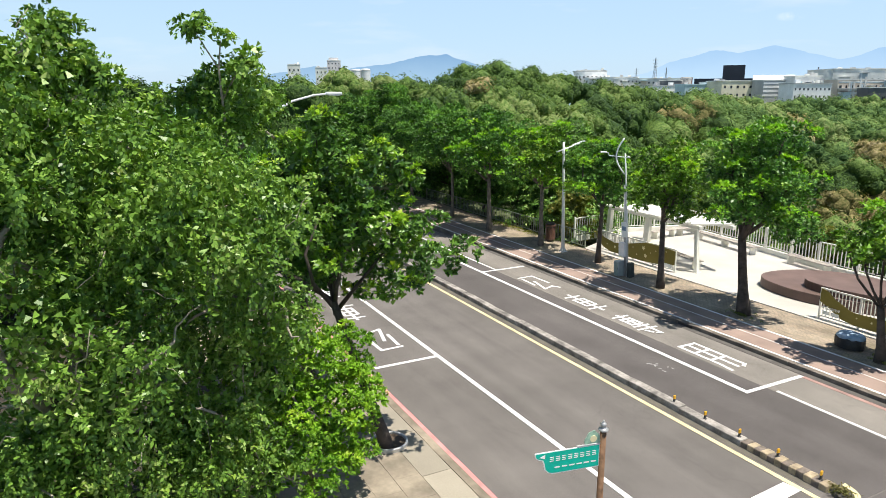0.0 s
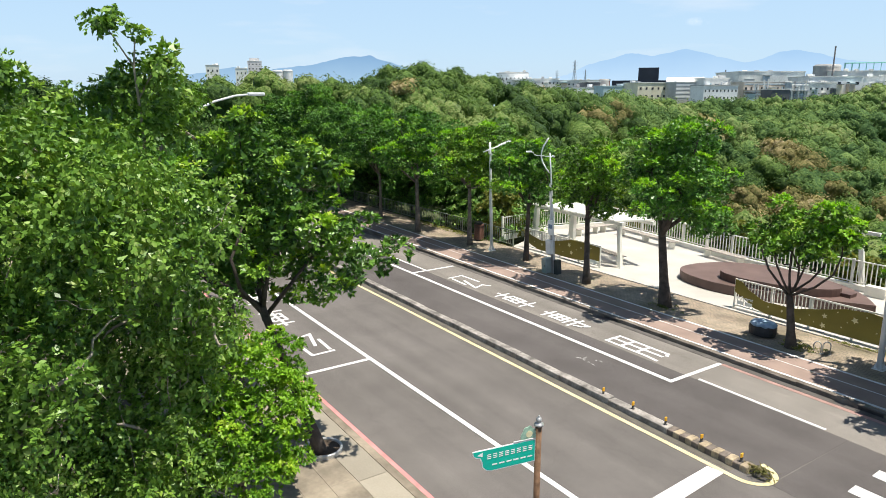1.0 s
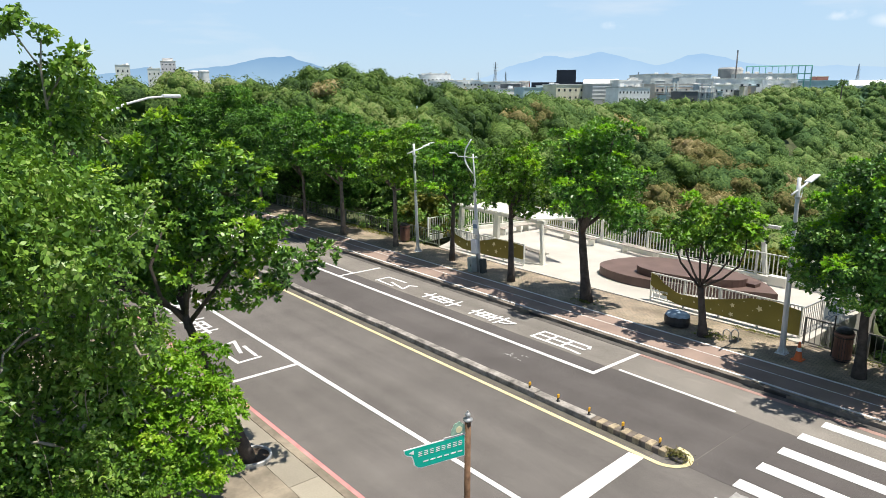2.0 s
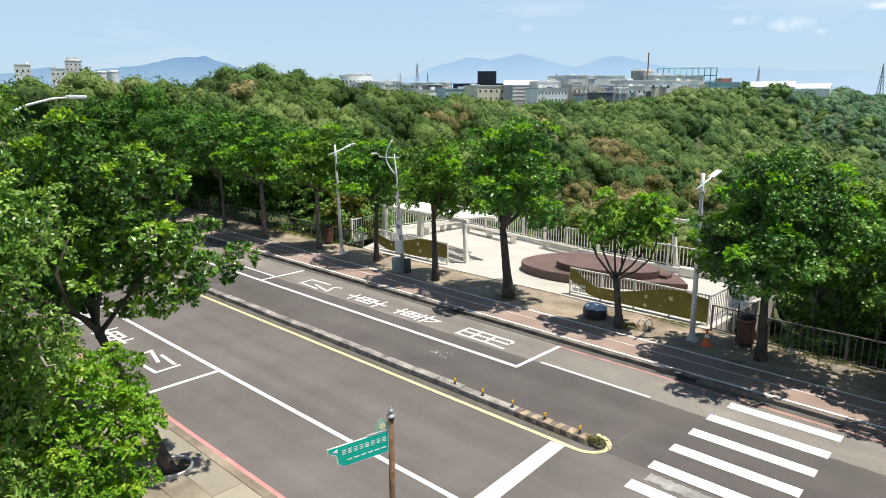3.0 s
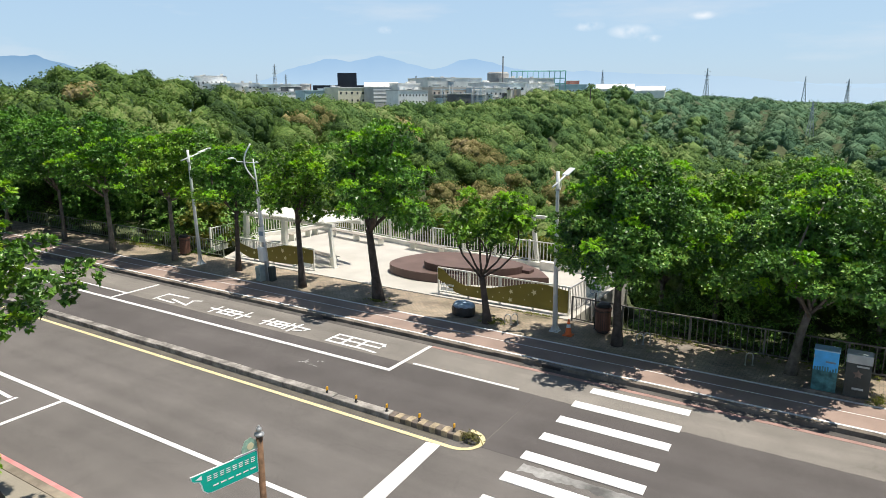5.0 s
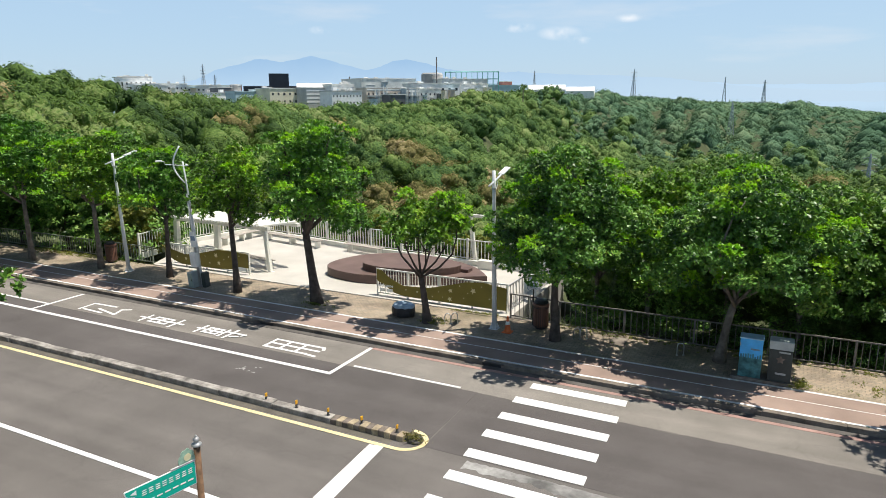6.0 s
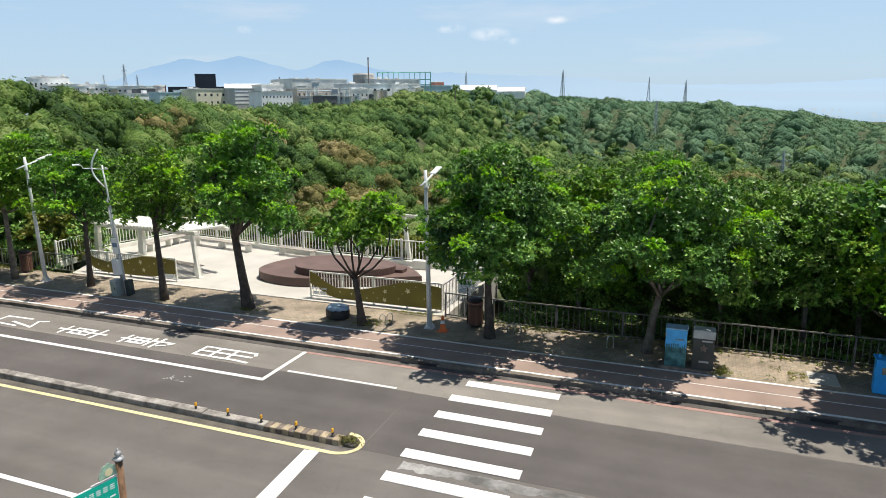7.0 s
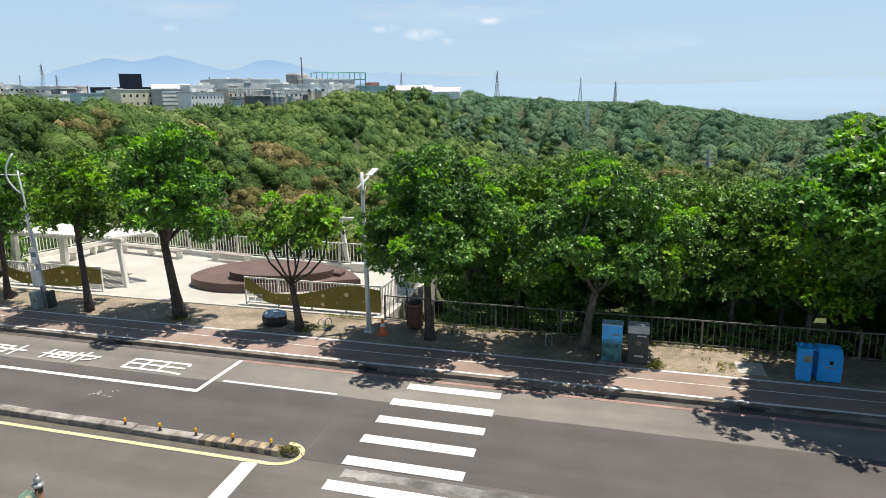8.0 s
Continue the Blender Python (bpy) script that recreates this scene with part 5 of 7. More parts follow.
def curved_lamp():
    x, y = -30.4, 6.2
    root = empty("street_lamp", x, y, 0.115)
    part("pole", tubed([(x, y, 0.1), (x, y, 4.0), (x, y, 6.6)], [0.1, 0.085, 0.07], 12), M_POLE, root, smooth=True)
    pts = [(x, y, 6.6), (x, y + 0.35, 7.1), (x, y + 1.1, 7.62), (x, y + 2.0, 8.1), (x, y + 3.0, 8.36), (x, y + 3.7, 8.42)]
    part("arm", tubed(pts, [0.07, 0.065, 0.06, 0.05, 0.045, 0.04], 10), M_POLE, root, smooth=True)
    head = part("lamp_head", boxed(x - 0.15, x + 0.15, y + 3.55, y + 4.3, 8.36, 8.5, bevel=0.05), M_POLE, root, "flat lamp head at the arm's end")
    part("lens", boxed(x - 0.11, x + 0.11, y + 3.7, y + 4.2, 8.345, 8.362), M_SIGNWHITE, head)
    part("base_plate", boxed(x - 0.18, x + 0.18, y - 0.18, y + 0.18, 0.1, 0.14), M_GALV, root)
    tagged(root, "tall street lamp with a long curved white arm", "street lamp")


curved_lamp()


def camera_pole():
    x, y = -23.22, 21.55
    root = empty("camera_pole", x, y, 0.126)
    part("lower_pole", tubed([(x - 0.04, y, 0.1), (x - 0.04, y, 4.38)], 0.066, 12), M_GALV, root, smooth=True)
    part("upper_pole", tubed([(x + 0.08, y, 0.1), (x + 0.07, y, 2.6), (x + 0.0, y, 4.9), (x - 0.03, y, 5.8)], [0.048, 0.044, 0.036, 0.03], 10), M_POLE, root, smooth=True)
    arc = []
    for k in range(13):
        a = k / 12
        bow = math.sin(math.pi * a)
        arc.append((x - 0.04 - 0.24 * bow, y - 0.05 - 0.26 * bow, 4.88 + 1.6 * a))
    part("curved_arm", tubed(arc, [0.034] * 13, 8), M_POLE, root, smooth=True)
    part("cross_arm", tubed([(x - 0.72, y - 0.78, 5.88), (x - 0.52, y - 0.57, 5.87), (x - 0.5, y - 0.55, 5.74), (x + 0.11, y + 0.12, 5.6)], 0.018, 8), M_POLE, root)
    cam1 = part("camera_housing", tubed([(x - 0.74, y - 0.82, 5.9), (x - 0.56, y - 0.62, 5.9)], 0.04, 10), M_SIGNWHITE, root, "white surveillance camera")
    part("lens_hood", tubed([(x - 0.765, y - 0.845, 5.9), (x - 0.74, y - 0.82, 5.9)], 0.03, 10), M_BLACKPL, cam1)
    part("camera_housing", tubed([(x + 0.04, y + 0.05, 5.66), (x + 0.14, y + 0.16, 5.63)], 0.035, 10), M_SIGNWHITE, root)
    part("control_box", boxed(x - 0.2, x + 0.14, y - 0.26, y - 0.08, 1.1, 1.75, bevel=0.015), M_POLE, root, "pale grey control box")
    part("sign_plate", boxed(x - 0.14, x + 0.2, y - 0.14, y - 0.11, 2.0, 2.7, bevel=0.01), M_SIGNWHITE, root, "white notice plate")
    part("sign_bar", boxed(x - 0.1, x + 0.16, y - 0.145, y - 0.139, 2.3, 2.5), M_BLUEGREY, root)
    cab = part("base_cabinet", boxed(x - 0.42, x - 0.1, y - 0.35, y + 0.1, 0.12, 0.85, bevel=0.015), M_LIDGREY, root, "grey-green metal cabinet at the pole's foot")
    part("door", boxed(x - 0.39, x - 0.13, y - 0.362, y - 0.349, 0.18, 0.8), M_GREENGREY, cab)
    part("handle", boxed(x - 0.17, x - 0.15, y - 0.38, y - 0.36, 0.45, 0.55), M_DARKSTEEL, cab)
    part("base_cabinet", boxed(x + 0.16, x + 0.36, y - 0.1, y + 0.2, 0.12, 0.8, bevel=0.015), M_BOXGREY, root)
    part("conduit", tubed([(x + 0.17, y - 0.02, 0.12), (x + 0.15, y - 0.02, 2.0)], 0.02, 6), M_GALV, root)
    root.matrix_basis = root.matrix_basis @ Matrix.Rotation(radians(3.2), 4, Vector((0.73, -0.68, 0)))
    tagged(root, "galvanised camera pole with a curved arm and boxes", "camera pole")


M_BLUEGREY = material("faded_blue_print", (0.2, 0.28, 0.38), 0.6, spread=0.2, scale=8, fine=30, bump=0.0)
M_GREENGREY = material("grey_green_door", (0.28, 0.36, 0.32), 0.6, spread=0.15, scale=4, fine=30, bump=0.03)
camera_pole()


def street_sign():
    x, y = -7.22, 6.33
    root = empty("street_sign", x, y, 0.0)
    part("post", tubed([(x, y, 0.0), (x, y, 3.66)], 0.048, 14), M_RUST, root, "brown rusted round post", True)
    bm = bmesh.new()
    lathe(bm, [(0.058, 3.64), (0.075, 3.655), (0.075, 3.675), (0.04, 3.69), (0.03, 3.71), (0.045, 3.73), (0.048, 3.75), (0.03, 3.775), (0.012, 3.785), (0.018, 3.80), (0.004, 3.815)], 16, x, y)
    part("finial", bm, M_GALV, root, "turned grey metal finial", True)
    d = Vector((-7.43 + 7.22, 5.26 - 6.33, 0)).normalized()
    nrm = Vector((-d.y, d.x, 0))
    if nrm.dot(Vector((7.2, -6.3, 0))) < 0:
        nrm = -nrm
    o = Vector((x, y, 0))

    def face(outline, off, thick, mat, name, parent, label=""):
        bm = bmesh.new()
        a = [bm.verts.new(o + d * u + Vector((0, 0, w)) + nrm * off) for u, w in outline]
        b = [bm.verts.new(o + d * u + Vector((0, 0, w)) + nrm * (off + thick)) for u, w in outline]
        bm.faces.new(a)
        bm.faces.new(b[::-1])
        n = len(a)
        for k in range(n):
            bm.faces.new((a[k], a[(k + 1) % n], b[(k + 1) % n], b[k]))
        bmesh.ops.recalc_face_normals(bm, faces=bm.faces)
        return part(name, bm, mat, parent, label)

    zt, zb = 3.44, 3.08
    shape = [(0.05, zt), (1.09, zt), (1.085, zt - 0.06), (1.05, zt - 0.1), (0.97, zt - 0.13), (0.945, zt - 0.19), (0.93, zt - 0.28), (0.87, zt - 0.34), (0.8, zb), (0.05, zb)]
    inner = [(0.062, zt - 0.012), (1.078, zt - 0.012), (1.072, zt - 0.06), (1.04, zt - 0.09), (0.955, zt - 0.12), (0.93, zt - 0.19), (0.915, zt - 0.275), (0.86, zt - 0.33), (0.8, zb + 0.012), (0.062, zb + 0.012)]
    plate_ob = face(shape, -0.008, 0.016, M_SIGNWHITE, "sign_plate", root, "green street name plate with white edge")
    face(inner, 0.008, 0.002, M_SIGNGREEN, "green_face", plate_ob)
    face(inner, -0.010, 0.002, M_SIGNGREEN, "green_face", plate_ob)
    rows = [0.10 + 0.085 * k for k in range(9)]
    for k in range(8):
        u = 0.1 + 0.098 * k
        for v in (0.085, 0.115, 0.145):
            face([(u + 0.006, zt - v), (u + 0.07, zt - v), (u + 0.07, zt - v - 0.013), (u + 0.006, zt - v - 0.013)], 0.010, 0.002, M_SIGNWHITE, "letter_bar", plate_ob)
    for k in range(6):
        u = 0.1 + 0.118 * k
        face([(u, zt - 0.25), (u + 0.085, zt - 0.25), (u + 0.085, zt - 0.272), (u, zt - 0.272)], 0.010, 0.002, M_SIGNWHITE, "letter_bar", plate_ob)
    face([(1.02, zt - 0.07), (0.93, zt - 0.035), (0.93, zt - 0.105)], 0.010, 0.002, M_SIGNWHITE, "arrow", plate_ob)
    # ornament above the plate
    scal = []
    for k in range(19):
        a = math.pi * k / 18
        r = 0.125 + 0.012 * abs(math.sin(4.5 * a))
        scal.append((0.17 + r * math.cos(a) * 1.0, zt + 0.02 + r * 1.55 * math.sin(a)))
    orn = face(scal, -0.006, 0.012, M_ORN, "ornament", root, "pale green scalloped crest")
    disc = [(0.16 + 0.055 * math.cos(k * math.pi / 8), zt + 0.1 + 0.055 * math.sin(k * math.pi / 8)) for k in range(16)]
    face(disc, 0.006, 0.004, M_STAR, "badge", orn)
    part("top_rail", tubed([o + d * 0.03 + Vector((0, 0, zt + 0.012)), o + d * 0.42 + Vector((0, 0, zt + 0.012))], 0.014, 8), M_GALV, root)
    tagged(root, "green street name sign on a rusted brown post", "street sign")


M_ORN = material("pale_green_crest", (0.33, 0.5, 0.38), 0.5, spread=0.2, scale=20, fine=60, bump=0.02)
street_sign()


def cabinets():
    x0, x1, y0, y1 = -0.76, -0.14, 21.06, 21.5
    pl = part("cabinet_plinth", boxed(-0.95, 0.74, 20.99, 21.62, 0.05, 0.24, bevel=0.02), M_KERB)
    tagged(pl, "low concrete plinth under two utility cabinets", "plinth")
    for k in range(5):
        q = plate([(-0.62 + 0.27 * k, 20.984), (-0.49 + 0.27 * k, 20.984), (-0.43 + 0.27 * k, 20.99), (-0.56 + 0.27 * k, 20.99)], 0.08, 0.22)
        part("hazard_stripe", q, M_STRIPE_DARK, pl)
    root = empty("utility_cabinet", -0.45, 21.28, 0.24)
    part("body", boxed(x0, x1, y0, y1, 0.24, 0.84, bevel=0.012), M_TEAL, root, "teal painted lower half")
    up_ = part("upper_body", boxed(x0 - 0.002, x1 + 0.002, y0 - 0.002, y1 + 0.002, 0.842, 1.43, bevel=0.012), M_TRANS_BLUE, root, "sky blue painted upper half")
    part("lid", boxed(x0 - 0.02, x1 + 0.02, y0 - 0.02, y1 + 0.02, 1.43, 1.47, bevel=0.015), M_PALEBLUE, root, "pale blue cabinet lid")
    part("letter_bar", boxed(x0 + 0.3, x0 + 0.55, y0 - 0.006, y0 - 0.002, 1.1, 1.15), M_BLUEGREY, up_)
    rg = random.Random(5)
    for k in range(9):
        h = rg.uniform(0.05, 0.14)
        part("painted_tuft", plate([(x0 + 0.03 + k * 0.065, y0 - 0.006), (x0 + 0.07 + k * 0.065, y0 - 0.006), (x0 + 0.07 + k * 0.065, y0 - 0.0025), (x0 + 0.03 + k * 0.065, y0 - 0.0025)], 0.845, 0.845 + h), M_TEAL, up_)
    part("hinge", boxed(x0 - 0.01, x0 + 0.02, y0 - 0.012, y0, 1.2, 1.3), M_GALV, root)
    tagged(root, "blue and teal painted metal utility cabinet", "utility cabinet", "utility cabinets")
    x0, x1 = 0.04, 0.66
    root = empty("utility_cabinet", 0.35, 21.28, 0.24)
    body = part("body", boxed(x0, x1, y0, y1, 0.24, 1.22, bevel=0.012), M_BOXGREY, root)
    part("lid", boxed(x0 - 0.012, x1 + 0.012, y0 - 0.012, y1 + 0.012, 1.222, 1.49, bevel=0.03), M_LIDGREY, root, "pale grey weathered lid")
    part("door_seam", boxed(0.345, 0.353, y0 - 0.003, y0 + 0.001, 0.3, 1.18), M_BLACKPL, body)
    part("letter_bar", boxed(0.24, 0.52, y0 - 0.005, y0 - 0.001, 0.46, 0.52), M_LIDGREY, body)
    part("letter_bar", boxed(0.3, 0.6, y0 - 0.005, y0 - 0.001, 1.13, 1.18), M_LIDGREY, body)
    bm = bmesh.new()
    star = []
    for k in range(10):
        a = math.pi / 2 + k * math.pi / 5
        r = 0.13 if k % 2 == 0 else 0.07
        star.append((0.35 + r * math.cos(a), 0.92 + r * math.sin(a)))
    fr = [bm.verts.new((u, y0 - 0.004, w)) for u, w in star]
    bm.faces.new(fr)
    part("emblem", bm, M_STRIPE_DARK, body, "faded gold emblem")
    tagged(root, "dark grey-green utility cabinet with a pale lid", "utility cabinet", "utility cabinets")


M_PALEBLUE = material("pale_blue_paint", (0.35, 0.55, 0.72), 0.5, spread=0.15, scale=4, fine=20, bump=0.03)
cabinets()


def blue_bins():
    root = empty("water_tank", 5.15, 21.4, 0.126)
    bm = boxed(4.92, 5.34, 21.15, 21.6, 0.13, 1.12, bevel=0.06)
    bmesh.ops.rotate(bm, verts=bm.verts, cent=(5.15, 21.4, 0.13), matrix=Matrix.Rotation(radians(-8), 3, "Z"))
    part("body", bm, M_BLUEBIN, root)
    part("lid", boxed(4.9, 5.37, 21.12, 21.64, 1.12, 1.17, bevel=0.02), M_BLUEBIN, root)
    for k in (0, 1):
        bm = bmesh.new()
        lathe(bm, [(0.05, 1.17), (0.05, 1.22), (0.035, 1.23), (0.035, 1.26)], 12, 5.02 + 0.22 * k, 21.4)
        part("cap", bm, M_BLUEBIN, root)
    part("label_patch", boxed(5.06, 5.26, 21.118, 21.126, 0.75, 0.95), M_STRIPE_YELLOW, root, "peeling pale label")
    tagged(root, "upright bright blue plastic container with two caps", "container", "blue containers")
    root = empty("storage_box", 5.95, 21.5, 0.126)
    bm = bmesh.new()
    prof = [(21.2, 0.16), (21.85, 0.16), (21.9, 1.1), (21.62, 1.18), (21.35, 1.12), (21.16, 0.85)]
    lo = [bm.verts.new((5.46, y, z)) for y, z in prof]
    hi = [bm.verts.new((6.12, y, z)) for y, z in prof]
    bm.faces.new(lo[::-1])
    bm.faces.new(hi)
    for k in range(6):
        bm.faces.new((lo[k], lo[(k + 1) % 6], hi[(k + 1) % 6], hi[k]))
    bmesh.ops.bevel(bm, geom=list(bm.edges), offset=0.03, segments=2, affect="EDGES")
    part("body", bm, M_BLUEBIN, root)
    part("base", boxed(5.5, 6.08, 21.26, 21.8, 0.12, 0.17), M_BLACKPL, root)
    part("latch", boxed(5.75, 5.85, 21.13, 21.16, 0.72, 0.84, bevel=0.008), M_DARKSTEEL, root)
    part("letter_bar", boxed(5.65, 5.9, 21.16, 21.167, 0.6, 0.66), M_BLUEGREY, root)
    tagged(root, "bright blue slope-lidded storage box on the footway", "storage box", "blue containers")


blue_bins()


def litter_bin(x, y, rz):
    root = empty("litter_bin", x, y, 0.126)
    slat = mesh_of(boxed(-0.03, 0.03, -0.012, 0.012, 0.08, 0.86, bevel=0.006), "slat", M_BROWNWOOD)
    part("liner", turned([(0.2, 0.0), (0.22, 0.05), (0.23, 0.88), (0.2, 0.88), (0.19, 0.3), (0.02, 0.28)], 20), M_BLACKPL, None).parent = root
    for k in range(22):
        a = 2 * math.pi * k / 22
        ob = piece("slat", slat, root, Matrix.Translation((x, y, 0.126)) @ pose(0.262 * math.cos(a), 0.262 * math.sin(a), 0, 0, 0, math.degrees(a) + 90))
    for z in (0.12, 0.82):
        ring = [(0.28 * math.cos(a), 0.28 * math.sin(a), z) for a in (k * math.pi / 12 for k in range(25))]
        part("band", tubed(ring, 0.012, 6), M_DARKSTEEL, None).parent = root
    part("rim", turned([(0.25, 0.86), (0.3, 0.88), (0.3, 0.95), (0.22, 0.96), (0.21, 0.9)], 22), M_BROWNWOOD, None).parent = root
    part("hood", turned([(0.24, 0.97), (0.27, 1.0), (0.2, 1.08), (0.06, 1.12), (0.02, 1.13)], 20), M_DARKSTEEL, None).parent = root
    tagged(root, "round brown slatted litter bin with a dark hood", "litter bin", "litter bins")


litter_bin(-31.05, 22.98, 0)
litter_bin(-7.57, 22.87, 0)


def notice_sign(x, y):
    root = empty("notice_sign", x, y, 0.126)
    part("post", tubed([(x, y + 0.03, 0.1), (x, y + 0.03, 2.04)], 0.025, 8), M_DARKSTEEL, root)
    pl = part("sign_plate", boxed(x - 0.19, x + 0.19, y - 0.012, y, 1.53, 2.02, bevel=0.004), M_NOTICE, root, "white notice plate")
    part("emblem", tubed([(x + 0.07 * math.cos(a), y - 0.014, 1.81 + 0.07 * math.sin(a)) for a in (k * math.pi / 8 for k in range(2, 17))], 0.012, 5), M_DARKSTEEL, pl, "dark ring emblem")
    for z, w in ((1.95, 0.13), (1.68, 0.14), (1.63, 0.15), (1.58, 0.1)):
        part("letter_bar", boxed(x - w, x + w, y - 0.016, y - 0.0125, z - 0.012, z + 0.012), M_BLUEGREY, pl)
    tagged(root, "small white notice plate on a thin dark post", "sign")


M_NOTICE = material("notice_white", (0.72, 0.74, 0.76), 0.5, spread=0.1, scale=4, fine=20, bump=0.02)
notice_sign(-7.94, 23.02)


def cone():
    root = empty("traffic_cone", -8.5, 21.9, 0.126)
    part("base", boxed(-0.17, 0.17, -0.17, 0.17, 0.0, 0.035, bevel=0.01), M_ORANGE, None).parent = root
    part("body", turned([(0.13, 0.035), (0.12, 0.06), (0.03, 0.6), (0.02, 0.61)], 18), M_ORANGE, None).parent = root
    part("reflective_band", turned([(0.0845, 0.3), (0.062, 0.42)], 18), M_SIGNWHITE, None).parent = root
    tagged(root, "orange traffic cone with a white band", "traffic cone")


cone()


def covered_crate():
    root = empty("covered_crate", -12.85, 21.9, 0.126)
    bm = bmesh.new()
    lathe(bm, [(0.3, 0.0), (0.44, 0.04), (0.47, 0.2), (0.46, 0.36), (0.4, 0.42)], 18)
    for v in bm.verts:
        v.co.x *= 1.05
        v.co.y *= 0.8
    part("crate", bm, M_BLACKPL, None).parent = root
    bm = bmesh.new()
    geo = bmesh.ops.create_icosphere(bm, subdivisions=3, radius=0.45)
    for v in bm.verts:
        k = 1 + 0.12 * noise.noise(v.co * 5)
        v.co = Vector((v.co.x * k * 1.02, v.co.y * k * 0.8, max(-0.05, v.co.z * 0.42 * k) + 0.4))
    part("cloth", bm, M_CLOTH, None, "crumpled blue-grey cover", True).parent = root
    tagged(root, "dark crate covered with crumpled blue-grey cloth", "crate")


covered_crate()


def bike_hoop(x, y, rz):
    root = empty("bicycle_hoop", x, y, 0.126, rz)
    arc = [(0.11 * math.cos(a) - 0.0, 0, 0.28 + 0.14 * math.sin(a)) for a in (k * math.pi / 10 for k in range(11))]
    pts = [(0.11, 0, 0)] + arc + [(-0.11, 0, 0)]
    part("hoop", tubed(pts, 0.018, 8), M_GALV, None, smooth=True).parent = root
    for s in (-1, 1):
        bm = bmesh.new()
        lathe(bm, [(0.04, 0.0), (0.04, 0.012)], 10, s * 0.11, 0)
        part("foot", bm, M_GALV, None).parent = root
    return tagged(root, "small galvanised bicycle hoop set in the paving", "bicycle rack", "bicycle hoops")


h0 = bike_hoop(-10.85, 21.75, 25)
for x, y in ((-10.65, 21.95), (-6.05, 22.3), (-5.85, 22.45), (-2.57, 22.3)):
    copy_thing(h0, pose(x, y, 0.126, 0, 0, 25))


def ring_planter():
    x, y = -14.18, 5.78
    root = empty("ring_planter", x, y, 0.115)
    bm = bmesh.new()
    lathe(bm, [(0.47, 0.0), (0.47, 0.09), (0.455, 0.105), (0.425, 0.105), (0.41, 0.09), (0.41, 0.03)], 28)
    part("ring", bm, M_GALV, None, smooth=False).parent = root
    bm = bmesh.new()
    geo = bmesh.ops.create_circle(bm, segments=28, radius=0.415, cap_ends=True)
    for v in bm.verts:
        v.co.z = 0.045
    part("soil", bm, M_SOIL, None, "dry brown soil").parent = root
    tagged(root, "low thin grey ring planter with soil and litter", "planter")


ring_planter()


# ---- railings ----
def railing(name, p0, p1, z, h, mat, label, gap=0.2, post_every=2.2, post_w=0.06, bar_w=0.022, low=0.1, category="railing", post_h=0.0, top_w=0.05):
    a, b = Vector((*p0, z)), Vector((*p1, z))
    d = b - a
    L = d.length
    rz = math.degrees(math.atan2(d.y, d.x))
    root = empty(name, a.x, a.y, a.z)
    bar = mesh_of(boxed(-bar_w / 2, bar_w / 2, -bar_w / 2, bar_w / 2, low, h - 0.04), "baluster", mat)
    post = mesh_of(boxed(-post_w / 2, post_w / 2, -post_w / 2, post_w / 2, -0.05, h + post_h, bevel=0.006), "post", mat)
    u = d.normalized()
    n = max(1, round(L / post_every))
    for k in range(n + 1):
        p = a + d * (k / n)
        piece("post", post, root, pose(p.x, p.y, p.z, 0, 0, rz))
    m = int(L / gap)
    for k in range(1, m):
        p = a + d * (k / m)
        piece("baluster", bar, root, pose(p.x, p.y, p.z, 0, 0, rz))
    for hh, tw, nm in ((h - 0.02, top_w, "top_rail"), (low, 0.035, "bottom_rail")):
        bm = boxed(0, L, -tw / 2, tw / 2, hh - 0.022, hh + 0.022, bevel=0.006)
        bmesh.ops.transform(bm, verts=bm.verts, matrix=Matrix.Translation(a) @ pose(0, 0, 0, 0, 0, rz))
        part(nm, bm, mat, root)
    return tagged(root, label, category)


railing("dark_fence", (-7.0, 23.32), (26.0, 23.32), 0.126, 0.98, M_FENCE, "dark weathered steel fence along the wooded slope", 0.2, 2.4)
railing("dark_fence", (-9.0, 23.5), (-7.0, 23.34), 0.126, 0.98, M_FENCE, "short dark steel fence beside the steps", 0.18, 2.0)
railing("dark_fence", (-48.0, 23.4), (-28.7, 23.6), 0.126, 0.9, M_GREENSTEEL, "grey-green steel fence in front of the woods", 0.2, 2.4)

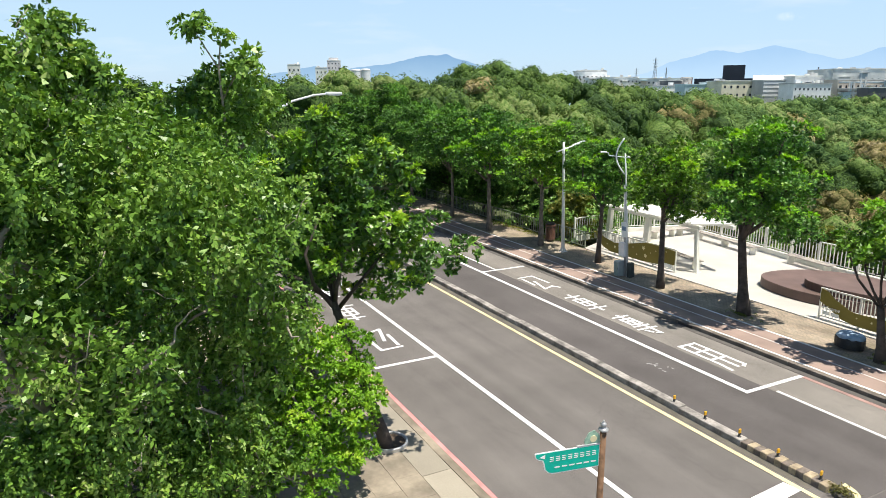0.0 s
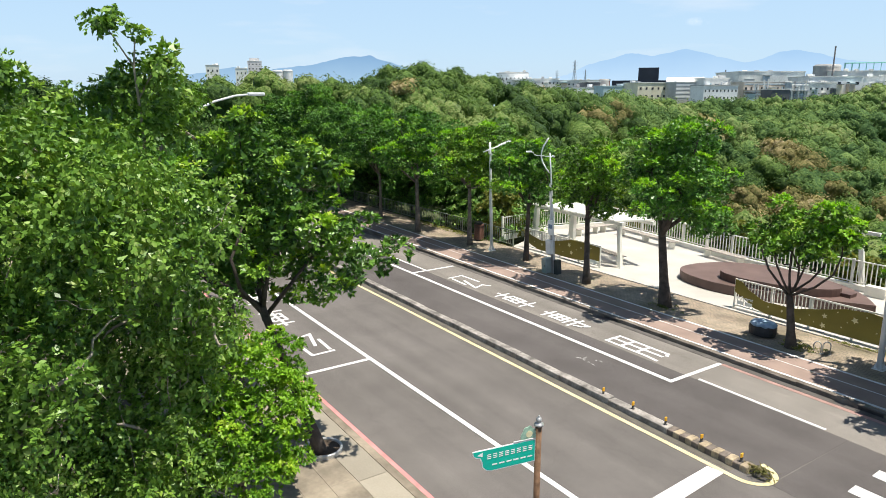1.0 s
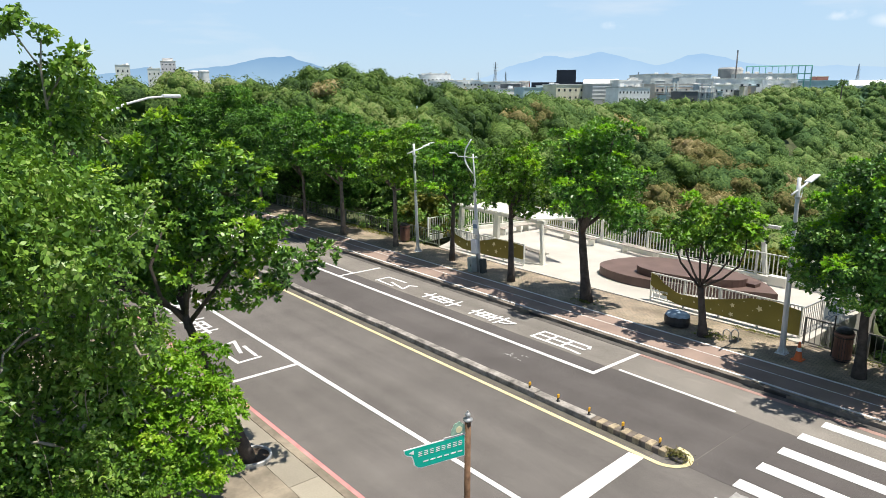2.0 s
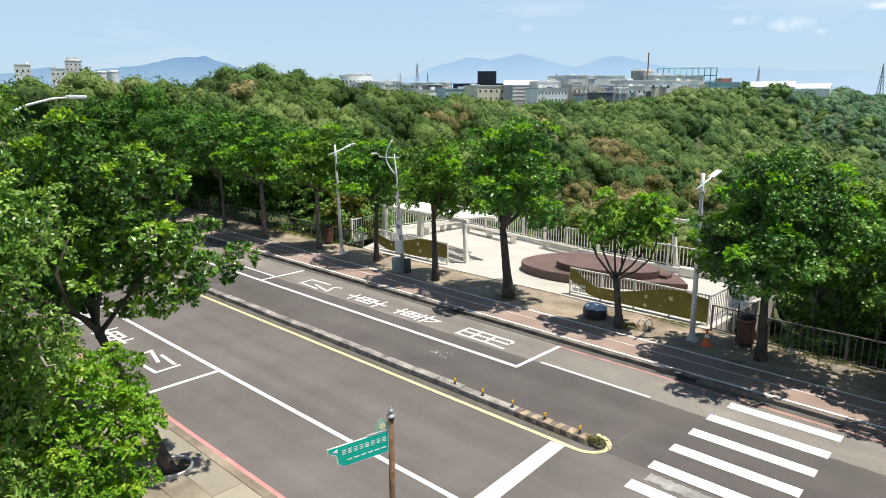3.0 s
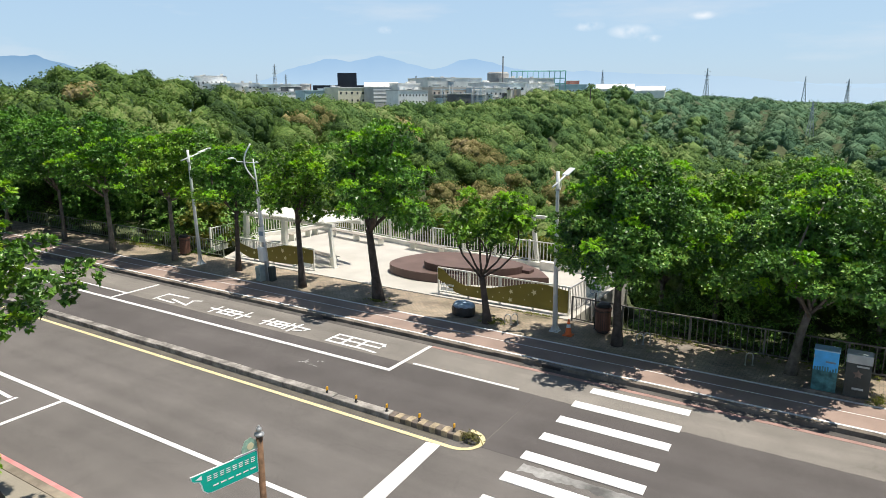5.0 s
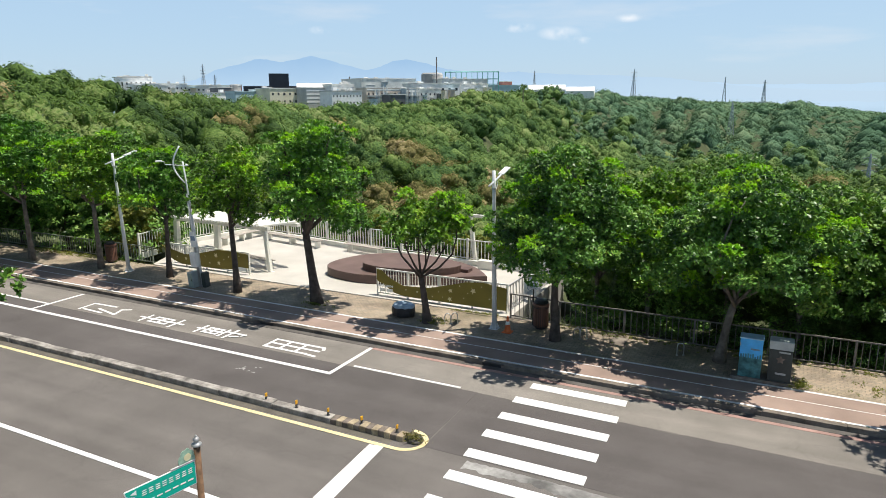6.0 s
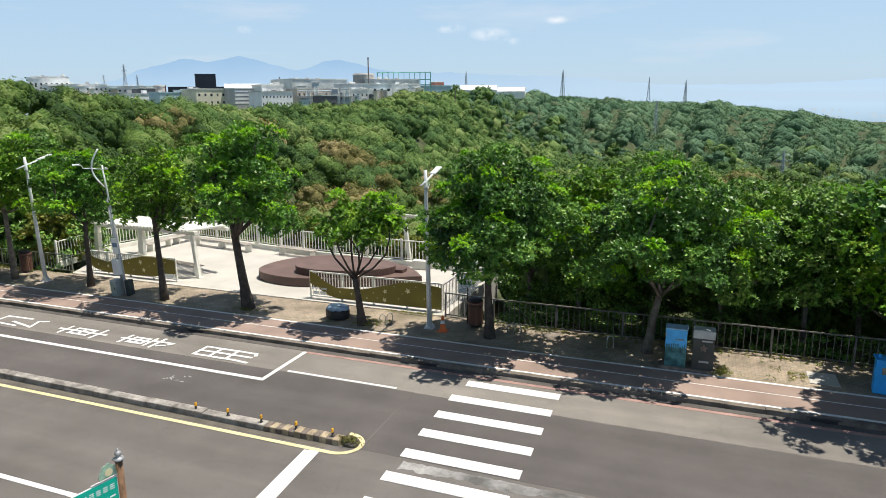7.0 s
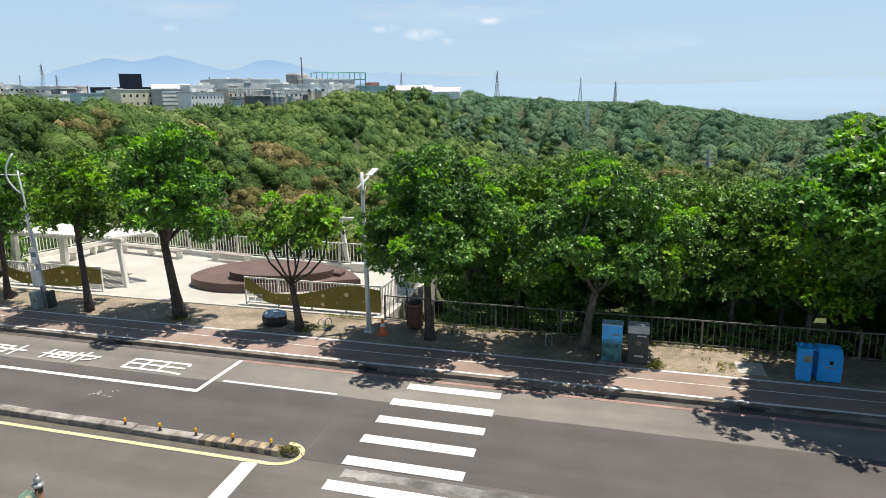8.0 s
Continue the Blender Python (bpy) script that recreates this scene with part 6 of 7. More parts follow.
# ---- terrace ----
def terrace():
    pts = [(-30.4, 24.2), (-30.9, 28.5), (-30.0, 32.2), (-25.0, 31.6), (-20.0, 30.75), (-14.0, 30.4), (-9.15, 30.3)]
    for a, b in zip(pts, pts[1:]):
        d = Vector((b[0] - a[0], b[1] - a[1], 0))
        bm = boxed(0, d.length + 0.06, -0.12, 0.12, 0.1, 0.4, bevel=0.02)
        bmesh.ops.transform(bm, verts=bm.verts, matrix=pose(a[0], a[1], 0, 0, 0, math.degrees(math.atan2(d.y, d.x))))
        tagged(part("terrace_kerb", bm, M_CREAM), "low cream painted kerb under the terrace railing", "kerb", kind="structure")
        railing("terrace_railing", a, b, 0.4, 1.05, M_CREAM, "cream painted steel railing round the terrace", 0.19, 2.0, 0.1, 0.035, 0.1, post_h=0.06, top_w=0.07)
    railing("terrace_railing", (-9.3, 23.9), (-9.15, 30.3), 0.16, 1.1, M_GALV, "grey steel railing along the terrace steps", 0.16, 1.6, 0.05, 0.02, 0.1)
    # open steps beside the terrace
    root = empty("steps", -8.3, 23.7, -0.4)
    for k in range(6):
        part("step", boxed(-8.98, -7.2, 23.6 + 0.3 * k, 23.9 + 0.3 * k, -1.6, 0.02 - 0.16 * k, bevel=0.01), M_KERB, root)
    tagged(root, "concrete steps descending beside the terrace", "steps")


terrace()


def wave_panel(x0, x1, y, z0, h, tops, lows, seed, label, stars):
    root = empty("wave_panel", x0, y, z0)
    n = 40

    def curve(tab, u):
        return float(np.interp(u, [p[0] for p in tab], [p[1] for p in tab]))

    bm = bmesh.new()
    front, back = [], []
    for k in range(n + 1):
        u = k / n
        s = 0.5 - 0.5 * math.cos(math.pi * u)
        lo, hi = curve(lows, u) * h, max(curve(tops, u), curve(lows, u) + 0.02) * h
        x = x0 + (x1 - x0) * u
        front.append((bm.verts.new((x, y - 0.055, z0 + lo)), bm.verts.new((x, y - 0.055, z0 + hi))))
        back.append((bm.verts.new((x, y - 0.035, z0 + lo)), bm.verts.new((x, y - 0.035, z0 + hi))))
    for k in range(n):
        (a, b), (c, d) = front[k], front[k + 1]
        (e, f), (g, i) = back[k], back[k + 1]
        bm.faces.new((a, c, d, b))
        bm.faces.new((e, f, i, g))
        bm.faces.new((b, d, i, f))
        bm.faces.new((a, e, g, c))
    bm.faces.new((front[0][0], front[0][1], back[0][1], back[0][0]))
    bm.faces.new((front[n][1], front[n][0], back[n][0], back[n][1]))
    board = part("board", bm, M_OLIVE, root, "olive green wavy board")
    rng = random.Random(seed)
    for u, v, r in stars:
        bm = bmesh.new()
        ring = []
        a0 = rng.uniform(0, 1)
        for k in range(10):
            a = a0 + k * math.pi / 5
            q = r if k % 2 == 0 else r * 0.48
            ring.append((x0 + (x1 - x0) * u + q * math.cos(a), z0 + h * v + q * math.sin(a)))
        fr = [bm.verts.new((p, y - 0.066, w)) for p, w in ring]
        bk = [bm.verts.new((p, y - 0.055, w)) for p, w in ring]
        bm.faces.new(fr)
        for k in range(10):
            bm.faces.new((fr[k], bk[k], bk[(k + 1) % 10], fr[(k + 1) % 10]))
        part("star", bm, M_STAR, board)
    bar = mesh_of(boxed(-0.014, 0.014, -0.014, 0.014, 0.05, h - 0.03), "baluster", M_CREAM)
    post = mesh_of(boxed(-0.035, 0.035, -0.035, 0.035, -0.04, h, bevel=0.005), "post", M_CREAM)
    m = int((x1 - x0) / 0.13)
    for k in range(m + 1):
        x = x0 + (x1 - x0) * k / m
        piece("baluster", bar, root, pose(x, y, z0))
    for k in range(5):
        piece("post", post, root, pose(x0 + (x1 - x0) * k / 4, y, z0))
    part("top_rail", boxed(x0 - 0.04, x1 + 0.04, y - 0.03, y + 0.03, z0 + h - 0.04, z0 + h + 0.02, bevel=0.008), M_CREAM, root)
    part("bottom_rail", boxed(x0 - 0.04, x1 + 0.04, y - 0.03, y + 0.03, z0 + 0.04, z0 + 0.09, bevel=0.008), M_CREAM, root)
    tagged(root, label, "railing panel", "star panels")
    return root


root = wave_panel(-15.25, -9.3, 23.86, 0.2, 1.12, [(0, 1.0), (0.05, 0.93), (0.1, 0.72), (0.21, 0.46), (0.41, 0.5), (0.58, 0.72), (0.7, 0.9), (0.84, 0.97), (1, 0.86)], [(0, 0.55), (0.06, 0.4), (0.14, 0.14), (0.22, 0.06), (1, 0.06)], 5,
                  "cream railing with an olive wave board and pale stars", [(0.59, 0.52, 0.1), (0.585, 0.2, 0.11), (0.76, 0.62, 0.13), (0.33, 0.3, 0.05), (0.4, 0.36, 0.04), (0.24, 0.32, 0.035), (0.66, 0.74, 0.03), (0.88, 0.4, 0.035), (0.69, 0.3, 0.03), (0.5, 0.42, 0.03), (0.45, 0.2, 0.035), (0.82, 0.8, 0.03), (0.93, 0.62, 0.035), (0.53, 0.24, 0.025), (0.72, 0.5, 0.025)])
word = bpy.data.curves.new("lettering", "FONT")
word.body, word.size, word.extrude = "welcome", 0.2, 0.008
word_ob = new("lettering", word)
word_mesh = bpy.data.meshes.new_from_object(word_ob)
bpy.data.objects.remove(word_ob)
bpy.data.curves.remove(word)
word_mesh.transform(pose(-15.17, 23.79, 0.57, 90, 0, 0))
link("lettering", word_mesh, M_SIGNWHITE, root, "white raised lettering")
for k, (u, v, w, hh) in enumerate(((0.02, 0.14, 0.26, 0.14), (0.075, 0.14, 0.3, 0.14))):
    part("lettering_bar", boxed(-15.22 + u * 5.95, -15.22 + u * 5.95 + w, 23.79, 23.80, 0.2 + v * 1.12, 0.2 + v * 1.12 + hh), M_SIGNWHITE, root, "white raised lettering")
root = wave_panel(-28.1, -22.55, 23.95, 0.2, 1.05, [(0, 0.95), (0.1, 0.7), (0.25, 0.55), (0.45, 0.72), (0.65, 0.97), (0.85, 0.98), (1, 0.93)], [(0, 0.5), (0.1, 0.2), (0.2, 0.06), (0.6, 0.06), (0.8, 0.12), (1, 0.3)], 8,
                  "cream railing with an olive wave board and cut-out stars", [(0.26, 0.36, 0.09), (0.63, 0.7, 0.13), (0.66, 0.35, 0.12), (0.4, 0.4, 0.05), (0.5, 0.6, 0.04), (0.78, 0.7, 0.05), (0.9, 0.8, 0.04), (0.88, 0.5, 0.04), (0.55, 0.3, 0.04), (0.15, 0.4, 0.04), (0.46, 0.75, 0.03), (0.72, 0.55, 0.03)])
part("lettering_bar", boxed(-23.4, -22.7, 23.88, 23.89, 0.32, 0.5), M_SIGNWHITE, root, "white raised lettering")


def podium():
    root = empty("podium", -15.5, 27.0, 0.16)
    low = [(-19.55, 26.4), (-19.2, 25.65), (-18.3, 25.2), (-17.1, 25.05), (-15.8, 25.3), (-14.3, 25.9), (-13.0, 26.5), (-11.75, 27.2), (-11.7, 27.4), (-12.7, 28.5), (-14.2, 29.3), (-16.2, 29.7), (-17.8, 29.45), (-18.9, 28.6), (-19.45, 27.5)]

    def rounded(pts, n=4):
        out = []
        m = len(pts)
        for i in range(m):
            p0, p1, p2, p3 = (Vector(pts[(i + j - 1) % m]) for j in range(4))
            for k in range(n):
                t = k / n
                q = 0.5 * ((2 * p1) + (p2 - p0) * t + (2 * p0 - 5 * p1 + 4 * p2 - p3) * t * t + (3 * p1 - p0 - 3 * p2 + p3) * t ** 3)
                out.append((q.x, q.y))
        return out

    o = rounded(low)
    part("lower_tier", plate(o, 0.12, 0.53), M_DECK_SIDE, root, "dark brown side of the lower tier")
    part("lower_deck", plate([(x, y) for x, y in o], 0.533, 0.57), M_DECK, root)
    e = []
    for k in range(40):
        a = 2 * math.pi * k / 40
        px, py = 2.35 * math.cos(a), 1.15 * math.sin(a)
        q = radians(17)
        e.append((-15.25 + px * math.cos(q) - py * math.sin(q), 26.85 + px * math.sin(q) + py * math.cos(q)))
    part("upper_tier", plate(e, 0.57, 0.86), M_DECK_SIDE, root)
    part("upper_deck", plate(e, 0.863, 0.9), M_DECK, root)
    part("step_block", boxed(-13.0, -12.6, 27.4, 27.9, 0.57, 0.72, bevel=0.01), M_DECK_SIDE, root)
    tagged(root, "two-tiered oval brown stage on the terrace", "podium")


podium()


def pergola():
    """A slatted canopy on leaning posts, narrowing towards the terrace's open side."""
    root = empty("pergola", -26.0, 26.2, 0.16)
    front = [Vector((-29.75, 26.25)), Vector((-22.25, 24.85))]
    rear = [Vector((-28.95, 28.15)), Vector((-21.55, 26.25))]

    def along(line, u):
        p = line[0].lerp(line[1], u)
        return p.x, p.y, 1.92 + 0.3 * u

    for line, u, lean, thick in ((front, 0.0, 0.1, 0.15), (front, 0.5, 0.12, 0.13), (front, 1.0, -0.2, 0.1), (rear, 0.02, 0.05, 0.09)):
        x, y, z = along(line, u)
        bm = bmesh.new()
        b = [bm.verts.new((x - lean + sx * thick, y + sy * thick, 0.14)) for sx, sy in ((-1, -1), (1, -1), (1, 1), (-1, 1))]
        t = [bm.verts.new((x + sx * thick * 0.85, y + sy * thick * 0.85, z)) for sx, sy in ((-1, -1), (1, -1), (1, 1), (-1, 1))]
        bm.faces.new(t)
        bm.faces.new(b[::-1])
        for k in range(4):
            bm.faces.new((b[k], b[(k + 1) % 4], t[(k + 1) % 4], t[k]))
        bmesh.ops.bevel(bm, geom=list(bm.edges), offset=0.015, segments=1, affect="EDGES")
        part("post", bm, M_CREAM, root)
        part("foot_plate", boxed(x - lean - thick - 0.06, x - lean + thick + 0.06, y - thick - 0.06, y + thick + 0.06, 0.155, 0.185, bevel=0.008), M_CREAM, root)
    for line in (front, rear):
        (xa, ya, za), (xb, yb, zb) = along(line, -0.015), along(line, 1.04)
        d = Vector((xb - xa, yb - ya, zb - za))
        bm = boxed(0, d.length, -0.09, 0.09, 0.0, 0.17, bevel=0.015)
        bmesh.ops.transform(bm, verts=bm.verts, matrix=pose(xa, ya, za, 0, -math.degrees(math.atan2(d.z, d.xy.length)), math.degrees(math.atan2(d.y, d.x))))
        part("beam", bm, M_CREAM, root)
    for k in range(30):
        u = k / 29
        (xa, ya, za), (xb, yb, zb) = along(front, u), along(rear, u)
        d = Vector((xb - xa, yb - ya, 0))
        bm = boxed(-0.28, d.length + 0.22, -0.075, 0.075, 0.0, 0.09, bevel=0.01)
        bmesh.ops.transform(bm, verts=bm.verts, matrix=pose(xa, ya, za + 0.17, 0, 0, math.degrees(math.atan2(d.y, d.x))))
        part("slat", bm, M_CREAM, root)
    tagged(root, "cream painted pergola canopy of close-set slats on leaning posts", "pergola")
    block = part("seat_block", boxed(-13.15, -12.35, 29.75, 30.1, 0.15, 0.6, bevel=0.02), M_CREAM)
    tagged(block, "cream concrete seat block beside the terrace railing", "seat block")
    for x, y, h, dx, beam, label in ((-13.7, 30.75, 2.55, -0.3, 0.75, "leaning cream column with a short top beam"),):
        root = empty("terrace_column", x, y, 0.16)
        bm = bmesh.new()
        b = [bm.verts.new((x + sx * 0.09, y + sy * 0.09, 0.14)) for sx, sy in ((-1, -1), (1, -1), (1, 1), (-1, 1))]
        t = [bm.verts.new((x + dx + sx * 0.09, y + sy * 0.09, h)) for sx, sy in ((-1, -1), (1, -1), (1, 1), (-1, 1))]
        bm.faces.new(t)
        for k in range(4):
            bm.faces.new((b[k], b[(k + 1) % 4], t[(k + 1) % 4], t[k]))
        part("shaft", bm, M_CREAM, root)
        part("foot", boxed(x - 0.16, x + 0.16, y - 0.16, y + 0.16, 0.15, 0.19, bevel=0.008), M_CREAM, root)
        if beam:
            part("beam", boxed(x + dx - 0.1, x + dx + beam, y - 0.08, y + 0.08, h, h + 0.14, bevel=0.01), M_CREAM, root)
        tagged(root, label, "column")


pergola()


def bench(x, y, rz, length=1.6):
    root = empty("bench", x, y, 0.16, rz)
    for k in range(4):
        part("seat_slat", boxed(-length / 2, length / 2, -0.2 + 0.11 * k, -0.11 + 0.11 * k, 0.4, 0.44, bevel=0.008), M_BENCH, None).parent = root
    for s in (-1, 1):
        part("leg_frame", boxed(s * length * 0.4 - 0.04, s * length * 0.4 + 0.04, -0.2, 0.22, 0.0, 0.4, bevel=0.01), M_CREAM, None).parent = root
    tagged(root, "pale slatted bench on the terrace", "bench", "terrace benches")
    return root


M_BENCH = material("weathered_bench", (0.4, 0.36, 0.31), 0.8, spread=0.2, scale=4, fine=30, bump=0.1)
b0 = bench(-23.6, 25.55, -10, 2.6)
for x, y, rz in ((-28.6, 29.6, 92), (-28.5, 31.0, 85), (-26.3, 30.7, -8), (-24.3, 30.4, -8), (-20.1, 30.2, -8)):
    copy_thing(b0, pose(x, y, 0.16, 0, 0, rz))


def notice_board():
    root = empty("notice_sign", -8.4, 24.0, 0.0)
    part("post", tubed([(-8.4, 24.03, -0.4), (-8.4, 24.03, 1.4)], 0.03, 8), M_GALV, root)
    b = part("board", boxed(-8.65, -8.15, 23.98, 24.0, 0.98, 1.5, bevel=0.006), M_SIGNWHITE, root, "white notice board")
    ring = [(-8.4 + 0.1 * math.cos(a), 23.976, 1.27 + 0.1 * math.sin(a)) for a in (k * math.pi / 10 for k in range(21))]
    part("pictogram", tubed(ring, 0.016, 6), M_BLUEGREY, b)
    for k in range(3):
        part("letter_bar", boxed(-8.6, -8.2 - 0.05 * k, 23.974, 23.979, 1.12 - 0.045 * k, 1.14 - 0.045 * k), M_BLUEGREY, b)
    tagged(root, "white notice sign on a thin post by the steps", "notice sign")


notice_board()


# ---- wood edge trees ----
def edge_trees():
    rng = random.Random(12)
    right = [(-4.3, 25.6, 5.9, 2.0), (0.9, 25.4, 5.6, 2.1), (3.8, 26.4, 5.3, 2.2), (6.2, 25.4, 5.6, 2.2), (9.2, 25.6, 6.2, 2.4), (-1.6, 27.0, 6.3, 2.3), (12.4, 25.8, 6.4, 2.5), (2.2, 28.8, 5.0, 2.4), (6.0, 29.0, 5.0, 2.4), (-6.6, 27.2, 5.4, 2.0), (16, 25.5, 6.5, 2.6)]
    for k, (x, y, top, r) in enumerate(right):
        y += 0.15
        low = 0.5
        lobes = round_lobes(x, y, low, top, r, 200 + k, 14, 0.5) + [(x + rng.uniform(-1.2, 1.2), y - r * 0.35, 2.6 + rng.uniform(0, 1), r * 0.4, 0.9) for _ in range(2)]
        tree("woodland_tree", x, y, -1.6, 1.2, 0.12, lobes, L_EDGE if k % 3 else L_STREET2, "leafy woodland tree crowding the dark fence", 220 + k, M_BARK, size=0.44, leaf=0.13, group="woodland edge", young=L_YOUNG if k % 2 else L_TEALTIP, cover=1.1)
    left = [(-31.8, 25.2, 3.0, 1.3, L_SHRUB), (-34.8, 25.8, 4.2, 1.7, L_EDGE), (-38.4, 25.6, 6.5, 2.3, L_TEAL), (-42.6, 25.4, 7.4, 2.5, L_TEAL), (-47, 25.0, 7.6, 2.6, L_TEAL), (-52, 24.6, 7.8, 2.7, L_TEAL), (-33.2, 28.0, 5.2, 2.2, L_EDGE), (-37, 28.6, 6.8, 2.5, L_EDGE), (-57.5, 22.0, 7.8, 2.8, L_TEAL)]
    for k, (x, y, top, r, mat) in enumerate(left):
        lobes = round_lobes(x, y, -0.3, top, r, 300 + k, 15, 0.5)
        tree("woodland_tree", x, y, -0.6, 1.4, 0.12, lobes, mat, "dense woodland tree behind the grey-green fence" if mat is not L_SHRUB else "yellow-green shrub beside the terrace", 320 + k, M_BARK_DARK, size=0.5, leaf=0.22, group="woodland edge")
    # low growth at the foot of the fence
    rg = np.random.default_rng(17)
    n = 300
    cl = np.stack([rg.uniform(-7, 20, n), rg.uniform(24.2, 25.8, n), rg.uniform(-0.8, 0.5, n), rg.uniform(0.2, 0.42, n)], 1)
    cl = np.concatenate([cl, np.stack([rg.uniform(-7.2, 1.5, 160), rg.uniform(24.9, 26.6, 160), rg.uniform(-0.6, 1.3, 160), rg.uniform(0.3, 0.5, 160)], 1)])
    c, nn = clump_leaves(rg, cl, 80, 0.4)
    ln = rg.uniform(0.06, 0.13, len(c))
    tagged(leaves("undergrowth", c, nn, ln, ln * 0.5, L_EDGE, None, rng=rg), "tangled low growth behind the dark fence", "undergrowth", kind="stuff")
    n = 520
    cl = np.stack([rg.uniform(-66, -30, n), rg.uniform(23.6, 27.5, n), rg.uniform(-0.2, 1.9, n), rg.uniform(0.35, 0.7, n)], 1)
    c, nn = clump_leaves(rg, cl, 40, 0.4)
    ln = rg.uniform(0.15, 0.28, len(c))
    tagged(leaves("undergrowth", c, nn, ln, ln * 0.5, L_EDGE, None, rng=rg), "shaded low growth behind the grey-green fence", "undergrowth", kind="stuff")
    # slope planting below the terrace
    for k in range(9):
        x = -29 + k * 2.5
        y = 33.4 + 0.8 * (k % 2) - 0.06 * (x + 29)
        tree("slope_shrub", x, y, -1.5, 0.0, 0.07, round_lobes(x, y, -1.2, 1.0 + 0.5 * rng.random(), 1.5, 400 + k, 8, 0.5), L_SHRUB if k % 3 == 0 else L_EDGE, "low yellowish shrub on the slope below the terrace", 420 + k, M_BARK, size=0.42, leaf=0.18, group="slope shrubs")


L_EDGE = leaf_material("leaf_edge", (0.03, 0.076, 0.02), (0.18, 0.35, 0.056), 0.46, 0.14, 0.7, (0.37, 0.48, 0.13), 0.38)
L_SHRUB = leaf_material("leaf_shrub", (0.07, 0.1, 0.018), (0.22, 0.24, 0.05), 0.5, 0.3, 0.7, (0.33, 0.27, 0.09))
edge_trees()


def palm(x, y, z0, z1, reach):
    """A lone palm: ringed trunk and a head of arching fronds."""
    rng = np.random.default_rng(17)
    root = empty("palm_tree", x, y, z0)
    bm = bmesh.new()
    tube(bm, [(x, y, z0), (x + 0.15, y, z0 + (z1 - z0) * 0.5), (x + 0.1, y, z1)], [0.3, 0.24, 0.2], 8)
    part("trunk", bm, M_BARK_DARK, root, smooth=True)
    for k in range(18):
        a, lift = k * 2.4, rng.uniform(0.1, 1.1)
        out = Vector((math.cos(a), math.sin(a), 0))
        side = Vector((-math.sin(a), math.cos(a), 0))
        bm = bmesh.new()
        last = None
        for j in range(7):
            t = j / 6
            c = Vector((x + 0.1, y, z1)) + out * reach * t + Vector((0, 0, reach * (lift * t - 1.15 * t * t)))
            wide = 0.34 * math.sin(math.pi * (0.12 + 0.86 * t))
            ring = [bm.verts.new(c + side * wide - Vector((0, 0, wide * 0.6))), bm.verts.new(c), bm.verts.new(c - side * wide - Vector((0, 0, wide * 0.6)))]
            if last:
                bm.faces.new((last[0], last[1], ring[1], ring[0]))
                bm.faces.new((last[1], last[2], ring[2], ring[1]))
            last = ring
        part("frond", bm, L_DARK, root, smooth=True)
    return tagged(root, "lone dark palm standing above the woods by the sheds", "palm tree")


palm(-137.0, 376.0, 3.0, 13.8, 2.9)


# ---- far buildings ----
FAR_MATS = {"black": (0.036, 0.044, 0.062), "greygreen": (0.7, 0.72, 0.68), "pale": (0.84, 0.85, 0.83), "cream": (0.75, 0.71, 0.54), "vault": (0.74, 0.75, 0.75), "stripe": (0.48, 0.49, 0.49), "white": (0.88, 0.89, 0.88), "maze": (0.62, 0.55, 0.47),
            "dark": (0.12, 0.13, 0.14), "pipes": (0.45, 0.54, 0.6), "tank": (0.4, 0.39, 0.37), "concrete": (0.74, 0.74, 0.7), "blueroof": (0.45, 0.6, 0.64), "red": (0.4, 0.16, 0.12), "tower": (0.62, 0.6, 0.6), "silo": (0.68, 0.7, 0.7)}
FAR_MATS = {k: material("far_" + k, v, 0.8, spread=0.12, scale=0.25, fine=2.0, bump=0.0) for k, v in FAR_MATS.items()}
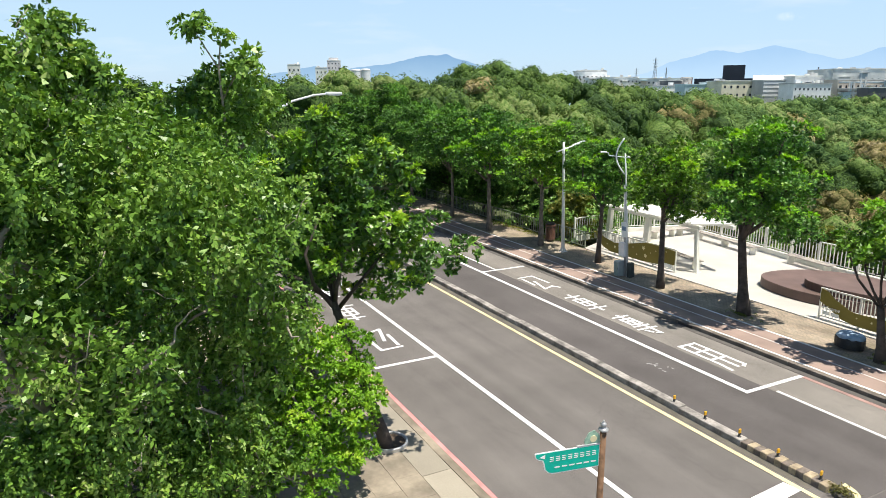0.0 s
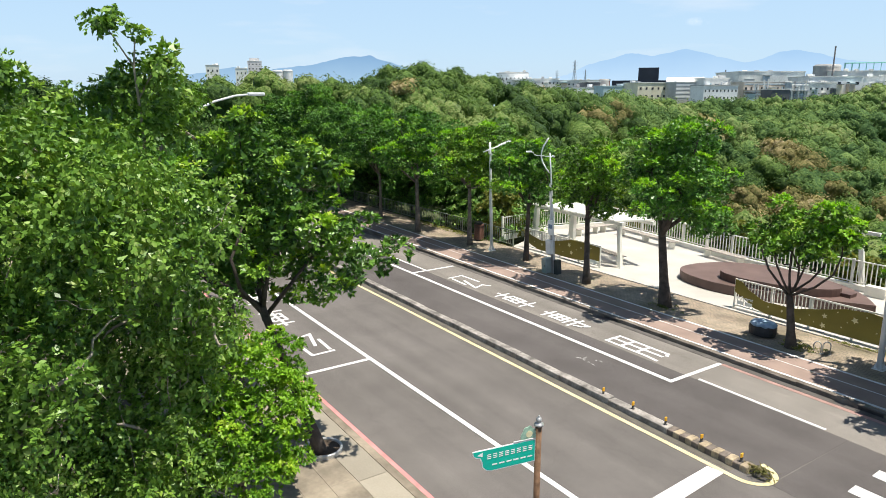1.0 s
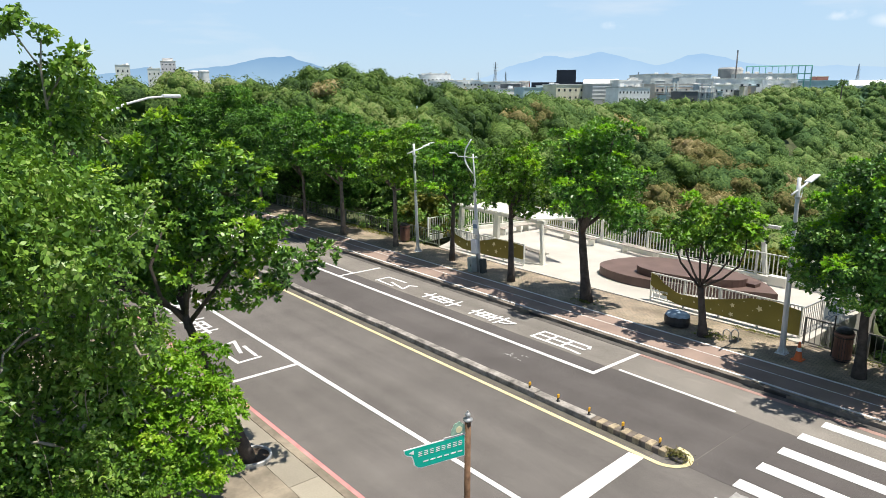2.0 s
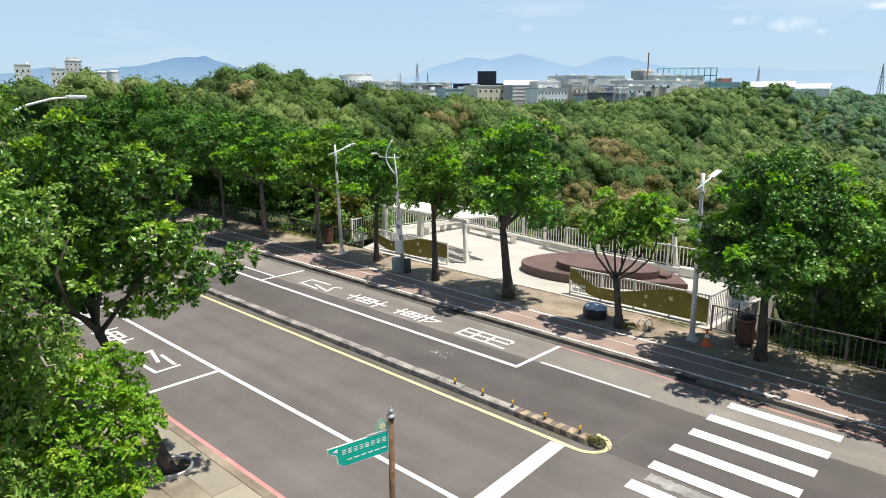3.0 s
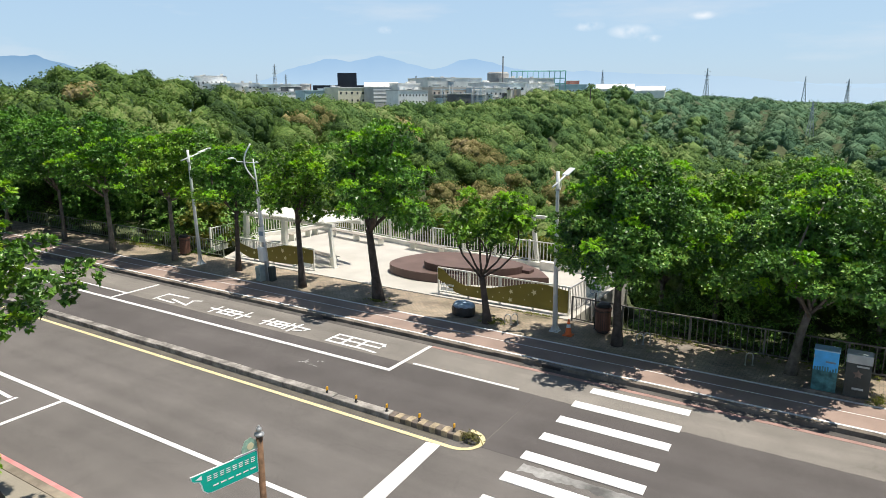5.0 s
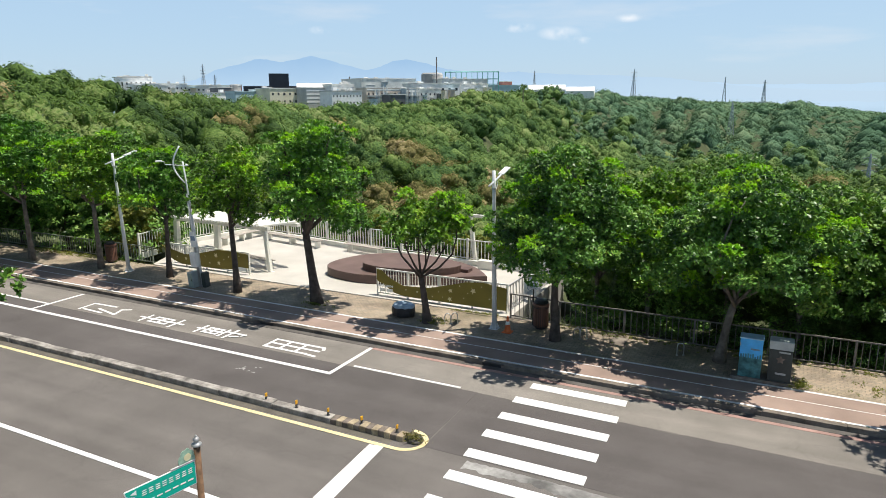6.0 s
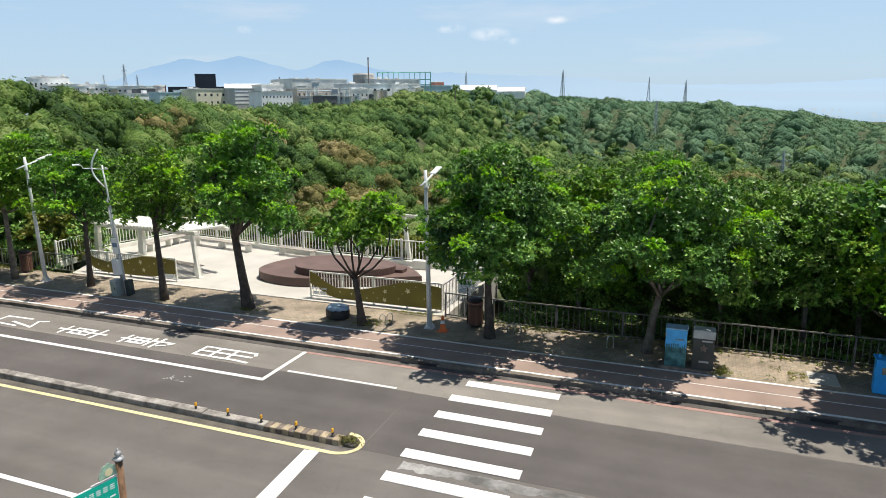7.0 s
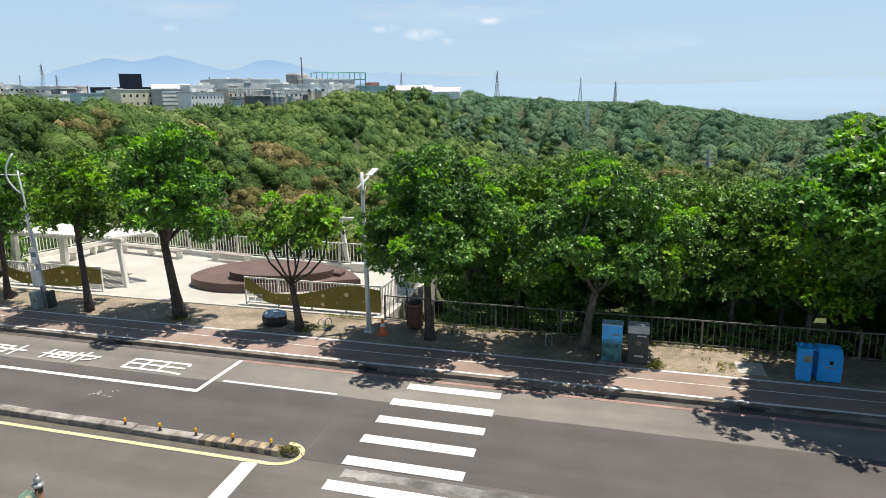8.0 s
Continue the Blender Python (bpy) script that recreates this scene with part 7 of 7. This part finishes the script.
BUILDINGS = [
    ("dark", -229.8, 236.8, 70.1, 6.8, 7.3, 12.9, 0, 0),
    ("tank", -233.3, 247.4, 43.3, 4.8, 7.3, 14.5, 0, 0),
    ("black", -276.0, 321.9, 40.6, 31.1, 6.9, 15.1, 0, 0),
    ("black", -268.3, 320.5, 39.9, 11.3, 9.7, 22.1, 0, 0),
    ("white", -211.9, 215.2, 70.6, 14.3, 3.0, 10.3, 9, 1),
    ("blueroof", -199.7, 218.5, 68.4, 10.5, 3.0, 10.7, 6, 1),
    ("white", -195.3, 227.7, 66.6, 10.8, 3.0, 11.6, 5, 1),
    ("cream", -182.6, 222.7, 65.4, 15.0, 2.3, 11.9, 6, 2),
    ("vault", -212.7, 280.5, 37.2, 17.3, 6.7, 15.5, 0, 0),
    ("vault", -187.0, 570.0, 18.1, 32.0, 1.5, 18.2, 0, 0),
    ("vault", -160.2, 578.0, 12.5, 24.0, 1.5, 16.3, 0, 0),
    ("stripe", -169.7, 226.5, 62.9, 10.6, 2.4, 12.0, 0, 4),
    ("concrete", -160.1, 229.7, 60.9, 9.6, 5.9, 13.3, 2, 1),
    ("white", -152.0, 220.7, 60.6, 12.6, 2.6, 10.6, 9, 2),
    ("greygreen", -181.8, 301.4, 57.1, 30.4, 5.7, 17.3, 12, 1),
    ("maze", -156.1, 256.2, 57.4, 18.7, 0.8, 12.2, 9, 2),
    ("dark", -137.7, 234.6, 56.4, 6.6, 1.2, 9.2, 2, 1),
    ("pipes", -146.5, 261.8, 55.2, 6.4, 0.8, 11.9, 5, 3),
    ("concrete", -141.5, 269.1, 53.7, 10.5, 1.6, 11.7, 5, 2),
    ("pale", -150.6, 295.9, 53.0, 21.7, 2.5, 14.5, 6, 2),
    ("tank", -183.3, 351.0, 27.6, 12.2, 9.8, 21.6, 0, 0),
    ("concrete", -161.4, 348.4, 50.9, 27.6, 6.6, 17.8, 11, 1),
    ("pale", -145.2, 325.0, 50.1, 15.6, 4.1, 14.5, 6, 1),
    ("blueroof", -155.0, 394.7, 47.4, 17.1, 5.4, 14.9, 7, 1),
    ("red", -157.4, 402.3, 47.4, 6.2, 8.8, 17.3, 0, 0),
    ("tower", -493.1, 165.9, 71.6, 9.8, 10.5, 30.4, 4, 4),
    ("greygreen", -482.2, 132.9, 74.7, 8.7, 10.2, 26.6, 3, 2),
    ("pale", -471.9, 166.2, 69.9, 5.5, 10.3, 23.2, 3, 1),
    ("silo", -450.4, 166.8, 69.5, 7.2, 9.3, 23.1, 0, 0),
    ("silo", -448.0, 173.1, 69.3, 6.5, 9.3, 23.5, 0, 0),
    ("pale", -347.6, 285.9, 50.6, 18.3, 9.8, 20.8, 5, 1),
    ("greygreen", -476.9, 150.9, 72.5, 8.0, 10.2, 24.6, 3, 2),
    ("white", -332.5, 272.8, 50.6, 19.5, 12.6, 19.6, 8, 1),
    ("pale", -309.1, 269.2, 48.9, 29.7, 10.6, 15.9, 14, 1),
    ("concrete", -283.8, 281.9, 45.2, 24.4, 9.9, 14.9, 10, 1),
    ("red", -270.4, 288.1, 43.2, 4.8, 7.5, 15.1, 0, 0),
    ("greygreen", -229.8, 236.8, 44.1, 19.7, 5.3, 10.4, 9, 1),
]
FAR_NAMES = {"vault": "warehouse", "tank": "storage_tank", "silo": "silo", "maze": "process_plant", "pipes": "process_plant"}
FAR_LABELS = {"black": "plain black clad industrial block", "greygreen": "long grey-green factory with a window band", "pale": "pale low factory shed with windows", "cream": "cream factory hall with small windows", "vault": "white low-vaulted warehouse roof",
              "stripe": "grey block with pale horizontal bands", "white": "white factory block with rows of windows", "maze": "brownish process plant with steel columns", "dark": "small dark open-fronted industrial shed", "pipes": "blue-grey pipework on a process plant",
              "tank": "round concrete storage tank", "concrete": "flat-roofed concrete factory wing", "blueroof": "low shed with a pale blue roof", "red": "small rust-red container building", "tower": "pale stepped tower block on the hill", "silo": "pale cylindrical silo among the trees"}


def far_building(kind, x, y, rz, w, z0, z1, cols, rows, k):
    mat = FAR_MATS[kind]
    root = empty(FAR_NAMES.get(kind, "factory_building"), x, y, z0, rz)
    d = min(26, max(8, w * 0.9))
    h = z1 - z0

    def add(name, bm, m, parent=None, label=""):
        ob = part(name, bm, m, None, label)
        ob.parent = parent or root
        return ob

    if kind in ("tank", "silo"):
        add("shell", turned([(w / 2, 0), (w / 2, h * 0.93), (w * 0.44, h), (0.1, h * 1.01)], 24), mat)
        add("rim", turned([(w / 2 + 0.15, h * 0.9), (w / 2 + 0.15, h * 0.94)], 24), FAR_MATS["stripe"])
        return tagged(root, FAR_LABELS[kind], "tank" if kind == "tank" else "silo", "factory skyline")
    if kind == "vault":
        bm = bmesh.new()
        n = 10
        a = [bm.verts.new((-w / 2, d * (k / n), h * (0.75 + 0.25 * math.sin(math.pi * k / n)))) for k in range(n + 1)]
        b = [bm.verts.new((w / 2, d * (k / n), h * (0.75 + 0.25 * math.sin(math.pi * k / n)))) for k in range(n + 1)]
        for i in range(n):
            bm.faces.new((a[i], b[i], b[i + 1], a[i + 1]))
        add("roof", bm, mat)
        add("wall", boxed(-w / 2 + 0.2, w / 2 - 0.2, 0.2, d - 0.2, 0, h * 0.75), FAR_MATS["pale"])
        return tagged(root, FAR_LABELS[kind], "building", "factory skyline")
    wall = add("wall", boxed(-w / 2, w / 2, 0, d, 0, h), mat)
    if kind != "black":
        add("roof", boxed(-w / 2 - 0.2, w / 2 + 0.2, -0.2, d + 0.2, h, h + 0.35), FAR_MATS["concrete"] if kind not in ("white", "blueroof") else (FAR_MATS["stripe"] if kind == "white" else FAR_MATS["blueroof"]))
    rng = random.Random(k)
    vis = h * 0.62
    if kind == "stripe":
        for r in range(rows):
            zz = h - vis * (r + 0.8) / rows
            add("band", boxed(-w / 2 - 0.05, w / 2 + 0.05, -0.08, 0.0, zz, zz + vis / rows * 0.42), FAR_MATS["pale"])
    elif cols:
        pane = None
        for r in range(rows):
            zz = h - vis * (r + 0.85) / rows
            for c in range(cols):
                u = -w / 2 + w * (c + 0.5) / cols
                ww, hh = w / cols * rng.uniform(0.26, 0.4), vis / rows * 0.3
                add("window", boxed(u - ww / 2, u + ww / 2, -0.06, 0.02, zz, zz + hh), M_GLASS_DARK, wall)
    if kind in ("maze", "pipes"):
        for c in range(9):
            u = -w / 2 + w * rng.random()
            add("column", boxed(u - 0.25, u + 0.25, -1.2, -0.7, 0, h * rng.uniform(0.75, 1.12)), FAR_MATS[rng.choice(("concrete", "stripe", "pale", "pipes"))])
        for c in range(5):
            zz = h * rng.uniform(0.45, 0.95)
            add("pipe", tubed([(-w / 2, -1.0, zz), (w / 2, -1.0, zz)], 0.22, 6), FAR_MATS[rng.choice(("pale", "pipes", "concrete"))])
        add("platform", boxed(-w / 2, w / 2, -1.6, 0, h * 0.72, h * 0.74), FAR_MATS["stripe"])
    if kind in ("greygreen", "concrete", "tower", "pale", "white"):
        for c in range(3):
            u = -w / 2 + w * rng.uniform(0.12, 0.88)
            add("roof_unit", boxed(u - 0.8, u + 0.8, d * 0.3, d * 0.3 + 1.6, h + 0.35, h + rng.uniform(0.8, 1.7)), FAR_MATS[rng.choice(("concrete", "pale", "stripe"))])
    if kind in ("greygreen", "concrete", "pale", "maze") and w > 9:
        # lean-to wings along the front, of other materials
        for c in range(3):
            u, ww, hh = -w / 2 + w * (c + rng.uniform(0.15, 0.85)) / 3, w * rng.uniform(0.06, 0.14), h * rng.uniform(0.5, 0.86)
            wing = add("annex", boxed(u - ww / 2, u + ww / 2, -rng.uniform(1.2, 3.0), 0.0, 0, hh), FAR_MATS[rng.choice(("white", "pale", "cream", "concrete", "dark", "blueroof", "maze", "pipes"))])
            add("annex_roof", boxed(u - ww / 2 - 0.15, u + ww / 2 + 0.15, -3.1, 0.0, hh, hh + 0.25), FAR_MATS[rng.choice(("stripe", "blueroof", "concrete", "dark"))], wing)
    if kind == "tower":
        add("upper_storey", boxed(-w * 0.35, w * 0.35, d * 0.2, d * 0.8, h + 0.35, h + 2.2), mat)
    tagged(root, FAR_LABELS[kind], "building", "factory skyline")


for k, row in enumerate(BUILDINGS):
    far_building(*row, k)


def far_clutter():
    """Small roofs and plant tucked between the factory blocks."""
    rows = [("dark", -199, 283, 5.5, 10.6), ("concrete", -187, 292, 4.5, 13.9), ("red", -236, 312, 3.5, 13.4), ("pale", -170, 306, 5.0, 13.2), ("greygreen", -222, 322, 7.0, 16.2), ("stripe", -150, 322, 5.5, 12.8), ("pale", -141, 330, 6.0, 13.0), ("concrete", -252, 290, 6.0, 12.6)]
    for kind, x, y, w, top in rows:
        d, h = w * 0.8, 12.0
        root = empty("industrial_shed", x, y, top - h, math.degrees(math.atan2(-x, y)))
        part("wall", boxed(-w / 2, w / 2, 0, d, 0, h), FAR_MATS[kind]).parent = root
        part("roof", boxed(-w / 2 - .15, w / 2 + .15, -0.15, d + 0.15, h, h + 0.3), FAR_MATS["stripe"]).parent = root
        for c in range(3):
            u = -w / 2 + w * (c + 0.35) / 3.0
            part("window", boxed(u, u + w * 0.14, -0.05, 0.02, h - 1.7, h - 0.9), M_GLASS_DARK).parent = root
        tagged(root, "small weathered shed among the factory blocks", "shed", "factory skyline")


far_clutter()


def pylon(x, y, z0, z1, k):
    root = empty("pylon", x, y, z0, 20 * k)
    h = z1 - z0
    w = h * 0.075
    t = max(0.08, h * 0.008)
    for sx in (-1, 1):
        for sy in (-1, 1):
            ob = part("leg", tubed([(sx * w, sy * w, 0), (sx * w * 0.35, sy * w * 0.35, h * 0.62), (sx * 0.12, sy * 0.12, h)], t, 5), M_FARSTEEL)
            ob.parent = root
    bm = bmesh.new()
    for i in range(9):
        za, zb = h * i / 10, h * (i + 1) / 10
        ra, rb = (max(0.2, w * (1 - 1.05 * z / h)) for z in (za, zb))
        for s in (-1, 1):
            tube(bm, [(-ra, s * ra, za), (rb, s * rb, zb)], t * 0.6, 4)
            tube(bm, [(ra, s * ra, za), (-rb, s * rb, zb)], t * 0.6, 4)
            tube(bm, [(s * ra, -ra, za), (s * rb, rb, zb)], t * 0.6, 4)
    ob = part("bracing", bm, M_FARSTEEL)
    ob.parent = root
    for q in (0.66, 0.78, 0.9):
        ob = part("cross_arm", tubed([(-h * 0.13, 0, h * q), (0, 0, h * (q + 0.03)), (h * 0.13, 0, h * q)], t * 0.8, 5), M_FARSTEEL)
        ob.parent = root
    tagged(root, "grey lattice power pylon on the wooded ridge", "pylon", "power pylons")


# pylon steel lightened and blued: haze painted into its colour
M_FARSTEEL = material("far_steel_haze_tint", (0.45, 0.5, 0.55), 0.6, spread=0.1, scale=0.5, fine=2, bump=0.0)
PYLONS = [
    (-429.2, 419.5, 12.7, 34.9),
    (-493.4, 496.8, 13.9, 29.9),
    (-512.5, 477.0, 13.9, 29.7),
    (-172.0, 859.0, 0.0, 39.6),
    (-230.2, 661.3, 12.0, 33.1),
    (-77.6, 970.0, -10.0, 31.7),
    (-31.4, 988.0, -14.0, 27.7),
    (-42.5, 620.0, -24.0, 4.0),
    (40.0, 415.0, -48.0, -21.5),
]
for k, row in enumerate(PYLONS):
    pylon(*row, k)

STACKS = [
    (-164.6, 320.4, 5.0, 28.3),
    (-225.6, 330.6, 8.4, 19.8),
    (-220.4, 334.1, 8.4, 18.3),
    (-113.4, 310.1, 6.0, 14.2),
]
M_STACK = material("stack_steel", (0.22, 0.2, 0.19), 0.7, spread=0.2, scale=0.6, fine=4, bump=0.0)
for k, (x, y, z0, z1) in enumerate(STACKS[:3]):
    root = empty("chimney", x, y, z0)
    h = z1 - z0
    part("shaft", turned([(0.42, 0), (0.3, h * 0.97), (0.3, h)], 12), M_STACK).parent = root
    part("rim", turned([(0.36, h * 0.97), (0.36, h)], 12), FAR_MATS["dark"]).parent = root
    tagged(root, "slim dark factory chimney", "chimney", "factory chimneys")


def far_palm():
    x, y, z0, z1 = STACKS[3]
    root = empty("palm_tree", x, y, z0)
    h = z1 - z0
    part("trunk", tubed([(0, 0, 0), (0, 0, h * 0.75)], 0.25, 8), M_BARK).parent = root
    rg = np.random.default_rng(2)
    n = 160
    d = rg.normal(size=(n, 3))
    d /= np.linalg.norm(d, axis=1, keepdims=True)
    c = np.array([0, 0, h * 0.85]) + d * rg.uniform(0.4, 1.7, (n, 1)) * np.array([1.2, 1.2, 0.8])
    leaves("crown", c, np.cross(d, rg.normal(size=(n, 3))), rg.uniform(0.9, 1.8, n), rg.uniform(0.15, 0.3, n), L_WOOD_FAR, None, rng=rg).parent = root
    tagged(root, "dark palm standing above the ridge", "palm")


far_palm()


def steel_frame():
    a, b = Vector((-183.0, 367.2, 15.0)), Vector((-154.3, 380.1, 15.0))
    root = empty("steel_frame_hall", a.x, a.y, 10.0)
    u = (b - a).normalized()
    n = Vector((-u.y, u.x, 0))
    for k in range(11):
        for s in (0, 8):
            p = a + (b - a) * (k / 10) + n * s
            part("column", tubed([(p.x, p.y, 8), (p.x, p.y, 22.8)], 0.16, 5), M_FRAME, root)
    for z in (15.6, 18.6, 22.7):
        for s in (0, 8):
            p, q = a + n * s, b + n * s
            part("beam", tubed([(p.x, p.y, z), (q.x, q.y, z)], 0.16, 5), M_FRAME, root)
    for k in range(11):
        p = a + (b - a) * (k / 10)
        q = p + n * 8
        part("roof_beam", tubed([(p.x, p.y, 22.7), (q.x, q.y, 22.7)], 0.13, 5), M_FRAME, root)
    tagged(root, "open turquoise steel frame of a hall", "steel frame", "factory skyline")


M_FRAME = material("turquoise_steel", (0.2, 0.5, 0.45), 0.6, spread=0.1, scale=0.5, fine=2, bump=0.0)
steel_frame()


# ---- kerb stones and paving slabs ----
def kerb_stones():
    root = empty("kerb", -20, 19.07, 0)
    rng = random.Random(21)
    kinds = [mesh_of(boxed(-0.498, 0.498, -0.085, 0.085, -0.3, 0.13 + 0.004 * k, bevel=0.01), "kerb_stone", M_KERB) for k in range(3)]
    x = -63.5
    while x < 59:
        piece("kerb_stone", kinds[rng.randrange(3)], root, pose(x, 19.075 + rng.uniform(-0.008, 0.008), rng.uniform(-0.008, 0.006), rng.uniform(-0.6, 0.6), 0, rng.uniform(-0.3, 0.3)))
        x += 1.0
    tagged(root, "weathered grey kerb stones along the bus bay", "kerb", kind="structure")


kerb_stones()


def paving_slabs():
    root = empty("paving", -14, 5, 0.1)
    rng = random.Random(22)
    kinds = [mesh_of(boxed(-0.448, 0.448, -0.298, 0.298, -0.02, 0.012 + 0.002 * k, bevel=0.005), "paving_slab", M_PAVER_PALE) for k in range(3)]
    edge = [mesh_of(boxed(-0.99, 0.99, -0.36, 0.36, -0.02, 0.014, bevel=0.006), "edge_slab", M_EDGE)]
    for i in range(10):
        piece("edge_slab", edge[0], root, pose(-27.5 + 2.0 * i, 6.24, 0.106, 0, 0, rng.uniform(-0.2, 0.2)))
    for j in range(7):
        for i in range(21):
            x, y = -27.5 + 0.9 * i + (0.45 if j % 2 else 0), 5.56 - 0.6 * j
            piece("paving_slab", kinds[rng.randrange(3)], root, pose(x, y, 0.106 + rng.uniform(-0.003, 0.003), 0, 0, rng.uniform(-0.3, 0.3)))
    tagged(root, "pale tan paving slabs beside the kerb", "pavement", kind="structure")


M_EDGE = material("edge_concrete", (0.3, 0.268, 0.212), 0.9, spread=0.2, scale=1.2, fine=25, bump=0.25, objects=True)
paving_slabs()


M_KERB_PAINT = material("scuffed_paint", (0.36, 0.35, 0.34), 0.85, spread=0.4, scale=3, fine=20, bump=0.1)


def small_marks():
    rng = random.Random(31)
    bm = bmesh.new()
    for k in range(11):
        a, b = rng.uniform(-0.35, 0.35), rng.uniform(-0.22, 0.22)
        q = rng.uniform(0, 3)
        w, h = rng.uniform(0.03, 0.08), rng.uniform(0.012, 0.025)
        c, s = math.cos(q), math.sin(q)
        bm.faces.new([bm.verts.new((-14.83 + a + u * c - v * s, 15.38 + b + u * s + v * c, 0.011 + 0.0006 * k)) for u, v in ((-w, -h), (w, -h), (w, h), (-w, h))])
    tagged(part("road_marking", bm, M_KERB_PAINT), "scattered flecks of old white paint on the lane", "road marking", kind="structure")
    slab("paving_patch", rect(3.35, 4.15, 21.35, 22.3), 0.1, 0.14, M_PLAZA, "pale concrete patch in the brick footway", "pavement")
    slab("paving_patch", rect(-4.95, -4.4, 22.4, 23.1), 0.1, 0.136, M_KERB, "grey access cover in the footway", "pavement")
    for x in (-17.2, -7.9, 3.4):
        root = empty("drain_inlet", x, 18.97, 0)
        part("opening", boxed(x - 0.32, x + 0.32, 18.955, 18.985, 0.01, 0.1), M_BLACKPL, root)
        part("lintel", boxed(x - 0.42, x + 0.42, 18.95, 18.99, 0.1, 0.135, bevel=0.008), M_KERB_DARK, root)
        tagged(root, "dark drain inlet cut into the kerb", "drain", "kerb drains")
    # weeds along joints and tree feet
    rg = np.random.default_rng(41)
    spots = [(-11.4, 21.75, 0.35, 60), (-16.9, 21.6, 0.3, 40), (0.95, 21.2, 0.22, 40), (2.9, 21.6, 0.3, 22), (-2.0, 23.1, 1.5, 60), (3.0, 23.1, 2.0, 90), (-5.5, 23.1, 1.0, 50), (-33, 23.2, 2.0, 120), (-36, 23.0, 1.6, 120), (-10.3, 23.6, 0.8, 40)]
    cs = np.concatenate([np.stack([x + rg.normal(scale=r, size=n), np.minimum(y + rg.normal(scale=min(r, 0.22), size=n), 23.28), 0.17 + rg.uniform(0, 0.06, n)], 1) for x, y, r, n in spots])
    cl = np.concatenate([cs, rg.uniform(0.04, 0.12, (len(cs), 1))], 1)
    c, nn = clump_leaves(rg, cl, 16, 0.2)
    ln = rg.uniform(0.04, 0.085, len(c))
    tagged(leaves("weeds", c, nn, ln, ln * 0.3, L_SHRUB, None, rng=rg), "small weeds growing along the paving joints", "weeds", kind="stuff")


small_marks()
